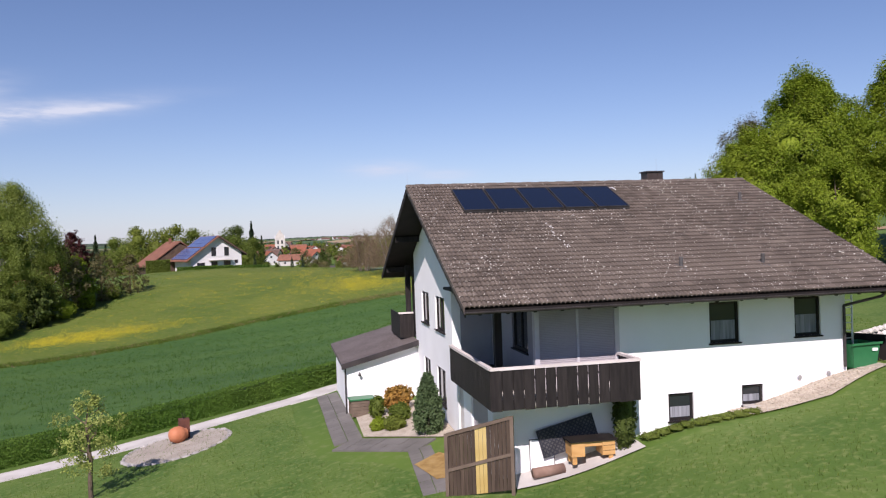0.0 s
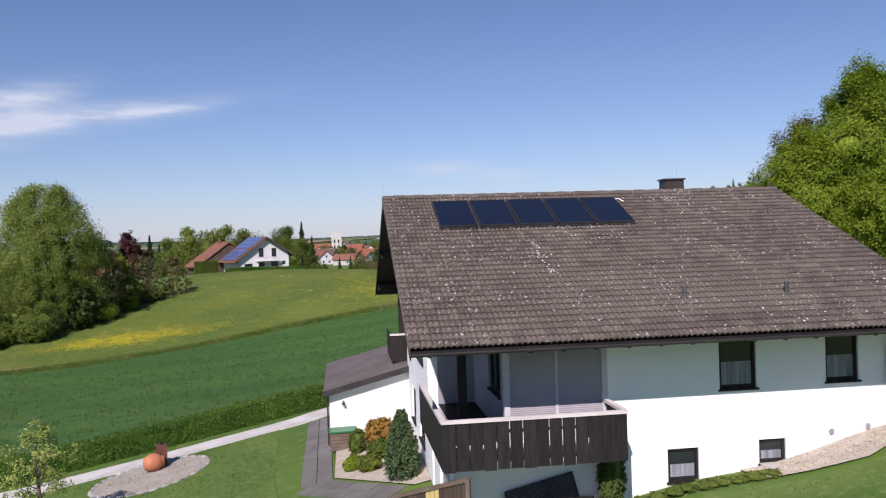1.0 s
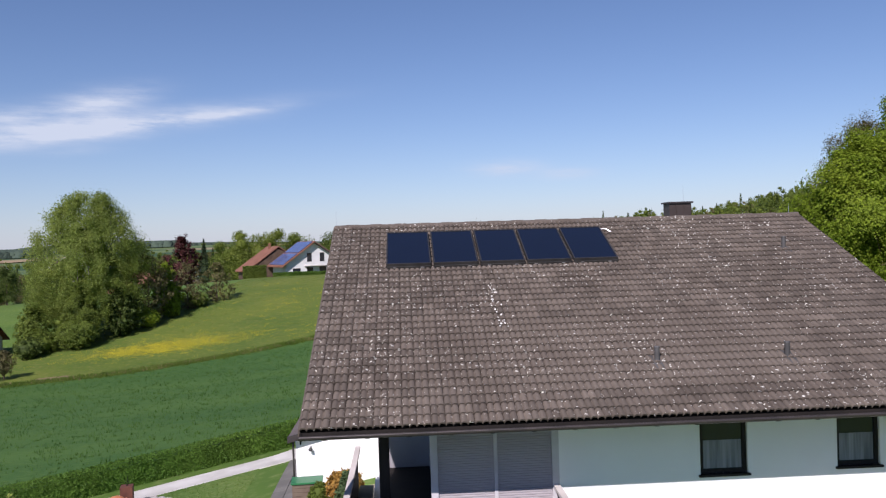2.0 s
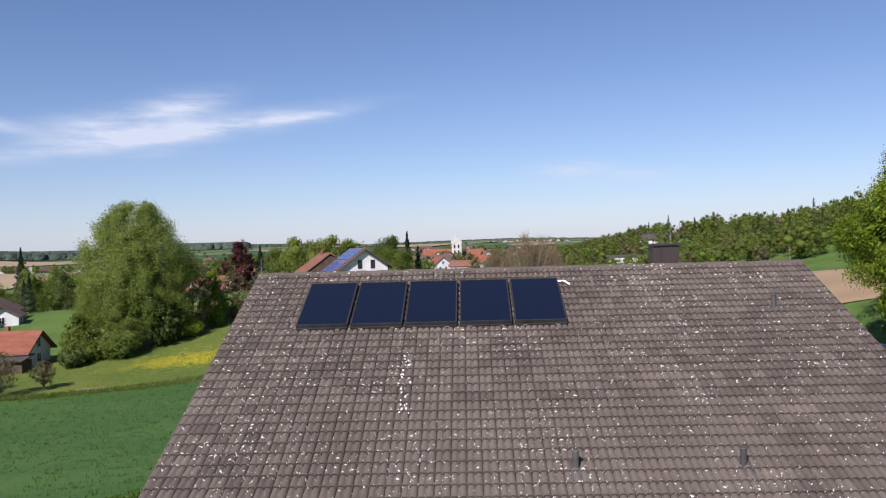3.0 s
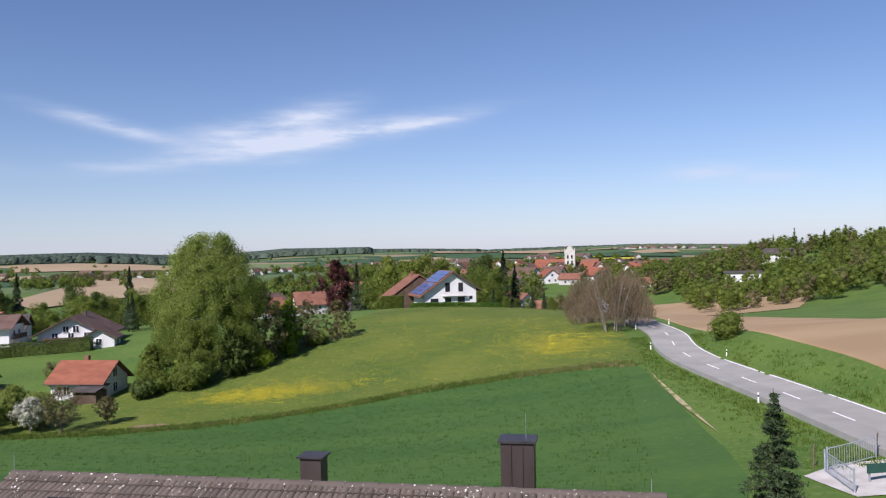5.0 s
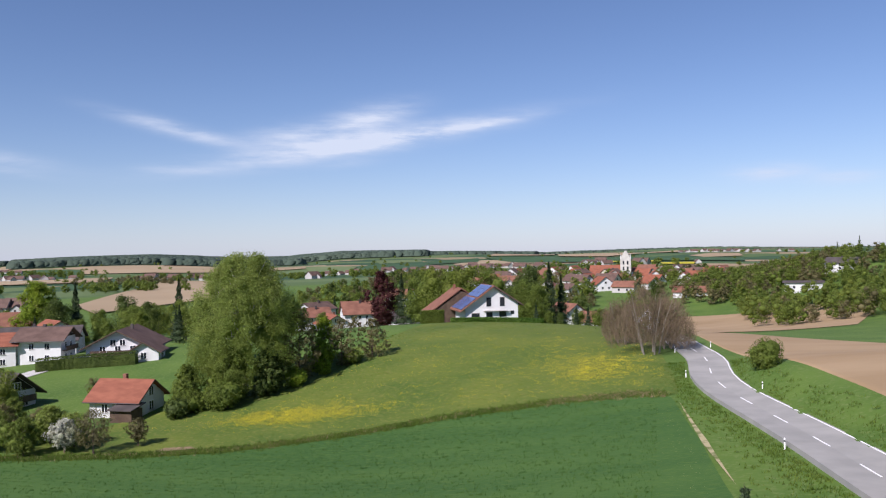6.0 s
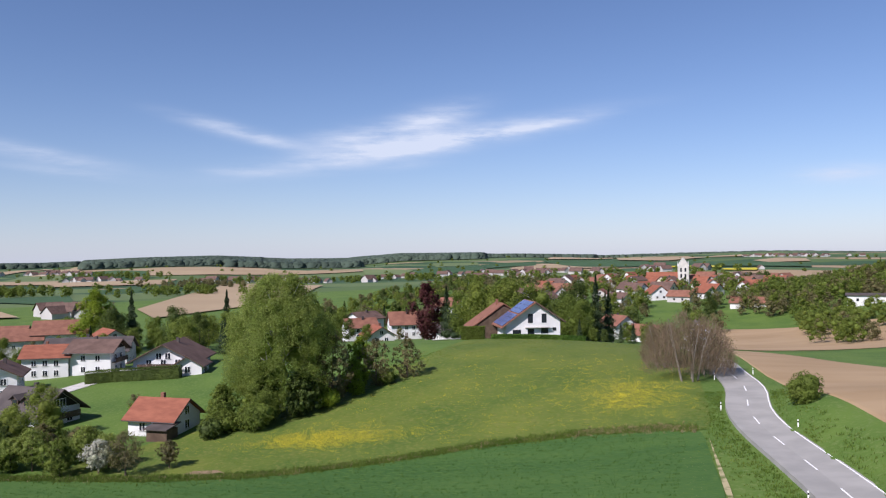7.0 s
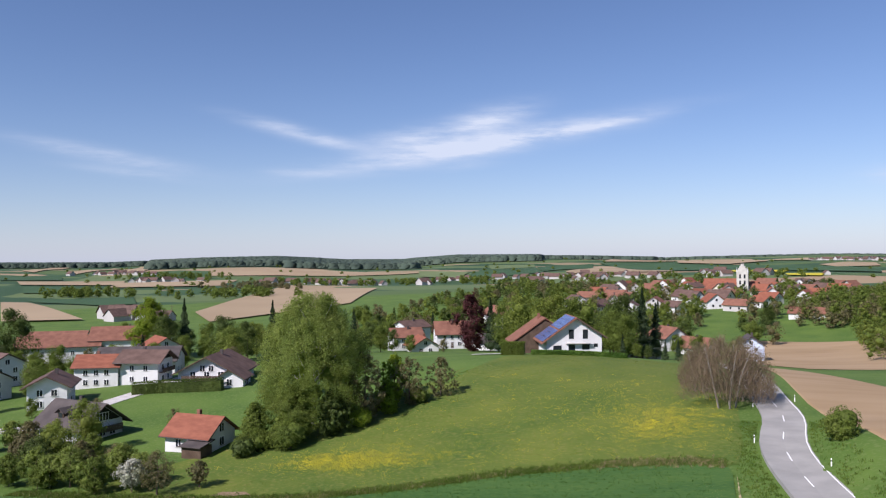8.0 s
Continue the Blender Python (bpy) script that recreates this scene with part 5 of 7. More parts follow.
# hedge along the drive
def hedge(name, line, half, top, leaves, size, seed, label, mat=None):
    rs = np.random.RandomState(seed)
    h = thing(name, label=label, category="hedge")
    pts, bm = [], bmesh.new()
    total = sum(math.hypot(b[0] - a[0], b[1] - a[1]) for a, b in zip(line, line[1:]))
    for (ax, ay), (bx, by) in zip(line, line[1:]):
        d = math.hypot(bx - ax, by - ay)
        n = int(leaves * d / total)
        s, o = rs.uniform(0, 1, n), rs.uniform(-1, 1, n)
        face = rs.randint(0, 3, n)
        off = np.where(face == 0, -1, np.where(face == 1, 1, o)) * half * rs.uniform(0.85, 1.08, n)
        hh = np.where(face == 2, top * rs.uniform(0.93, 1.05, n), top * rs.uniform(0, 1, n))
        x, y = ax + (bx - ax) * s + (by - ay) / d * off, ay + (by - ay) * s - (bx - ax) / d * off
        pts.append(np.stack([x, y, height(x, y) + hh], 1))
        k = max(1, int(d / 2.0))
        for i in range(k):
            p, q = i / k, (i + 1) / k
            x0, y0, x1, y1 = ax + (bx - ax) * p, ay + (by - ay) * p, ax + (bx - ax) * q, ay + (by - ay) * q
            nx, ny = (by - ay) / d * half * 0.7, -(bx - ax) / d * half * 0.7
            z0, z1 = hz(x0, y0), hz(x1, y1)
            vs = [bm.verts.new(c) for c in ((x0 - nx, y0 - ny, z0), (x0 + nx, y0 + ny, z0), (x0 + nx, y0 + ny, z0 + top * 0.82), (x0 - nx, y0 - ny, z0 + top * 0.82), (x1 - nx, y1 - ny, z1), (x1 + nx, y1 + ny, z1), (x1 + nx, y1 + ny, z1 + top * 0.82), (x1 - nx, y1 - ny, z1 + top * 0.82))]
            for f in ((0, 1, 2, 3), (7, 6, 5, 4), (0, 4, 5, 1), (3, 2, 6, 7), (0, 3, 7, 4), (1, 5, 6, 2)):
                bm.faces.new([vs[j] for j in f])
    part("heart", bm, mat or M_HEDGE, h)
    v, f = leaf_quads(np.concatenate(pts), size, rs)
    c = new("foliage", fast_mesh("foliage", v, f, mat or M_HEDGE))
    c.parent = h
    return h


hedge("hedge", [(-34, 5.6), (-20.2, 11.4), (-12.8, 14.0), (-4.0, 16.7), (4, 19.0)], 0.6, 1.25, 70000, 0.09, 60, "clipped green hedge along the drive")

# gravel circle with stones, rusty column and clay pot
circ = [(-10.5 + 2.45 * math.cos(a), 8.05 + 2.6 * math.sin(a)) for a in np.linspace(0, 2 * math.pi, 24, endpoint=False)]
patch("gravel_circle", circ, M_GREYGRAVEL, 0.05, 0.5, "grey gravel circle in the lawn", "gravel bed")
rnd = random.Random(9)
for k in range(34):
    a = 2 * math.pi * k / 34
    x, y = -10.5 + 2.5 * math.cos(a), 8.05 + 2.65 * math.sin(a)
    bm = bmesh.new()
    s = rnd.uniform(0.2, 0.3)
    blob(bm, (0, 0, 0.03), s, k, 1, 0.22, (1.1, 0.6, 0.35))
    st = part("border_stone", bm, M_GREYSTONE)
    st.matrix_world = pose(x, y, hz(x, y), 0, 0, math.degrees(a) + 90)
    tagged(st, "pale rough border stone of the gravel circle", "stone", "border stones")
col = thing("rusty_column", -10.35, 9.6, hz(-10.35, 9.6) + 0.04, 12, "short rusted steel column fountain", "column")
boxpart("shaft", (-0.26, 0.26, -0.26, 0.26, 0, 1.0), M_RUST, col, bevel=0.02)
bm = bmesh.new()
for a in range(5):
    cyl(bm, (0, 0, 0.98), (0.12 * math.cos(a * 1.3), 0.12 * math.sin(a * 1.3), 1.2 + 0.06 * a), 0.012, 0.006, 6)
part("twig_finial", bm, M_DARKWOOD, col)
pot = thing("clay_pot", -10.6, 8.9, hz(-10.6, 8.9) + 0.05, 30, "lying terracotta clay pot on gravel", "pot")
bm = bmesh.new()
prof = [(0.12, -0.42), (0.3, -0.34), (0.4, -0.1), (0.41, 0.1), (0.34, 0.3), (0.22, 0.38), (0.27, 0.46), (0.22, 0.46), (0.18, 0.38), (0.3, 0.2), (0.3, -0.2), (0.0, -0.3)]
rings = []
for r, l in prof:
    rings.append([bm.verts.new((l, r * math.cos(2 * math.pi * i / 20), 0.4 + r * math.sin(2 * math.pi * i / 20))) for i in range(20)])
for p, q in zip(rings, rings[1:]):
    for i in range(20):
        bm.faces.new((p[i - 1], p[i], q[i], q[i - 1]))
bm.faces.new(rings[0])
part("body", bm, M_TERRACOTTA, pot, "", True)

# paved path round the west side
PAVE = [((-2.95, 12.2), (-2.85, 5.4), 1.15), ((-2.85, 5.4), (-2.75, 0.3), 1.2), ((-3.0, 0.1), (-0.1, -3.2), 1.3), ((-0.4, -3.4), (-0.7, -8.3), 0.9)]
pav = thing("paved_path", label="grey slab path round the garden side of the house", category="path")
pav["kind"] = "structure"
rnd = random.Random(4)
for (a, b, w) in PAVE:
    d = math.hypot(b[0] - a[0], b[1] - a[1])
    ux, uy = (b[0] - a[0]) / d, (b[1] - a[1]) / d
    n = int(d / 0.6)
    for i in range(n):
        for s in (-0.5, 0.5):
            x, y = a[0] + ux * (i + 0.5) * d / n + uy * s * w * 0.5, a[1] + uy * (i + 0.5) * d / n - ux * s * w * 0.5
            bm = bmesh.new()
            box(bm, -d / n / 2 + 0.008, d / n / 2 - 0.008, -w / 4 + 0.008, w / 4 - 0.008, -0.1, 0.055)
            slab = part("slab", bm, M_PAVER, pav)
            gxx, gyy = (hz(x + ux * 0.3, y + uy * 0.3) - hz(x - ux * 0.3, y - uy * 0.3)) / 0.6, (hz(x + uy * 0.3, y - ux * 0.3) - hz(x - uy * 0.3, y + ux * 0.3)) / 0.6
            slab.matrix_world = pose(x, y, hz(x, y) + rnd.uniform(0, 0.012), -math.degrees(math.atan(gyy)), -math.degrees(math.atan(gxx)), math.degrees(math.atan2(uy, ux)))
patch("garden_bed", [(-2.05, 4.9), (-2.1, 0.4), (0.6, -2.8), (1.18, -2.8), (1.18, 4.4)], M_GRAVEL, 0.05, 0.5, "pale gravel bed beside the white wall", "gravel bed")
bush("box_bush", -1.5, 0.9, 0.42, 0.6, M_LEAF_FRESH, "round bright green box bush", 5000, 0.08, 70)
bush("box_bush", -0.8, 0.2, 0.5, 0.6, M_LEAF_WILLOW, "round dark green box bush", 5000, 0.08, 71)
bush("box_bush", -0.35, 1.5, 0.55, 0.8, M_LEAF_MID, "round green box bush", 5000, 0.08, 72)
bush("maple_bush", -0.2, 3.2, 0.7, 1.25, M_LEAF_RED, "orange-red dwarf maple in the bed", 6000, 0.11, 73)
bush("topiary", -1.1, 3.1, 0.45, 1.0, M_LEAF_MID, "clipped dark green ball shrub", 5000, 0.08, 74)


def juniper(x, y, h, r):
    rs = np.random.RandomState(8)
    t = thing("juniper", x, y, hz(x, y), 0, "upright blue-green juniper in the bed", "shrub")
    bm = bmesh.new()
    cyl(bm, (0, 0, -0.2), (0, 0, h * 0.8), 0.06, 0.01, 8)
    part("trunk", bm, M_BARK, t)
    pts = []
    for i in range(330):
        a, f = rs.uniform(0, 6.28), rs.uniform(0, 1)
        rr = r * (math.sin(math.pi * (0.3 + 0.68 * f)) ** 0.8) * (1.05 - 0.5 * f) * rs.uniform(0.5, 1.0)
        base = np.array((rr * math.cos(a), rr * math.sin(a), h * f * 0.86))
        tip = base + np.array((math.cos(a) * 0.1, math.sin(a) * 0.1, 0.4))
        s = rs.uniform(0, 1, (42, 1))
        pts.append(base * (1 - s) + tip * s + rs.normal(size=(42, 3)) * 0.05 * (1.2 - s))
    v, f = leaf_quads(np.concatenate(pts), 0.12, rs, 0.3, 0.5)
    c = new("foliage", fast_mesh("foliage", v, f, M_JUNIPER))
    c.parent = t


juniper(0.3, -1.7, 2.35, 0.6)
# log planter
pl = thing("planter", -1.75, 4.55, hz(-1.75, 4.55), 4, "timber planter box with a green lid", "planter")
for k in range(5):
    boxpart("plank", (-0.55, 0.55, -0.4, -0.36, 0.02 + 0.15 * k, 0.16 + 0.15 * k), M_FRAMEWOOD, pl)
    boxpart("side_plank", (0.5, 0.54, -0.355, 0.36, 0.02 + 0.15 * k, 0.16 + 0.15 * k), M_FRAMEWOOD, pl)
boxpart("back", (-0.55, 0.49, 0.3, 0.34, 0.02, 0.76), M_FRAMEWOOD, pl)
boxpart("lid", (-0.6, 0.6, -0.45, 0.42, 0.77, 0.83), M_GREENBOX, pl)

# garage annex
gar = thing("garage", label="low white garage annex with a brown felt lean-to roof", category="garage")
bm = bmesh.new()
prism(bm, [(-2.3, -1.5), (WEST - 0.003, -1.5), (WEST - 0.003, 2.5), (-2.3, 1.6)], "y", 5.6, 5.9)
part("south_wall", bm, M_RENDER, gar)
boxpart("west_wall", (-2.3, -2.0, 5.903, 13.2, -1.6, 1.6), M_RENDER, gar)
boxpart("east_wall", (0.9, WEST - 0.006, 5.96, 13.2, -1.6, 2.4), M_RENDER, gar)
bm = bmesh.new()
prism(bm, [(-2.55, 1.58), (WEST - 0.004, 2.52), (WEST - 0.004, 2.68), (-2.55, 1.74)], "y", 5.3, 13.5)
part("roof", bm, M_ROOFFELT, gar)
bm = bmesh.new()
prism(bm, [(-2.57, 1.5), (WEST - 0.004, 2.44), (WEST - 0.004, 2.7), (-2.57, 1.76)], "y", 5.24, 5.297)
part("fascia", bm, M_METAL, gar)
bm = bmesh.new()
cyl(bm, (-2.38, 5.5, 1.5), (-2.38, 5.5, -0.9), 0.04, 0.04, 8)
part("downpipe", bm, M_METAL, gar)
bm = bmesh.new()
cyl(bm, (-1.7, 5.6, 1.25), (-1.7, 5.45, 1.25), 0.03, 0.03, 8)
blob(bm, (-1.7, 5.42, 1.18), 0.08, 1, 2, 0.0)
part("wall_lamp", bm, M_LEAD, gar)

# wooden screen under the balcony corner, following the slope
scr = thing("garden_screen", label="wooden garden screen with brown boards and yellow plastic panes", category="screen")
PA, PB = Vector((1.38, -9.7, 0.0)), Vector((-0.45, -8.75, -0.35))
for k, p in enumerate((PA, PA.lerp(PB, 0.38), PA.lerp(PB, 0.68), PB)):
    top = 2.16 - (PA - p).length / (PA - PB).length * 0.6
    if k in (0, 3):
        bm = bmesh.new()
        box(bm, -0.055, 0.055, -0.055, 0.055, -0.4, top - p.z)
        q = part("post", bm, M_FRAMEWOOD, scr)
        q.matrix_world = pose(*p, 0, 0, -27)
u = (PB - PA)
ang = math.degrees(math.atan2(u.y, u.x))
ln = math.hypot(u.x, u.y)
for k in range(16):
    f0, f1 = 0.03 + 0.94 * k / 16, 0.03 + 0.94 * (k + 1) / 16
    zt0, zt1 = 2.12 - 0.6 * f0, 2.12 - 0.6 * f1
    zb0, zb1 = -0.05 - 0.35 * f0, -0.05 - 0.35 * f1
    bm = bmesh.new()
    prism(bm, [(ln * f0 + 0.004, zb0), (ln * f1 - 0.004, zb1), (ln * f1 - 0.004, zt1), (ln * f0 + 0.004, zt0)], "y", -0.012, 0.012)
    pane = 6 <= k <= 8
    q = part("pane" if pane else "board", bm, M_YELLOWGLASS if pane else M_FENCE, scr, "yellow translucent plastic" if pane else "")
    q.matrix_world = pose(PA.x, PA.y, 0, 0, 0, ang)
for off, nm in ((2.12, "top_rail"), (1.02, "middle_rail")):
    bm = bmesh.new()
    prism(bm, [(0, off - 0.04), (ln, off - 0.64), (ln, off - 0.54), (0, off + 0.06)], "y", -0.05, 0.05)
    q = part(nm, bm, M_FRAMEWOOD, scr)
    q.matrix_world = pose(PA.x, PA.y, 0, 0, 0, ang)

# under the balcony
patch("balcony_slab", [(1.6, -9.35), (1.6, -8.215), (5.9, -8.215), (5.9, -9.3)], M_CONCRETE, 0.06, 0.6, "pale concrete slab under the balcony", "paving")
DZ = hz(4.4, -8.7) + 0.07
desk = thing("desk", 4.2, -8.85, DZ, -2, "old light-orange wooden desk with a dark top", "desk")
boxpart("left_drawers", (-0.72, -0.28, -0.3, 0.3, 0.2, 0.66), M_DESK, desk, bevel=0.01)
boxpart("right_drawers", (0.3, 0.72, -0.3, 0.3, 0.2, 0.66), M_DESK, desk, bevel=0.01)
boxpart("middle_drawer", (-0.277, 0.297, -0.28, 0.3, 0.5, 0.66), M_DESK, desk)
boxpart("top", (-0.78, 0.78, -0.36, 0.36, 0.663, 0.71), M_SOFFIT, desk, bevel=0.01)
for x in (-0.6, 0.6):
    for y in (-0.2, 0.2):
        boxpart("foot", (x - 0.07, x + 0.07, y - 0.05, y + 0.05, -0.05, 0.198), M_DESK, desk)
for z in (0.34, 0.5):
    boxpart("drawer_gap", (0.32, 0.7, -0.304, -0.301, z - 0.006, z + 0.006), M_SOFFIT, desk)
lat = thing("lattice_panel", 3.72, -8.4, DZ, 0, "dark diamond lattice panel leaning on the wall", "lattice")
lat.matrix_world = pose(3.62, -8.42, DZ + 0.72, -8, -13, 0)
bm = bmesh.new()
for k in range(-9, 22):
    for s in (1, -1):
        a = Vector((-0.98 + k * 0.15, 0, -0.42 * s))
        b = a + Vector((0.84, 0, 0.84 * s))
        t0, t1 = max(0, (-0.95 - a.x) / 0.84), min(1, (0.95 - a.x) / 0.84)
        if t1 > t0:
            p, q = a.lerp(b, t0), a.lerp(b, t1)
            d = (q - p).normalized()
            nrm = Vector((-d.z, 0, d.x)) * 0.022
            yo = 0.006 * s
            vs = [bm.verts.new(c + Vector((0, y, 0))) for y in (yo - 0.005, yo + 0.005) for c in (p - nrm, q - nrm, q + nrm, p + nrm)]
            bm.faces.new(vs[:4])
            bm.faces.new(vs[4:][::-1])
            for i in range(4):
                bm.faces.new((vs[(i + 3) % 4], vs[i], vs[4 + i], vs[4 + (i + 3) % 4]))
part("slats", bm, M_LATTICE, lat)
bm = bmesh.new()
box(bm, -0.98, 0.98, -0.02, 0.02, -0.45, -0.41)
box(bm, -0.98, 0.98, -0.02, 0.02, 0.41, 0.45)
box(bm, -0.98, -0.94, -0.02, 0.02, -0.41, 0.41)
box(bm, 0.94, 0.98, -0.02, 0.02, -0.41, 0.41)
part("frame", bm, M_LATTICE, lat)
boxpart("backing", (-0.94, 0.94, 0.014, 0.019, -0.41, 0.41), M_LEAD, lat)
board2 = thing("white_board", 2.75, -8.36, hz(2.75, -8.4), 0, "white panel leaning on the wall", "panel")
bm = bmesh.new()
box(bm, -0.4, 0.4, -0.012, 0.012, 0.1, 1.05)
q = part("panel", bm, M_RENDER, board2)
bm = bmesh.new()
for x0, x1, z0, z1 in ((-0.42, 0.42, 1.051, 1.07), (-0.42, -0.401, 0.1, 1.05), (0.401, 0.42, 0.1, 1.05)):
    box(bm, x0, x1, -0.016, 0.016, z0, z1)
part("edging", bm, M_METAL, board2)
roll = thing("felt_roll", 2.75, -9.0, hz(2.75, -9.0) + 0.23, 0, "rolled brown felt mat lying on the slab", "roll")
bm = bmesh.new()
cyl(bm, (-0.52, 0, 0), (0.52, 0.1, 0.04), 0.16, 0.16, 18)
part("roll", bm, M_ROLL, roll, "", True)
bush("ivy", 5.45, -8.75, 0.42, 2.3, M_LEAF_DARK, "dark green ivy climbing the balcony post", 9000, 0.07, 75, "climber", hz(5.45, -8.75) - 0.1)
for k in range(9):
    x = 6.3 + k * 0.45
    bush("low_hedge_plant", x, -8.75 - 0.03 * k, 0.36, 0.2, M_LEAF_MID, "low ground-cover plant along the wall", 700, 0.05, 80 + k, "plant", group="ground cover along the wall")
patch("stone_bed", [(9.6, -9.15), (9.4, -8.22), (15.4, -8.22), (15.4, -8.7), (12.3, -9.75)], M_GRAVEL, 0.06, 0.5, "pale gravel bed along the house wall", "gravel bed")
bm = bmesh.new()
rs = np.random.RandomState(3)
for k in range(420):
    x = rs.uniform(9.6, 14.9)
    y = rs.uniform(-9.5, -8.3)
    if y < -9.1 - (x - 9.6) * 0.25 or y < -9.75 + max(0, x - 12.3) * 0.4:
        continue
    made = bmesh.ops.create_icosphere(bm, subdivisions=1, radius=1.0)
    s = rs.uniform(0.025, 0.06)
    for v in made["verts"]:
        v.co = Vector((x, y, hz(x, y) + 0.07)) + Vector((v.co.x * s * 1.3, v.co.y * s, v.co.z * s * 0.7))
st = part("bed_stones", bm, M_GRAVEL)
tagged(st, "pale stones on the gravel bed", "stones", kind="stuff")
# green container by the corner
gb = thing("green_container", 14.75, -7.9, hz(14.75, -7.9) - 0.12, 6, "green plastic rubbish container standing open", "container")
bm = bmesh.new()
prism(bm, [(-0.5, 0.16), (0.5, 0.16), (0.6, 1.0), (-0.6, 1.0)], "y", -0.4, 0.4)
for v in bm.verts:
    if v.co.z > 0.5:
        v.co.y *= 1.2
bevelled(bm, 0.02)
top = max(bm.faces, key=lambda f: f.calc_center_median().z)
made = bmesh.ops.inset_region(bm, faces=[top], thickness=0.04)
bmesh.ops.translate(bm, vec=(0, 0, -0.3), verts=top.verts)
part("body", bm, M_GREENBOX, gb)
boxpart("rim", (-0.66, 0.66, -0.54, -0.49, 0.96, 1.03), M_GREENBOX, gb)
for x in (-0.35, 0.35):
    boxpart("foot", (x - 0.06, x + 0.06, -0.36, 0.36, 0, 0.158), M_GREENBOX, gb)
boxpart("sticker", (0.25, 0.48, -0.49, -0.47, 0.72, 0.82), M_RENDER, gb)

# ---- gate, road posts and small things ----
M_GALV = surf("galvanised steel", (0.36, 0.4, 0.46), (0.46, 0.5, 0.56), 3, 0.45, metal=0.5)
M_BOARDGREEN = surf("dark green painted board", (0.016, 0.06, 0.045), (0.022, 0.075, 0.056), 1.5, 0.5)
M_BLACK = surf("black plastic", (0.02, 0.02, 0.02), (0.03, 0.03, 0.03), 3, 0.5)
patch("entrance_slab", [(26.6, 35.2), (28.0, 29.6), (33.2, 29.6), (33.4, 37.4), (29, 37.2)], M_CONCRETE, 0.06, 0.8, "pale concrete entrance beside the road", "paving")


def mesh_gate(name, a, b, tall, bars, label, mat=None):
    g = thing(name, a[0], a[1], hz(*a) + 0.06, math.degrees(math.atan2(b[1] - a[1], b[0] - a[0])), label, "gate")
    n = math.hypot(b[0] - a[0], b[1] - a[1])
    dz = hz(*b) - hz(*a)
    for nm, x in (("post", 0.0), ("post", n)):
        bm = bmesh.new()
        z = dz * x / n
        cyl(bm, (x, 0, z - 0.3), (x, 0, z + tall + 0.12), 0.05, 0.05, 8)
        part(nm, bm, M_GALV, g)
    for z in (0.12, tall):
        bm = bmesh.new()
        cyl(bm, (0, 0, z), (n, 0, dz + z), 0.03, 0.03, 6)
        part("rail", bm, M_GALV, g)
    for k in range(1, bars):
        x = n * k / bars
        bm = bmesh.new()
        cyl(bm, (x, 0, 0.12 + dz * k / bars), (x, 0, tall + dz * k / bars), 0.011, 0.011, 5, False)
        part("bar", bm, mat or M_GALV, g)
    return g


mesh_gate("steel_gate", (28.0, 35.8), (28.1, 30.4), 1.25, 26, "galvanised steel gate across the concrete entrance")
mesh_gate("steel_fence", (28.2, 36.0), (31.6, 37.8), 1.35, 20, "galvanised steel fence panel beside the entrance")
gp = thing("notice_board", 30.2, 32.6, hz(30.2, 32.6) + 0.06, 20, "dark green panel on two short posts", "panel")
boxpart("panel", (-0.9, 0.9, -0.03, 0.03, 0.45, 1.0), M_BOARDGREEN, gp)
boxpart("post", (-0.75, -0.67, 0.031, 0.1, -0.2, 0.95), M_GALV, gp)
boxpart("post", (0.67, 0.75, 0.031, 0.1, -0.2, 0.95), M_GALV, gp)
for x, y, lean in ((27.7, 37.2, 2), (31.8, 38.6, 18)):
    st = thing("wooden_stake", x, y, hz(x, y), 0, "leaning weathered wooden stake by the gate", "stake")
    bm = bmesh.new()
    cyl(bm, (0, 0, -0.3), (0.1 * lean / 10, 0, 1.5), 0.06, 0.05, 7)
    part("stake", bm, M_FRAMEWOOD, st)


def road_post(x, y):
    p = thing("road_marker_post", x, y, hz(x, y), 0, "white roadside marker post with a black band", "marker post", "road marker posts")
    bm = bmesh.new()
    prism(bm, [(-0.06, -0.05), (0.06, -0.05), (0.0, 0.07)], "z", -0.2, 1.0)
    for v in bm.verts:
        if v.co.z > 0.5 and v.co.y > 0:
            v.co.z += 0.06
    part("shaft", bm, M_RENDER, p)
    bm = bmesh.new()
    prism(bm, [(-0.064, -0.054), (0.064, -0.054), (0.0, 0.075)], "z", 0.68, 0.86)
    part("band", bm, M_BLACK, p)


for s, ys in ((3.5, (45, 88, 128)), (-3.5, (60, 100, 122))):
    for y in ys:
        road_post(float(road_x(y)) + s, y)
# straw bed beside the slab path
patch("straw_bed", [(-0.9, -5.2), (0.1, -4.6), (0.6, -5.8), (0.3, -7.4), (-0.5, -7.2)], M_STRAW, 0.08, 0.4, "straw-coloured mulch bed beside the path", "bed")
# bare earth spots along the meadow
patch("bare_earth", [(-44.0, 72.6), (-41.5, 73.0), (-39.0, 74.4), (-40.5, 75.2), (-43.5, 74.2)], surf("bare earth", (0.2, 0.14, 0.08), (0.28, 0.2, 0.12), 0.6, 0.95, 0.6), 0.12, 0.8, "bare earth patch at the meadow's edge", "earth")
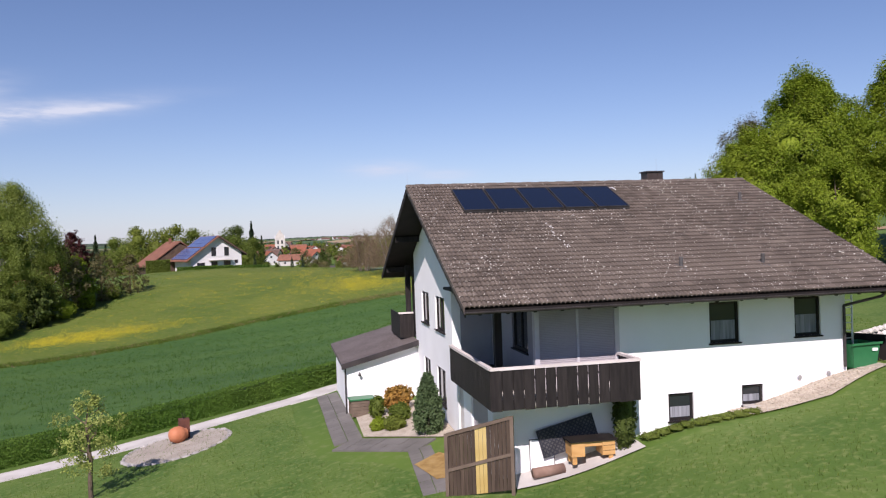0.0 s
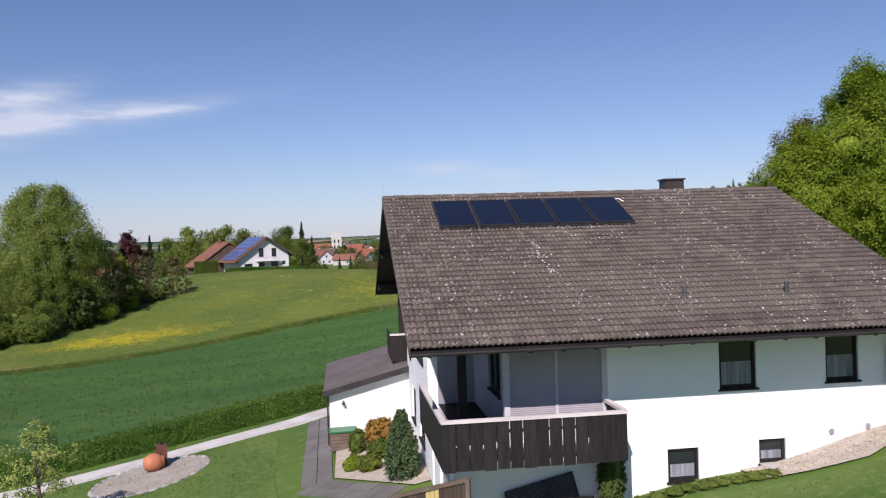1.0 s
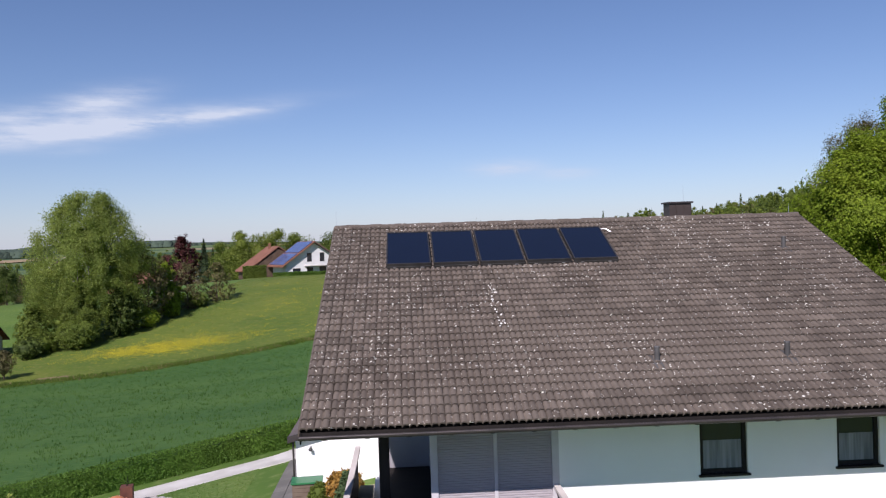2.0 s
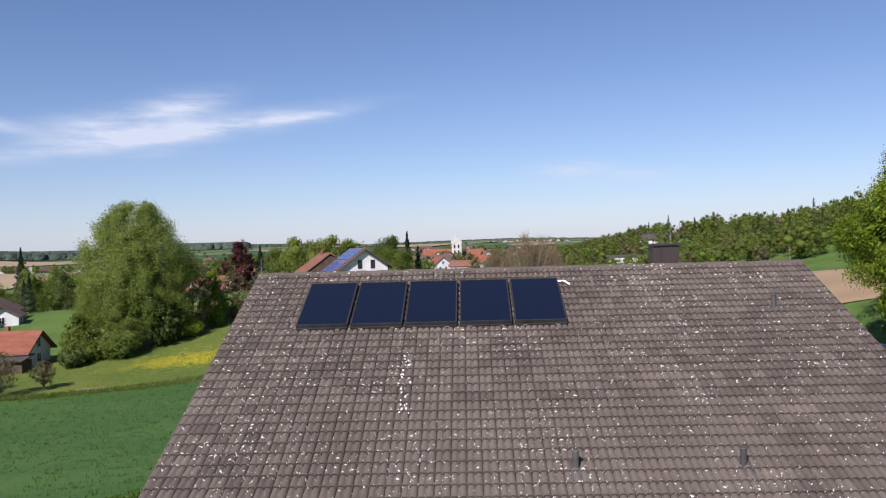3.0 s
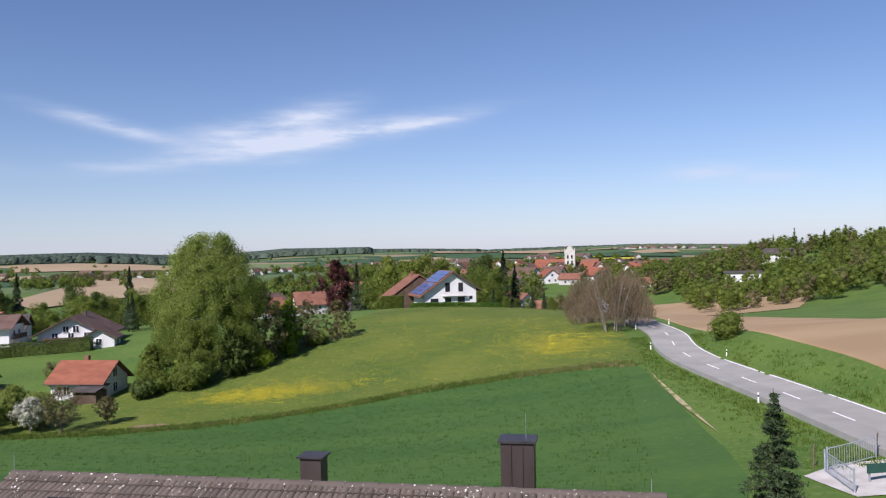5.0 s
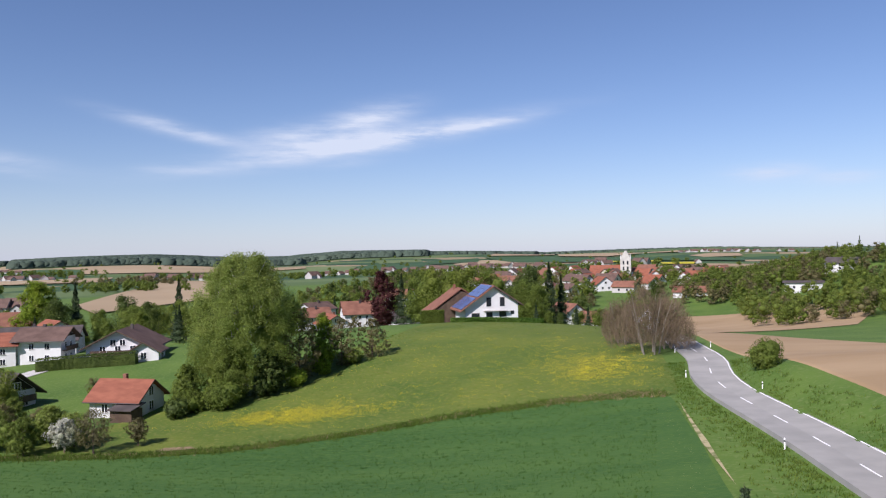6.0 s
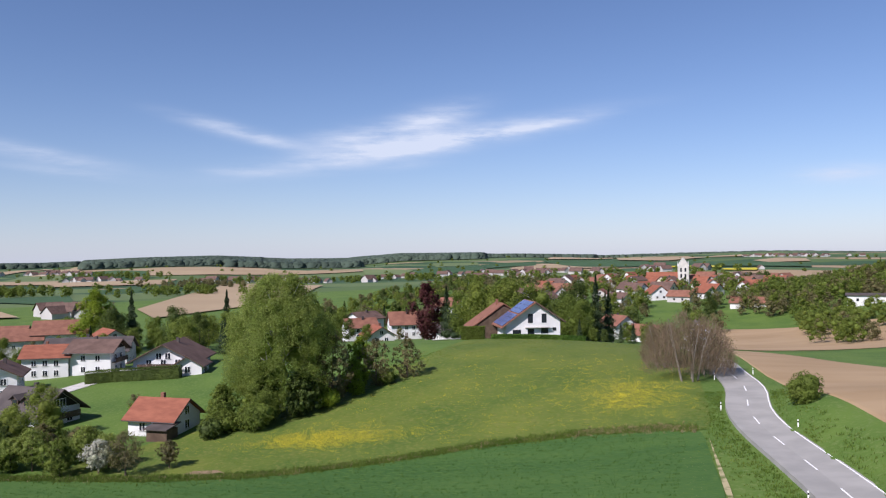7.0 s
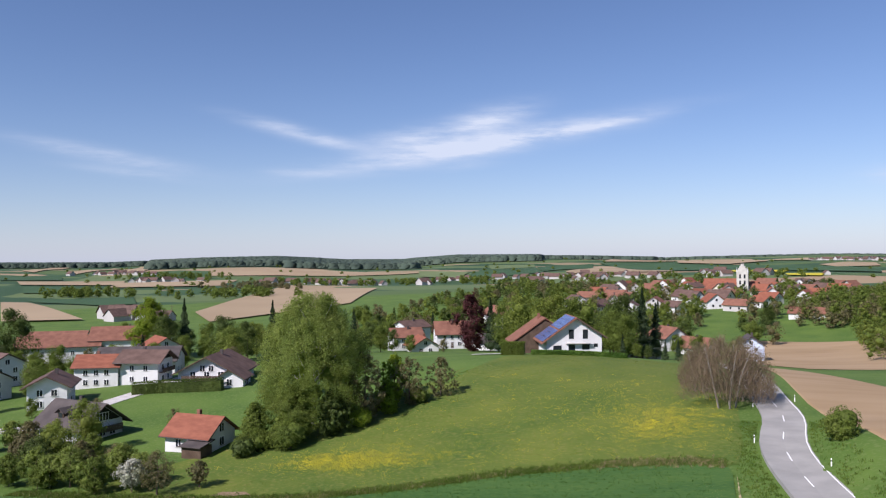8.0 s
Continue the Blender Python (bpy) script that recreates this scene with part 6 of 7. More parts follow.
# pale worn stripes in the corner of the grain
rs4 = np.random.RandomState(44)
tufts("worn_stripes", "pale worn stripes in the grain field", [(float(np.interp(y, [44, 66, 88], [23.0, 21.6, 19.4])) - o + rs4.normal() * 0.25 - abs(math.sin(y * 0.3)) * 0.4, y) for o, n in ((0.7, 260), (1.6, 150), (2.8, 60)) for y in 46 + 40 * rs4.uniform(0, 1, n) ** 0.8], 0.1, 0.05, leaf("straw-pale blades", (0.36, 0.34, 0.15), (0.46, 0.42, 0.22), 0.3), 8)
# stone wall, panel and ladder at the east corner
rnd = random.Random(8)
sw = thing("stone_wall", label="low grey dry-stone garden wall", category="wall")
for k in range(46):
    for r in range(3):
        x, y = 16.2 + k * 0.32 + (r % 2) * 0.16, -5.2 + k * 0.1
        bm = bmesh.new()
        blob(bm, (0, 0, 0), 0.2, k * 3 + r, 1, 0.2, (0.95, 0.8, 0.62))
        q = part("stone", bm, M_STONE, sw)
        q.matrix_world = pose(x, y, hz(x, y) + 0.08 + r * 0.2, 0, 0, rnd.uniform(-20, 20))
bp = thing("brown_panel", 15.6, -7.2, hz(15.6, -7.2), 30, "brown timber panel standing behind the container", "panel")
boxpart("panel", (-0.05, 0.05, -0.8, 0.8, 0, 1.0), M_SOFFIT, bp)
ld = thing("ladder", 14.4, -7.95, hz(14.6, -7.9), 0, "aluminium ladder leaning at the house corner", "ladder")
for x in (-0.18, 0.18):
    boxpart("stile", (x - 0.02, x + 0.02, -0.03, 0.03, 0, 2.6), M_STEEL, ld)
for k in range(9):
    boxpart("rung", (-0.158, 0.158, -0.02, 0.02, 0.25 + k * 0.27, 0.28 + k * 0.27), M_STEEL, ld)
# thin rods on the roof
for x, y, z, h in ((0.05, 0.0, RIDGE + 0.08, 0.45), (12.4, 2.2, 10.42, 0.6), (15.2, 0.0, RIDGE + 0.08, 0.3)):
    bm = bmesh.new()
    cyl(bm, (x, y, z - 0.02), (x, y, z + h), 0.006, 0.003, 6)
    tagged(part("lightning_rod", bm, M_GALV), "thin metal lightning rod on the roof", "rod")

# ---- village ----
M_RED = surf("orange red roof tiles", (0.2, 0.068, 0.038), (0.27, 0.098, 0.055), 0.5, 0.8, 0.3, stretch=(1, 1, 4))
M_BRICKRED = surf("dull red roof tiles", (0.17, 0.075, 0.048), (0.24, 0.11, 0.07), 0.5, 0.8, 0.3)
M_BROWNROOF = surf("brown roof tiles", (0.095, 0.058, 0.044), (0.14, 0.088, 0.068), 0.5, 0.8, 0.3)
M_DARKROOF = surf("dark brown roof tiles", (0.06, 0.05, 0.046), (0.09, 0.075, 0.068), 0.5, 0.8, 0.3)
M_PLASTER = surf("white house plaster", (0.6, 0.6, 0.58), (0.7, 0.7, 0.68), 0.3, 0.9)
M_CREAM = surf("cream house plaster", (0.62, 0.56, 0.42), (0.7, 0.64, 0.5), 0.3, 0.9)
M_BLUEWALL = surf("pale blue plaster", (0.5, 0.58, 0.74), (0.58, 0.66, 0.8), 0.3, 0.9)
M_FARWALL = surf("pale weathered plaster", (0.4, 0.39, 0.36), (0.5, 0.48, 0.45), 0.05, 0.9)
M_CHALET = surf("dark brown timber", (0.07, 0.045, 0.03), (0.11, 0.075, 0.05), 1.0, 0.8)
M_CHURCH = surf("cream white church plaster", (0.46, 0.44, 0.39), (0.56, 0.54, 0.48), 0.3, 0.9)
M_PV = glass_mat("blue photovoltaic glass", (0.09, 0.12, 0.25), 0.2)
M_DARKWIN = glass_mat("dark window", (0.02, 0.024, 0.03), 0.1)
ROOFS = {"red": M_RED, "brick": M_BRICKRED, "brown": M_BROWNROOF, "dark": M_DARKROOF}


HOMES = []


def house_window(h, axis, u0, u1, d, s, z0, z1, framed):
    """A window on the wall at depth d that faces s: a dark pane, with a white frame and sill where it is near."""
    def slab(name, a0, a1, b0, b1, c0, c1, mat, parent):
        lo, hi = sorted((d + s * b0, d + s * b1))
        return boxpart(name, (a0, a1, lo, hi, c0, c1) if axis == "y" else (lo, hi, a0, a1, c0, c1), mat, parent)
    win = slab("window", u0, u1, 0.003, 0.05, z0, z1, M_DARKWIN, h)
    if framed:
        f = 0.09
        bm = bmesh.new()
        for a0, a1, c0, c1 in ((u0 - f, u1 + f, z1, z1 + f), (u0 - f, u0, z0, z1), (u1, u1 + f, z0, z1), ((u0 + u1) / 2 - 0.04, (u0 + u1) / 2 + 0.04, z0, z1)):
            lo, hi = sorted((d + s * 0.004, d + s * 0.075))
            box(bm, *((a0, a1, lo, hi, c0, c1) if axis == "y" else (lo, hi, a0, a1, c0, c1)))
        part("frame", bm, M_RENDER, win, "white window frame")
        slab("sill", u0 - 0.12, u1 + 0.12, 0.004, 0.14, z0 - 0.08, z0 - 0.003, M_CONCRETE, win)


def front_door(h, w, l):
    door = boxpart("door", (w * 0.5 + 0.004, w * 0.5 + 0.07, -0.55, 0.55, 0.0, 2.1), M_CHALET, h, "brown wooden house door")
    boxpart("door_handle", (w * 0.5 + 0.073, w * 0.5 + 0.12, 0.36, 0.44, 1.0, 1.06), M_STEEL, door)


def village_house(x, y, rz, w, l, eave, pitch, roof="red", wall=None, label="", over=0.7, windows=2, floors=2, balcony=False, z=None, chimney=True, name="house", group="village houses", dark_gable=False):
    """A gabled house: gable on the front (-y) and back, w wide, l deep, the ridge along its own y."""
    wall = wall or M_PLASTER
    h = thing(name, x, y, hz(x, y) if z is None else z, rz, label, "house", group)
    HOMES.append((x, y))
    t = math.tan(radians(pitch))
    ridge = eave + w / 2 * t
    bm = bmesh.new()
    prism(bm, [(-w / 2, -2.0), (w / 2, -2.0), (w / 2, eave), (0, ridge), (-w / 2, eave)], "y", -l / 2, l / 2)
    part("wall", bm, wall, h)
    e = w / 2 + over
    for s in (-1, 1):
        bm = bmesh.new()
        prism(bm, [(0, ridge + 0.05), (s * e, ridge - e * t + 0.05), (s * e, ridge - e * t + 0.27), (0, ridge + 0.29)], "y", -l / 2 - over, l / 2 + over)
        part("roof", bm, ROOFS[roof], h)
    if chimney:
        boxpart("chimney", (0.5, 1.1, 0.5, 1.1, ridge - 1.0, ridge + 0.9), M_BRICKRED if roof == "red" else M_DARKROOF, h)
    if dark_gable:
        bm = bmesh.new()
        g = eave + 0.2
        hw = (ridge - g) / t - 0.15
        prism(bm, [(-hw, g), (hw, g), (0, ridge - 0.12)], "y", -l / 2 - 0.06, -l / 2 - 0.004)
        part("gable_boards", bm, M_DARKWOOD, h)
    if balcony:
        balc = boxpart("balcony", (-w * 0.42, w * 0.42, -l / 2 - 1.0, -l / 2 - 0.004, eave * 0.52 - 0.12, eave * 0.52), M_CHALET, h, "brown wooden balcony")
        for k in range(16):
            u = -w * 0.42 + w * 0.84 * k / 16
            boxpart("board", (u + 0.02, u + w * 0.84 / 16 - 0.02, -l / 2 - 1.0, -l / 2 - 0.96, eave * 0.52 + 0.003, eave * 0.52 + 0.86), M_CHALET, balc)
        boxpart("rail", (-w * 0.42, w * 0.42, -l / 2 - 1.03, -l / 2 - 0.93, eave * 0.52 + 0.863, eave * 0.52 + 0.95), M_CHALET, balc)
    fl = (eave - 0.6) / floors
    for k in range(floors + (1 if ridge - eave > 2.4 else 0)):
        zc = 0.9 + fl * k
        n = windows if k < floors else max(1, windows - 1)
        span = w * 0.72 if k < floors else w * 0.3
        for i in range(n):
            xc = -span / 2 + span * (i + 0.5) / n
            house_window(h, "y", xc - 0.55, xc + 0.55, -l / 2, -1, zc, zc + 1.25, y < 310)
        if k < floors:
            for s in (-1, 1):
                for i in range(max(2, windows)):
                    yc = -l * 0.36 + l * 0.72 * (i + 0.5) / max(2, windows)
                    house_window(h, "x", yc - 0.5, yc + 0.5, s * w / 2, s, zc, zc + 1.2, y < 310)
    if y < 310:
        front_door(h, w, l)
        for s in (-1, 1):
            for at in (-l / 2 - over - 0.003, l / 2 + over + 0.003):
                bm = bmesh.new()
                prism(bm, [(s * 0.02, ridge + 0.02), (s * e, ridge - e * t + 0.02), (s * e, ridge - e * t + 0.25), (s * 0.02, ridge + 0.27)], "y", min(at, at + math.copysign(0.05, at)), max(at, at + math.copysign(0.05, at)))
                part("barge_board", bm, M_CHALET, h)
            bm = bmesh.new()
            cyl(bm, (s * (e + 0.07), -l / 2 - over, ridge - e * t + 0.1), (s * (e + 0.07), l / 2 + over, ridge - e * t + 0.1), 0.07, 0.07, 8)
            part("gutter", bm, M_METAL, h)
    return h


# the house on the hill with photovoltaic panels
hill = thing("hill_house", -23.0, 181.0, hz(-22, 177) - 0.2, 26, "white gabled house with blue photovoltaic panels on a red roof", "house")
bm = bmesh.new()
prism(bm, [(-7.2, -2), (6.2, -2), (6.2, 5.0), (0, 9.0), (-7.2, 3.9)], "y", -5.5, 6.0)
part("wall", bm, M_PLASTER, hill)
bm = bmesh.new()
prism(bm, [(0, 9.05), (-8.6, 3.0), (-8.6, 3.3), (0, 9.4)], "y", -6.6, 6.6)
part("roof", bm, M_BRICKRED, hill)
bm = bmesh.new()
prism(bm, [(0, 9.05), (7.4, 4.2), (7.4, 4.5), (0, 9.4)], "y", -6.6, 6.6)
part("roof", bm, M_BROWNROOF, hill)
sl = math.degrees(math.atan2(6.1, 8.6))
for i in range(4):
    for j in range(6):
        bm = bmesh.new()
        u = -10.1 + j * 1.58 + (0.35 if j > 2 else 0.0)
        box(bm, u, u + 1.5, -5.9 + i * 2.9, -5.9 + i * 2.9 + 2.8, 0.1, 0.16)
        q = part("solar_panel", bm, M_PV, hill)
        q.matrix_basis = Matrix.Translation((0, 0, 9.4)) @ pose(0, 0, 0, 0, -sl, 0)
hb = boxpart("balcony", (-2.6, 3.4, -6.5, -5.503, 3.1, 3.25), M_RAIL, hill, "white wooden balcony")
for i in range(21):
    boxpart("baluster", (-2.58 + i * 0.295, -2.46 + i * 0.295, -6.48, -6.44, 3.253, 4.05), M_PLASTER, hb)
boxpart("handrail", (-2.6, 3.4, -6.52, -6.4, 4.053, 4.13), M_PLASTER, hb)
for a, b, c, d in ((-1.8, -0.6, 4.2, 6.4), (1.6, 2.8, 4.2, 6.4), (-1.9, -0.3, 0.8, 2.8), (1.4, 3.2, 1.6, 2.9), (4.3, 5.2, 2.2, 3.0), (-5.6, -3.6, 0.6, 2.6)):
    w = boxpart("window", (a, b, -5.56, -5.503, c, d), M_DARKWIN, hill)
    boxpart("frame", (a - 0.08, b + 0.08, -5.52, -5.504, d, d + 0.1), M_RAIL, w)
wing = thing("hill_house_wing", -23.0, 181.0, hz(-22, 177) - 0.2, 26, "red-roofed wing behind the hill house", "house")
bm = bmesh.new()
prism(bm, [(-13.5, -2), (-2.5, -2), (-2.5, 6.6), (-5.5, 7.6), (-13.5, 2.0)], "y", 7.0, 17.0)
part("wall", bm, M_CHALET, wing)
bm = bmesh.new()
prism(bm, [(-5.3, 8.1), (-14.3, 1.8), (-14.3, 2.1), (-5.3, 8.4)], "y", 6.7, 17.6)
part("roof", bm, M_BRICKRED, wing)
bm = bmesh.new()
prism(bm, [(-5.3, 8.1), (-1.5, 5.6), (-1.5, 5.9), (-5.3, 8.4)], "y", 6.7, 17.6)
part("roof", bm, M_BRICKRED, wing)
boxpart("chimney", (-6.4, -5.8, 12, 12.6, 7.5, 9.2), M_BRICKRED, wing)
hedge("hill_hedge", [(-37, 168.5), (-31.5, 169.5)], 1.1, 3.0, 6000, 0.3, 61, "clipped green hedge block beside the drive", M_LEAF_MID)
hedge("hill_hedge", [(-30, 170.0), (-24, 171.0), (-15.5, 173.0), (-8, 173.5)], 0.8, 1.1, 6000, 0.3, 63, "clipped dark hedge round the hill house", M_HEDGE)
patch("drive", [(-46, 172), (-45, 169), (-37.5, 170.5), (-38, 174)], M_CONCRETE, 0.2, 2.0, "pale concrete drive beside the hill house", "drive")

# houses down to the west
village_house(-62.2, 91.8, 93, 7.2, 8.2, 2.8, 34, "red", label="small white house with an orange-red roof", windows=1, floors=1, z=-5.9)
shed = thing("shed", -59.0, 87.2, hz(-59.0, 87.2) - 0.2, 3, "dark timber garden shed with low roof", "shed")
boxpart("wall", (-1.8, 1.8, -1.4, 1.4, -0.5, 1.9), M_CHALET, shed)
bm = bmesh.new()
prism(bm, [(-1.9, 1.9), (1.9, 2.5), (1.9, 2.64), (-1.9, 2.04)], "x", -2.1, 2.1)
part("roof", bm, M_DARKROOF, shed)
chalet = village_house(-88.8, 91.8, 86, 8.4, 11.0, 3.2, 36, "dark", label="chalet with dark timber gable and dark brown roof", windows=3, floors=1, balcony=True, dark_gable=True, z=-6.4, over=1.2)
for y in (-1.9, 0.9):
    bm = bmesh.new()
    prism(bm, [(y - 0.8, 3.4), (y + 0.8, 3.4), (y + 0.8, 5.0), (y, 5.6), (y - 0.8, 5.0)], "x", -3.4, -1.2)
    dormer = part("dormer", bm, M_CHALET, chalet, "brown boarded dormer")
    boxpart("pane", (-3.46, -3.403, y - 0.5, y + 0.5, 4.05, 4.9), M_DARKWIN, dormer)
    for k in (-1, 1):
        bm = bmesh.new()
        prism(bm, [(y, 5.62), (y + k * 1.15, 4.78), (y + k * 1.15, 4.9), (y, 5.76)], "x", -3.8, -1.1)
        part("dormer_roof", bm, M_DARKROOF, dormer)
village_house(-127.0, 132.0, 120, 8.0, 10.0, 5.2, 30, "red", label="white house with an orange-red roof", windows=3, z=-5.6, balcony=True)
village_house(-117.5, 137.0, 108, 8.0, 9.5, 5.8, 27, "brown", label="white house with a brown roof and dark boarding", windows=2, balcony=True, dark_gable=True, z=-5.0, over=1.2)
village_house(-117.6, 110.0, 40, 7.6, 10.5, 5.2, 27, "brown", label="white house with a brown roof and wide eaves", windows=2, z=-6.2, over=1.1)
village_house(-96.0, 137.0, 22, 13.0, 15.0, 3.4, 27, "brown", label="white wide-eaved house with a brown roof and balcony", windows=3, floors=2, z=-3.7, over=1.2, balcony=True)
village_house(-87.0, 131.5, 22, 6.0, 6.0, 2.4, 30, "brown", label="low white annex with a brown roof", windows=1, floors=1, z=-3.4, chimney=False)
village_house(-132.0, 150.0, 120, 12, 20, 4.2, 26, "dark", label="long house with a dark brown roof", windows=2, floors=1, z=-5.4)
village_house(-190.0, 205.0, 128, 15, 26, 4.2, 28, "brick", label="long farm building with a dull red roof", windows=2, floors=1, z=-7.0)
village_house(-206.0, 188.0, 132, 14, 26, 3.6, 24, "brick", label="long farm barn with a pale red roof", windows=2, floors=1, z=-8.0, chimney=False)
village_house(-228.0, 205.0, 125, 12, 22, 3.4, 24, "brick", label="farm barn with a pale red roof", windows=2, floors=1, z=-8.0, chimney=False)
village_house(-157.0, 184.0, 60, 9, 11, 3.4, 30, "red", label="small white house with an orange roof", windows=1, floors=1, z=-5.6, chimney=False)
village_house(-165.0, 132.0, 80, 11, 14, 5.0, 28, "brown", label="white house with a brown roof beside trees", windows=2, z=-7.0)
village_house(-145.0, 112.0, 85, 10, 13, 5.0, 28, "brown", label="white house with a brown roof among trees", windows=2, z=-7.0)
hedge("garden_hedge", [(-106, 121), (-101, 123.6), (-86, 126.5)], 1.0, 2.6, 6000, 0.24, 62, "tall clipped dark hedge beside the lane", M_LEAF_DARK)
strip("lane", [(-140, 72), (-112, 84), (-101, 94), (-105, 112), (-106, 127), (-112, 150), (-125, 185)], 2.2, M_CONCRETE, 0.1, "pale village lane", "lane", 3.0)

# middle of the village
village_house(-83.0, 222.0, 38, 8.5, 10, 2.9, 31, "red", label="white house with a bright orange roof", windows=2, floors=1, z=-6.0, over=1.0)
village_house(-97.0, 238.0, -48, 8.5, 10.5, 4.6, 32, "brick", label="white gabled house with a red roof", windows=2, z=-6.8)
village_house(-109.5, 268.0, -20, 10, 12, 5.6, 25, "brown", label="white gabled house with a brown roof", windows=2, z=-7.4)
village_house(-88.0, 257.0, -58, 9.5, 11, 5.2, 40, "brick", label="white house with a steep red roof", windows=3, z=-7.6)
village_house(-65.5, 244.0, 70, 10, 15, 3.0, 26, "dark", label="low house with a dark roof", windows=2, floors=1, z=-6.8)
village_house(-97.0, 339.0, 65, 10, 13, 4.6, 34, "brick", label="house with a dull red roof", windows=2, z=-5.6)
village_house(14.5, 268.0, 8, 8.0, 10, 5.0, 34, "dark", wall=M_BLUEWALL, label="pale blue gabled house with a dark roof", windows=2, z=-9.0)
village_house(-3.5, 286.0, 62, 9, 12, 4.0, 36, "brick", label="house with a red roof behind the trees", windows=2, z=-11.5)
village_house(-16.0, 300.0, 40, 10, 13, 4.0, 36, "brick", label="house with a dull red roof behind the trees", windows=2, z=-9.5)
village_house(105.0, 400.0, 60, 10, 14, 4.0, 26, "dark", label="white house with a dark roof in the sloping woods", windows=3, z=hz(105, 400) - 1.0)
village_house(83.0, 375.0, 80, 8, 16, 3.4, 10, "dark", label="long low white building among the trees", windows=3, floors=1, chimney=False)
village_house(-15.6, 241.0, 20, 9, 11, 3.6, 36, "brick", wall=M_CREAM, label="cream house with a red roof", windows=2, z=-6.4)
barn = village_house(36.0, 415.0, 80, 12, 17, 4.0, 24, "brick", label="barn with solar panels on a red roof", windows=2, floors=1, z=-7.0, chimney=False)
boxpart("solar_panel", (0.6, 6.2, -7.0, 7.0, 0, 0.06), M_PV, barn).matrix_basis = Matrix.Translation((0, 0, 4.0 + 6 * math.tan(radians(24)) + 0.33)) @ pose(0, 0, 0, 0, 24, 0)

# church
church = thing("church", -4.7, 628.0, -6.0, 0, "white church with a tall stepped-gable tower and red nave roof", "church")
bm = bmesh.new()
box(bm, -3.6, 3.6, -3.6, 3.6, -3, 16.5)
part("tower", bm, M_CHURCH, church)
bm = bmesh.new()
for k in range(4):
    box(bm, -3.6 + 0.9 * k, 3.6 - 0.9 * k, -3.6, 3.6, 16.5 + 1.4 * k, 17.9 + 1.4 * k)
part("tower_gable", bm, M_CHURCH, church)
for x in (-3.4, 3.4):
    bm = bmesh.new()
    cyl(bm, (x, -3.4, 16.5), (x, -3.4, 20.0), 0.4, 0.05, 6)
    part("pinnacle", bm, M_PLASTER, church)
for z in (4.0, 8.5, 12.5):
    for x in (-1.4, 1.4):
        boxpart("tower_window", (x - 0.55, x + 0.55, -3.66, -3.603, z, z + 2.6), M_DARKWIN, church)
bm = bmesh.new()
prism(bm, [(-5.5, -1), (5.5, -1), (5.5, 6.5), (0, 12.0), (-5.5, 6.5)], "x", -24, -3.603)
part("nave", bm, M_PLASTER, church)
for s in (-1, 1):
    bm = bmesh.new()
    prism(bm, [(0, 12.05), (s * 6.2, 5.85), (s * 6.2, 6.15), (0, 12.35)], "x", -24.6, -3.604)
    part("nave_roof", bm, M_RED, church)
for k in range(4):
    boxpart("nave_window", (-21 + k * 4.6, -19.4 + k * 4.6, -5.56, -5.503, 2, 5.4), M_DARKWIN, church)

church.scale = (1.14, 1.14, 1.14)

# many more houses, trees and woods further off
rnd = random.Random(21)
kinds = ["brick", "red", "brown", "brick", "brown", "red"]
spots = []
while len(spots) < 64:
    x, y = rnd.uniform(-95, 70), rnd.uniform(430, 720)
    if abs(x + 14) < 28 and abs(y - 620) < 16 or x < -60 and y > 640 or any((x - a) ** 2 + (y - b) ** 2 < 17**2 for a, b in spots) or (x > 20 and y < 480):
        continue
    spots.append((x, y))
for i, (x, y) in enumerate(spots):
    k = kinds[i % 6]
    village_house(x, y, rnd.uniform(-40, 90), rnd.uniform(8.5, 11), rnd.uniform(10, 15), rnd.uniform(2.8, 4.4), rnd.uniform(30, 42), k, M_CREAM if i % 9 == 4 else M_FARWALL if i % 3 == 0 else None, f"white village house with a {dict(red='orange-red', brick='dull red', brown='brown', dark='dark')[k]} roof", windows=2, floors=1, chimney=i % 2 == 0)


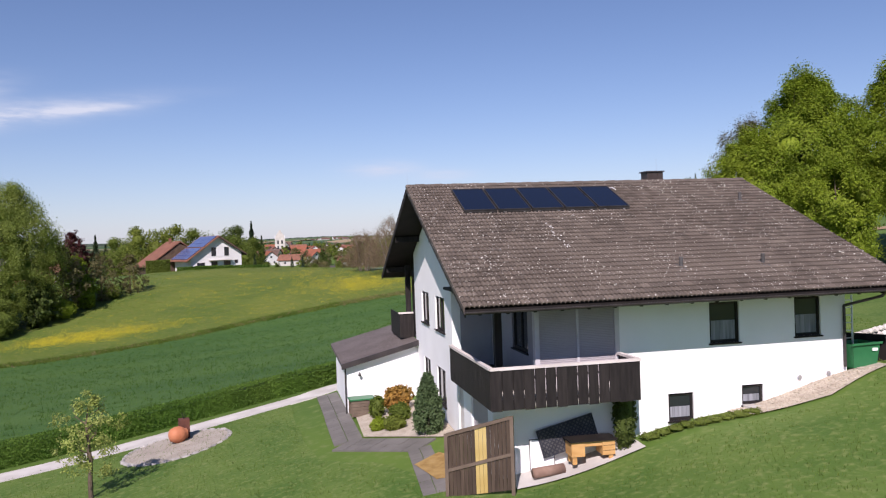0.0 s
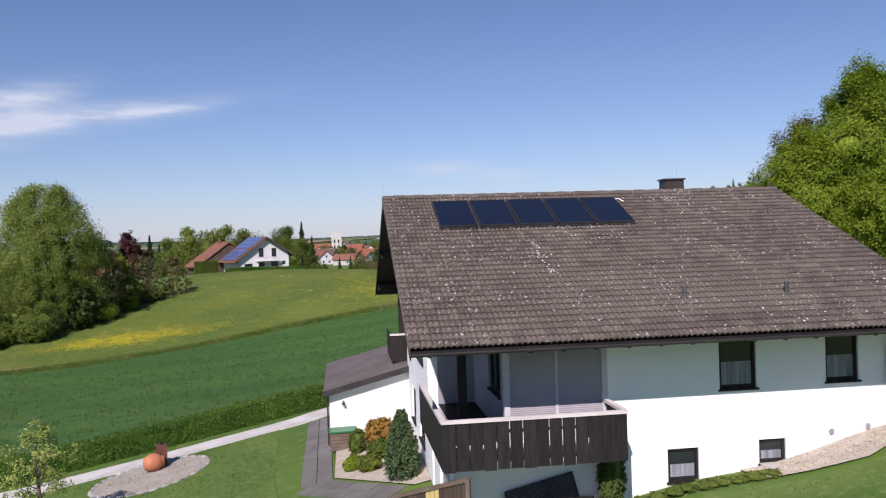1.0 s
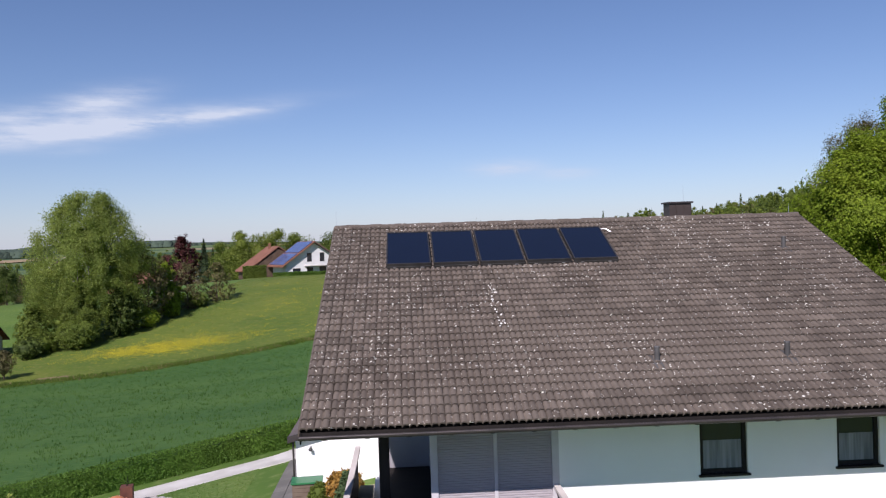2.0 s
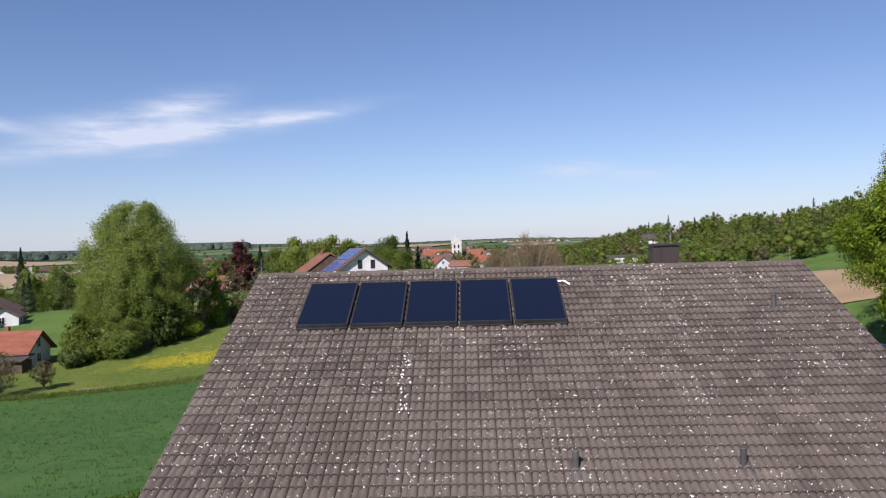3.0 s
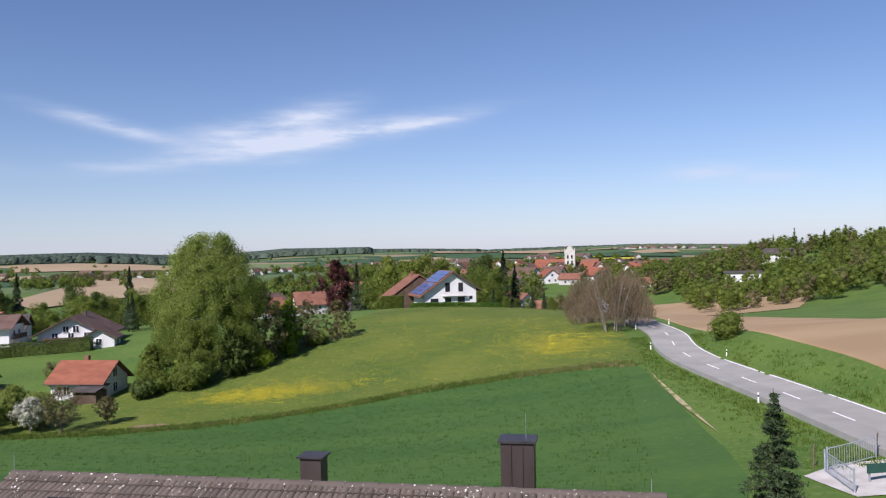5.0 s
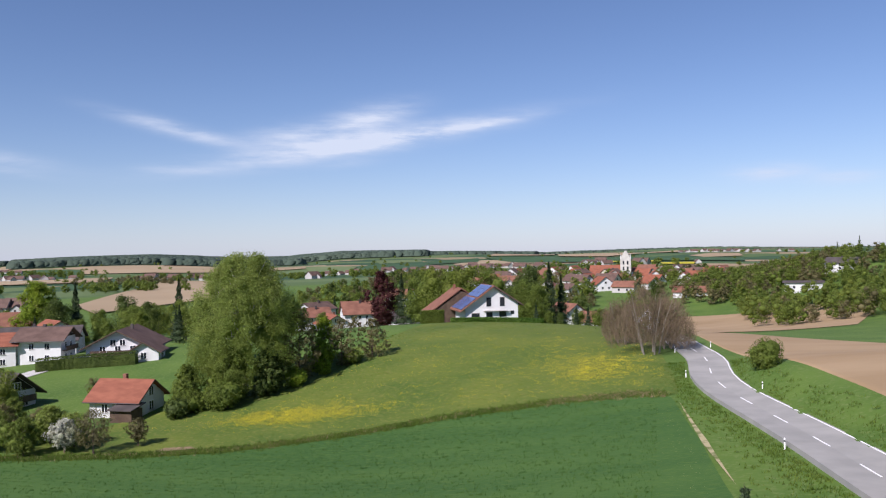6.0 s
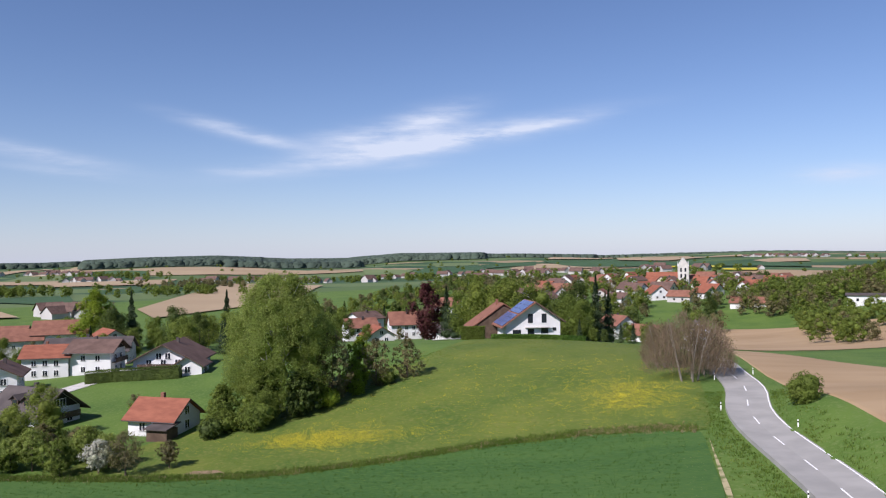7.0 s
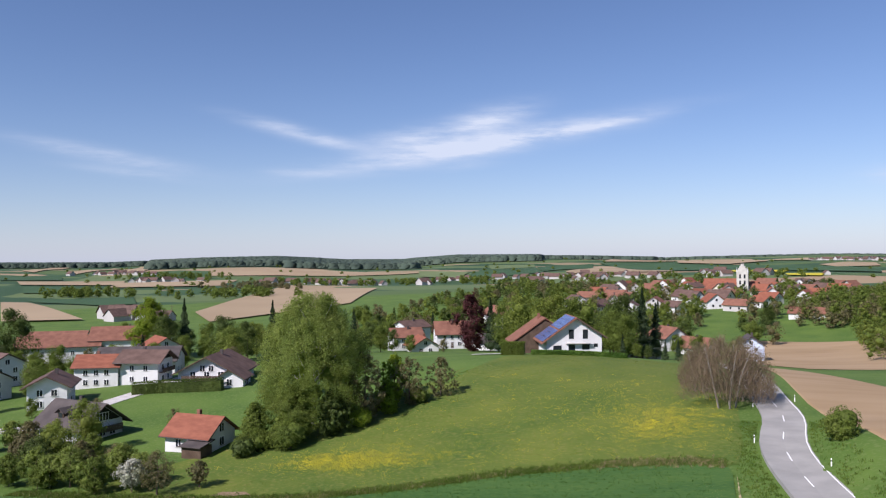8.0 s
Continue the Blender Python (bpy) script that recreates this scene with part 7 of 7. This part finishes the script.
def far_crown(rs, h, r, n, size, conifer=False):
    """The crown of a far tree: leaves round several lobes, or in tiers for a conifer."""
    if conifer:
        f, a = rs.uniform(0, 1, n), rs.uniform(0, 2 * math.pi, n)
        rr = r * (1 - f) * rs.uniform(0.45, 1, n) * (0.8 + 0.2 * np.cos(f * 46))
        pts = np.stack([rr * np.cos(a), rr * np.sin(a), h * (0.05 + 0.95 * f)], 1)
        quads = leaf_quads(pts, size, rs, 0.3, out=pts - np.array((0, 0, h * 0.42)))
        return joined(quads, hearts([((0, 0, h * 0.12 + h * 0.16 * i), (r * (0.86 - 0.17 * i),) * 2 + (h * 0.13,)) for i in range(5)], 0.55, 7, 5))
    m = 11
    k = np.arange(m)
    f, a = (k + 0.5) / m, k * 2.4 + rs.uniform(0, 6.28)
    prof = np.sin(np.pi * (0.16 + 0.74 * f)) ** 0.7
    off = r * prof * rs.uniform(0.3, 0.7, m)
    c = np.stack([off * np.cos(a), off * np.sin(a), h * (0.16 + 0.72 * f)], 1)
    rad = r * prof * rs.uniform(0.36, 0.55, m) + 0.06 * r
    which = rs.randint(0, m, n)
    d = rs.normal(size=(n, 3))
    d /= np.linalg.norm(d, axis=1)[:, None]
    pts = c[which] + d * (rad[which] * rs.uniform(0.5, 1.08, n))[:, None] * np.array((1, 1, 0.85))
    quads = leaf_quads(pts, size, rs, 0.3, out=pts - c[which] + np.array((0, 0, 0.1)), loose=0.7)
    return joined(quads, hearts([(c[i], (rad[i], rad[i], rad[i] * 0.85)) for i in range(0, m, 2)], 0.55, 7, 5))


def far_tree_kind(name, label, h, r, n, size, mat, seed, conifer=False):
    rs = np.random.RandomState(seed)
    t = thing(name, label=label, category="tree", group="village trees")
    bm = bmesh.new()
    cyl(bm, (0, 0, -1), (0, 0, h * 0.5), 0.22, 0.1, 6, False)
    part("trunk", bm, M_BARK, t)
    v, f = far_crown(rs, h, r, n, size, conifer)
    c = new("crown", fast_mesh("crown", v, f, mat))
    c.parent = t
    return t


KINDS = [
    far_tree_kind("village_tree", "fresh green tree in a village garden", 11, 4.9, 6500, 0.3, M_LEAF_MID, 1),
    far_tree_kind("village_tree", "bright green spring tree in the village", 12, 5.0, 6500, 0.3, M_LEAF_WILLOW, 2),
    far_tree_kind("village_tree", "dark green tree in a village garden", 13, 4.8, 6500, 0.3, M_LEAF_DARK, 3),
    far_tree_kind("village_tree", "brownish budding tree in the village", 10, 4.2, 4200, 0.26, M_LEAF_BROWN, 4),
    far_tree_kind("village_spruce", "dark spruce in a village garden", 14, 3.4, 5200, 0.3, M_NEEDLE, 5, True),
]


def put_tree(k, x, y, s, first=[True] * 5):
    m = pose(x, y, hz(x, y) - 0.1, 0, 0, rnd.uniform(0, 360)) @ Matrix.Diagonal((s, s, s * rnd.uniform(0.9, 1.15), 1))
    if first[k]:
        first[k] = False
        KINDS[k].matrix_world = m
        return KINDS[k]
    c = copy_thing(KINDS[k], m)
    c.matrix_world = m
    return c


tree("willow_tree", -182.0, 205.0, 0, 91, 22.0, 8.2, 30000, 0.4, M_LEAF_FRESH, label="large yellow-green willow among farm roofs", base=0.06)
# trees behind the hill house and the village gardens
tree("copper_beech", -66.0, 222.0, 0, 90, 19.0, 6.6, 14000, 0.42, M_LEAF_COPPER, label="dark red copper beech in a garden", base=0.05)
for k, x, y, s in [(4, -60, 224, 1.2), (4, -57, 223, 1.1), (1, -44, 210, 1.6), (0, -51, 216, 1.5), (1, -37, 213, 1.5), (0, -30, 216, 1.5), (2, -20, 224, 1.6), (0, -13, 196, 1.0), (0, -18, 208, 1.2), (4, -14, 231, 1.35), (4, -18, 228, 1.3), (4, -11, 237, 1.2), (2, -24, 232, 1.4), (4, -2, 192, 0.4), (4, 1, 193, 0.42), (0, 4, 188, 0.3), (3, 7, 184, 0.3), (0, 10, 180, 0.28), (2, -6, 191, 0.3), (3, 12, 174, 0.26), (0, -9, 192, 0.35), (4, -12, 189, 0.4), (3, 5, 200, 0.55), (3, 8, 225, 0.8), (3, 14, 215, 0.8), (3, 4, 262, 0.8), (0, -2, 268, 0.75), (3, 10, 256, 0.7), (0, -9, 272, 0.75), (3, -22, 262, 0.8), (0, -80, 207, 0.5), (2, -88, 211, 0.6), (0, -94, 214, 0.75), (0, -103, 216, 0.8), (3, -72, 214, 0.45), (1, -99, 205, 0.7), (0, -110, 250, 0.9), (2, -120, 255, 0.9), (0, -76, 262, 0.9), (1, -70, 270, 1.0), (0, -115, 285, 1.0), (2, -98, 290, 1.0), (0, -60, 256, 0.6), (1, -54, 262, 0.9), (0, -128, 270, 1.0), (4, -98, 160, 0.7), (4, -101, 163, 0.6), (0, -121, 172, 1.1), (2, -127, 178, 1.1), (1, -114, 166, 0.8), (4, -112, 181, 1.1), (0, -104, 172, 1.0), (0, -97, 172, 1.0), (0, -93, 168, 0.9), (2, -88, 158, 0.8), (2, -198, 164, 1.55), (0, -204, 158, 1.45), (2, -168, 198, 1.35), (0, -174, 204, 1.3), (4, -176, 216, 1.3), (4, -151, 170, 0.75), (0, -158, 118, 0.9), (0, -141, 99, 0.9), (1, -135, 90, 0.85), (0, -163, 150, 0.8), (0, -146, 141, 0.6), (1, -150, 160, 0.6), (0, -215, 225, 1.0), (1, -222, 232, 0.9), (2, -205, 240, 1.0), (0, -190, 245, 1.0), (0, -150, 215, 1.0), (0, -140, 205, 1.0), (1, -132, 200, 0.9), (0, -180, 150, 0.8), (2, -128, 190, 0.9), (0, -110, 190, 0.9), (3, -105, 200, 0.8), (0, -98, 195, 0.9), (3, -97, 103, 0.35), (0, -101, 100, 0.28), (3, -76, 101, 0.3), (0, -93, 101, 0.22), (0, -110, 99, 0.35), (1, -72, 96, 0.25), (2, -63, 121, 0.8)]:
    put_tree(k, x, y, s)
n = 0
while n < 110:
    x, y = rnd.uniform(-240, -62), rnd.uniform(62, 250)
    if x > -62 - (y - 100) * 0.3 or any((x - a) ** 2 + (y - b) ** 2 < 10.5**2 for a, b in HOMES) or abs(x + 104) < 6 and y < 150 or -114 < x < -64 and 84 < y < 130 or any((x - a) ** 2 + (y - b) ** 2 < 60 for a, b in ((-110, 118), (-122, 120), (-96, 112))):
        continue
    put_tree(rnd.choice([0, 0, 2, 3, 1, 0]), x, y, rnd.uniform(0.35, 0.75))
    n += 1
far_spots = [[], [], [], []]
n = 0
while n < 420:
    x, y = rnd.uniform(-190, 60), rnd.uniform(228, 660)
    if abs(x + 9) < 32 and abs(y - 608) < 32 or any((x - a) ** 2 + (y - b) ** 2 < 9**2 for a, b in spots) or (x > 0 and y < 330) or (x > 22 and y < 470):
        continue
    if x > -30 and y < 380 and rnd.random() < 0.3 or abs(x + 4) < 8 and y < 505 or -150 < x < -48 and y < 300 or any((x - a) ** 2 + (y - b) ** 2 < 11**2 for a, b in HOMES):
        continue
    if y < 330 or n % 4 == 0 and y < 420:
        put_tree(rnd.choice([0, 0, 1, 1, 2, 3, 3, 0, 2, 4]), x, y, rnd.uniform(0.6, 1.0))
    else:
        far_spots[n % 4].append((x, y))
    n += 1


def wood(name, label, spots, h, r, n, size, mat, seed, conifer=0.0):
    """Far woods: many tree crowns, one piece of the setting."""
    rs = np.random.RandomState(seed)
    vs, fs, o = [], [], 0
    for x, y in spots:
        s = rs.uniform(0.75, 1.2)
        v, f = far_crown(rs, h * s, r * s, n, size, rs.uniform() < conifer)
        v = v + np.array((x, y, hz(x, y) - 0.3))
        vs.append(v)
        fs.append(f + o)
        o += len(v)
    ob = new(name, fast_mesh(name, np.concatenate(vs), np.concatenate(fs), mat))
    return tagged(ob, label, "trees", kind="stuff")


for k, (m, lab) in enumerate(((M_LEAF_MID, "mid green trees among the village houses"), (M_LEAF_WILLOW, "fresh green trees among the village houses"), (M_LEAF_DARK, "dark trees among the village houses"), (M_LEAF_BROWN, "budding trees among the village houses"))):
    wood("village_woods", lab, far_spots[k], 9.5, 3.9, 900, 0.5, m, 31 + k, 0.15 if k == 2 else 0.0)
rs = np.random.RandomState(77)


def scatter(n, test, x0, x1, y0, y1):
    out = []
    while len(out) < n:
        x, y = rs.uniform(x0, x1), rs.uniform(y0, y1)
        if test(x, y):
            out.append((x, y))
    return out


# woods on the slope to the east
edge = lambda x, y: y > 244 - (x - 60) * 0.62 and x > 52 + (y - 400) * 0.12
wood("slope_woods", "mixed spring woods on the slope", scatter(520, lambda x, y: edge(x, y) and (x - 104) ** 2 + (y - 402) ** 2 > 150 and (x - 82) ** 2 + (y - 368) ** 2 > 130, 50, 260, 165, 500), 9.5, 4.0, 640, 0.46, M_LEAF_MID, 5)
wood("slope_woods", "fresh green spring woods on the slope", scatter(170, lambda x, y: edge(x, y) and (x - 104) ** 2 + (y - 402) ** 2 > 150 and (x - 82) ** 2 + (y - 368) ** 2 > 130, 50, 260, 165, 500), 9.5, 3.6, 520, 0.48, M_LEAF_WILLOW, 6)
wood("slope_woods", "brownish budding woods on the slope", scatter(170, lambda x, y: edge(x, y) and (x - 104) ** 2 + (y - 402) ** 2 > 150 and (x - 82) ** 2 + (y - 368) ** 2 > 130, 50, 230, 175, 500), 8.5, 3.4, 480, 0.42, M_LEAF_BROWN, 7)
wood("slope_spruces", "dark spruce woods on the hill", scatter(210, lambda x, y: edge(x, y) and (x - 104) ** 2 + (y - 402) ** 2 > 150 and (x - 82) ** 2 + (y - 368) ** 2 > 130 and x + y * 0.3 > 190, 100, 280, 200, 500), 11.5, 3.2, 520, 0.48, M_LEAF_DARK, 8, 0.6)
wood("valley_trees", "trees along the valley", scatter(90, lambda x, y: True, 28, 110, 385, 480), 9, 3.7, 700, 0.5, M_LEAF_MID, 9)
wood("valley_trees", "brownish trees along the valley", scatter(60, lambda x, y: True, 26, 110, 375, 460), 9, 3.5, 600, 0.45, M_LEAF_BROWN, 10)

# far fields
M_TAN = surf("far bare field", (0.29, 0.215, 0.125), (0.36, 0.275, 0.165), 0.006, 0.95, fine=8)
M_FARGREEN = surf("far green field", (0.032, 0.075, 0.028), (0.045, 0.095, 0.034), 0.006, 0.95, fine=8)
M_FARPALE = surf("far pale green field", (0.105, 0.15, 0.055), (0.13, 0.17, 0.065), 0.006, 0.95, fine=8)
# bluish grey mixed into this forest green stands in for distance haze
M_HAZEWOOD = surf("far forest with haze tint", (0.046, 0.07, 0.052), (0.064, 0.09, 0.062), 0.004, 0.95, island=0.16)
M_RAPE = surf("yellow rape field", (0.42, 0.36, 0.02), (0.5, 0.43, 0.035), 0.02, 0.95)
FAR_TAN = [
    [(-331, 400), (-496, 734), (-369, 724), (-263, 485), (-272, 344)],
    [(-734, 566), (-554, 455), (-444, 429), (-352, 337), (-391, 306)],
    [(-1153, 1086), (-1640, 1688), (-1545, 1696), (-1112, 1135)],
    [(-1071, 850), (-940, 939), (-748, 749), (-920, 736)],
    [(-848, 847), (-770, 1004), (-578, 728), (-714, 690)],
    [(-1016, 1230), (-879, 1326), (-577, 1263), (-545, 1196), (-753, 1140), (-884, 1072)],
]
FAR_TAN_NORTH = [
    [(-297, 1217), (-341, 1664), (-180, 1591), (-128, 1184), (-265, 1127)],
    [(-420, 2250), (-240, 2250), (-222, 1918), (-369, 1853)],
    [(-300, 2528), (-64, 2352), (-9, 1799), (-81, 1686), (-196, 1811)],
    [(-18, 2239), (79, 2323), (77, 1793)],
    [(79, 1538), (129, 1621), (171, 1577), (167, 1452), (100, 1427)],
    [(-1320, 1162), (-1663, 1609), (-1512, 1519), (-1253, 1116)],
    [(-1501, 1201), (-1973, 1690), (-1883, 1672), (-1406, 1152)],
]
FAR_GREEN = [
    [(-617, 505), (-535, 551), (-431, 450), (-444, 429), (-556, 462)],
    [(-516, 617), (-715, 933), (-753, 1140), (-535, 817), (-489, 664)],
    [(-423, 1096), (-483, 1357), (-463, 1607), (-326, 1188), (-363, 1082)],
    [(-461, 1607), (-374, 1759), (-324, 1535), (-338, 1232)],
    [(-366, 1782), (-189, 1756), (-36, 1628), (160, 1373), (141, 1178), (-125, 1225)],
    [(-870, 701), (-709, 681), (-642, 614), (-749, 604)],
    [(-1384, 1059), (-1186, 1033), (-1084, 945), (-1153, 883)],
]
FAR_PALE = [
    [(-601, 1692), (-505, 1730), (-463, 1607), (-460, 1323)],
    [(-594, 1300), (-461, 1216), (-413, 1052), (-511, 1134)],
    [(-997, 870), (-1248, 1181), (-1069, 1092), (-940, 939)],
]
rape = [[(-57, 1231), (28, 1254), (24, 1089), (-38, 1107)], [(24, 1029), (68, 1043), (62, 963), (27, 984)]]
count = 0
for polys, m, lab in ((FAR_GREEN, M_FARGREEN, "dark green field far off"), (FAR_PALE, M_FARPALE, "pale green field far off"), (FAR_TAN + FAR_TAN_NORTH, M_TAN, "pale bare field far off"), (rape, M_RAPE, "bright yellow rape field far off")):
    for poly in polys:
        d = math.hypot(*poly[0])
        count += 1
        patch("far_field", poly, m, 0.3 + d * 0.0006 + 0.02 * count, max(8, d * 0.012), lab, "field")
# far forest belts
def belt(n, a0, a1, d0, d1):
    out = []
    for _ in range(n):
        a, d = radians(rs.uniform(a0, a1)), rs.uniform(d0, d1)
        out.append((d * math.sin(a), d * math.cos(a)))
    return out


def canopy(name, label, spots, h, r, mat, seed):
    """Far forest: closed canopy of many rounded crowns, one piece of the setting."""
    q = np.random.RandomState(seed)
    p = np.array(spots)
    n = len(p)
    z = height(p[:, 0], p[:, 1])
    hh, rr, tw = h * q.uniform(0.88, 1.06, n), r * q.uniform(0.8, 1.2, n), q.uniform(0, 6.28, n)
    rows = []
    for k, (fr, fz) in enumerate(((1.3, 0.1), (1.12, 0.78), (0.65, 0.95))):
        for i in range(6):
            a = tw + i * math.pi / 3 + k * 0.5
            w = q.uniform(0.8, 1.2, n)
            rows.append(np.stack([p[:, 0] + rr * fr * w * np.cos(a), p[:, 1] + rr * fr * w * np.sin(a), z + hh * fz], 1))
    rows.append(np.stack([p[:, 0], p[:, 1], z + hh], 1))
    v = np.stack(rows, 1).reshape(-1, 3)
    one = [(6 * k + i, 6 * k + (i + 1) % 6, 6 * k + 6 + (i + 1) % 6) for k in (0, 1) for i in range(6)]
    one += [(6 * k + i, 6 * k + 6 + (i + 1) % 6, 6 * k + 6 + i) for k in (0, 1) for i in range(6)]
    one += [(12 + i, 12 + (i + 1) % 6, 18) for i in range(6)]
    f = (np.arange(n)[:, None, None] * 19 + np.array(one)[None]).reshape(-1, 3)
    ob = new(name, fast_mesh(name, v, f, mat))
    return tagged(ob, label, "forest", kind="stuff")


canopy("far_forest", "dark mixed forest on the far hills", belt(9000, -43.5, -32, 1800, 2900), 15, 11, M_HAZEWOOD, 11)
canopy("far_forest", "forest on the far hills, colour tinted for haze", belt(9000, -34, -25, 1650, 2900), 14, 11, M_HAZEWOOD, 12)
canopy("far_forest", "dark forest on the far rounded hill", belt(7000, -25.5, -16, 2000, 2900), 15, 11, M_HAZEWOOD, 13)
canopy("far_forest", "dark forest along the farthest ridge", belt(7000, -62, -8, 2750, 3050), 13, 12, M_HAZEWOOD, 14)
canopy("far_forest", "small woods on the far slopes", belt(2200, -58, -44, 2450, 2700), 13, 11, M_HAZEWOOD, 15)
canopy("far_forest", "woods along the ridge to the north", belt(1500, -12, 16, 2850, 2960), 11, 12, M_HAZEWOOD, 16)


def copse(label, n, cx, cy, sx, sy, mat, h=11, r=4.6):
    spots = [(cx + rs.normal() * sx, cy + rs.normal() * sy) for _ in range(n)]
    wood("far_copse", label, spots, h, r, 240, 1.15, mat, int(abs(cx) + abs(cy)))


copse("copse of spring trees between the far fields", 34, -612, 560, 30, 10, M_LEAF_MID)
copse("copse of spring trees between the far fields", 46, -930, 1040, 60, 25, M_LEAF_MID, 12)
copse("hedgerow of budding trees between the far fields", 24, -500, 690, 40, 18, M_LEAF_BROWN, 9)
copse("trees along the far stream", 30, -420, 560, 40, 22, M_LEAF_MID, 10)
copse("trees round the far hamlet", 40, -530, 870, 60, 22, M_LEAF_MID, 9)
copse("trees round the far houses", 60, -330, 940, 110, 40, M_LEAF_MID, 9)
copse("trees round the far houses", 30, -60, 960, 90, 50, M_LEAF_MID, 8)
wood("far_copse", "small far copses and hedgerows", belt(150, -58, 12, 900, 2200), 5.5, 4, 110, 1.3, M_LEAF_MID, 17)
# far settlement houses
def settlement(label, n, cx, cy, sx, sy):
    wv, wf, rv, rf = [], [], [], []
    for _ in range(n):
        x, y, s = cx + rs.normal() * sx, cy + rs.normal() * sy, rs.uniform(0.8, 1.3)
        z, a = hz(x, y) - 1, rs.uniform(0, 3.1)
        c, k = math.cos(a), math.sin(a)
        w, l, e, r = 4.2 * s, 6 * s, 4 * s, 7.4 * s
        P = lambda u, v, q: (x + u * c - v * k, y + u * k + v * c, z + q)
        o = len(wv)
        wv += [P(-w, -l, 0), P(w, -l, 0), P(w, l, 0), P(-w, l, 0), P(-w, -l, e), P(w, -l, e), P(w, l, e), P(-w, l, e), P(0, -l, r), P(0, l, r)]
        wf += [(o, o + 1, o + 5, o + 4), (o + 1, o + 2, o + 6, o + 5), (o + 2, o + 3, o + 7, o + 6), (o + 3, o, o + 4, o + 7)]
        wf += [(o + 4, o + 5, o + 8, o + 8), (o + 6, o + 7, o + 9, o + 9)]
        o = len(rv)
        rv += [P(-w * 1.15, -l * 1.1, e - 0.4), P(0, -l * 1.1, r + 0.4), P(0, l * 1.1, r + 0.4), P(-w * 1.15, l * 1.1, e - 0.4), P(w * 1.15, -l * 1.1, e - 0.4), P(w * 1.15, l * 1.1, e - 0.4)]
        rf += [(o, o + 1, o + 2, o + 3), (o + 1, o + 4, o + 5, o + 2)]
    t = thing("far_settlement", label=label, category="settlement")
    t["kind"] = "stuff"
    mesh_ob("walls", wv, [tuple(dict.fromkeys(f)) for f in wf], M_FARWALL, t)
    mesh_ob("roofs", rv, rf, M_BROWNROOF, t)


settlement("far village of white houses with red roofs", 45, 180, 2050, 60, 40)
settlement("far hamlet of white houses with red roofs", 16, -1172, 1138, 50, 14)
settlement("far hamlet of white houses with red roofs", 12, -855, 910, 26, 14)
settlement("far hamlet of white houses with red roofs", 26, -520, 880, 70, 16)
settlement("far village of white houses with red roofs", 50, -205, 1010, 120, 40)
settlement("far hamlet of white houses with dull roofs", 10, -340, 345, 10, 8)

# a white car parked in the lane
car = thing("parked_car", -146.0, 171.0, hz(-146.0, 171.0) + 0.1, 35, "white car parked on the village lane", "car")
bm = bmesh.new()
prism(bm, [(-2.1, 0.3), (2.1, 0.3), (2.12, 0.75), (1.2, 0.9), (-2.05, 0.95)], "y", -0.85, 0.85)
bevelled(bm, 0.06)
part("body", bm, M_PLASTER, car)
bm = bmesh.new()
prism(bm, [(-1.7, 0.93), (0.9, 0.92), (0.2, 1.45), (-1.4, 1.45)], "y", -0.76, 0.76)
bevelled(bm, 0.05)
part("cabin", bm, M_DARKWIN, car)
for x in (-1.35, 1.35):
    for y in (-0.78, 0.78):
        bm = bmesh.new()
        cyl(bm, (x, y - 0.1, 0.32), (x, y + 0.1, 0.32), 0.32, 0.32, 14)
        part("wheel", bm, M_BLACK, car)
# a wooden power pole in the valley fields
pole = thing("power_pole", -300.0, 345.0, hz(-300, 345), 20, "wooden power pole in the valley fields", "pole")
bm = bmesh.new()
cyl(bm, (0, 0, -1), (0, 0, 10), 0.16, 0.12, 8)
part("mast", bm, M_BARK, pole)
boxpart("crossarm", (-1.4, 1.4, -0.08, 0.08, 8.9, 9.1), M_BARK, pole)

# single roof tiles on the stretch of the south slope over the middle of the house
for m in SINGLE_TILES:
    t = new("roof_tile", tile_mesh)
    t.parent = tiles
    t.matrix_world = m
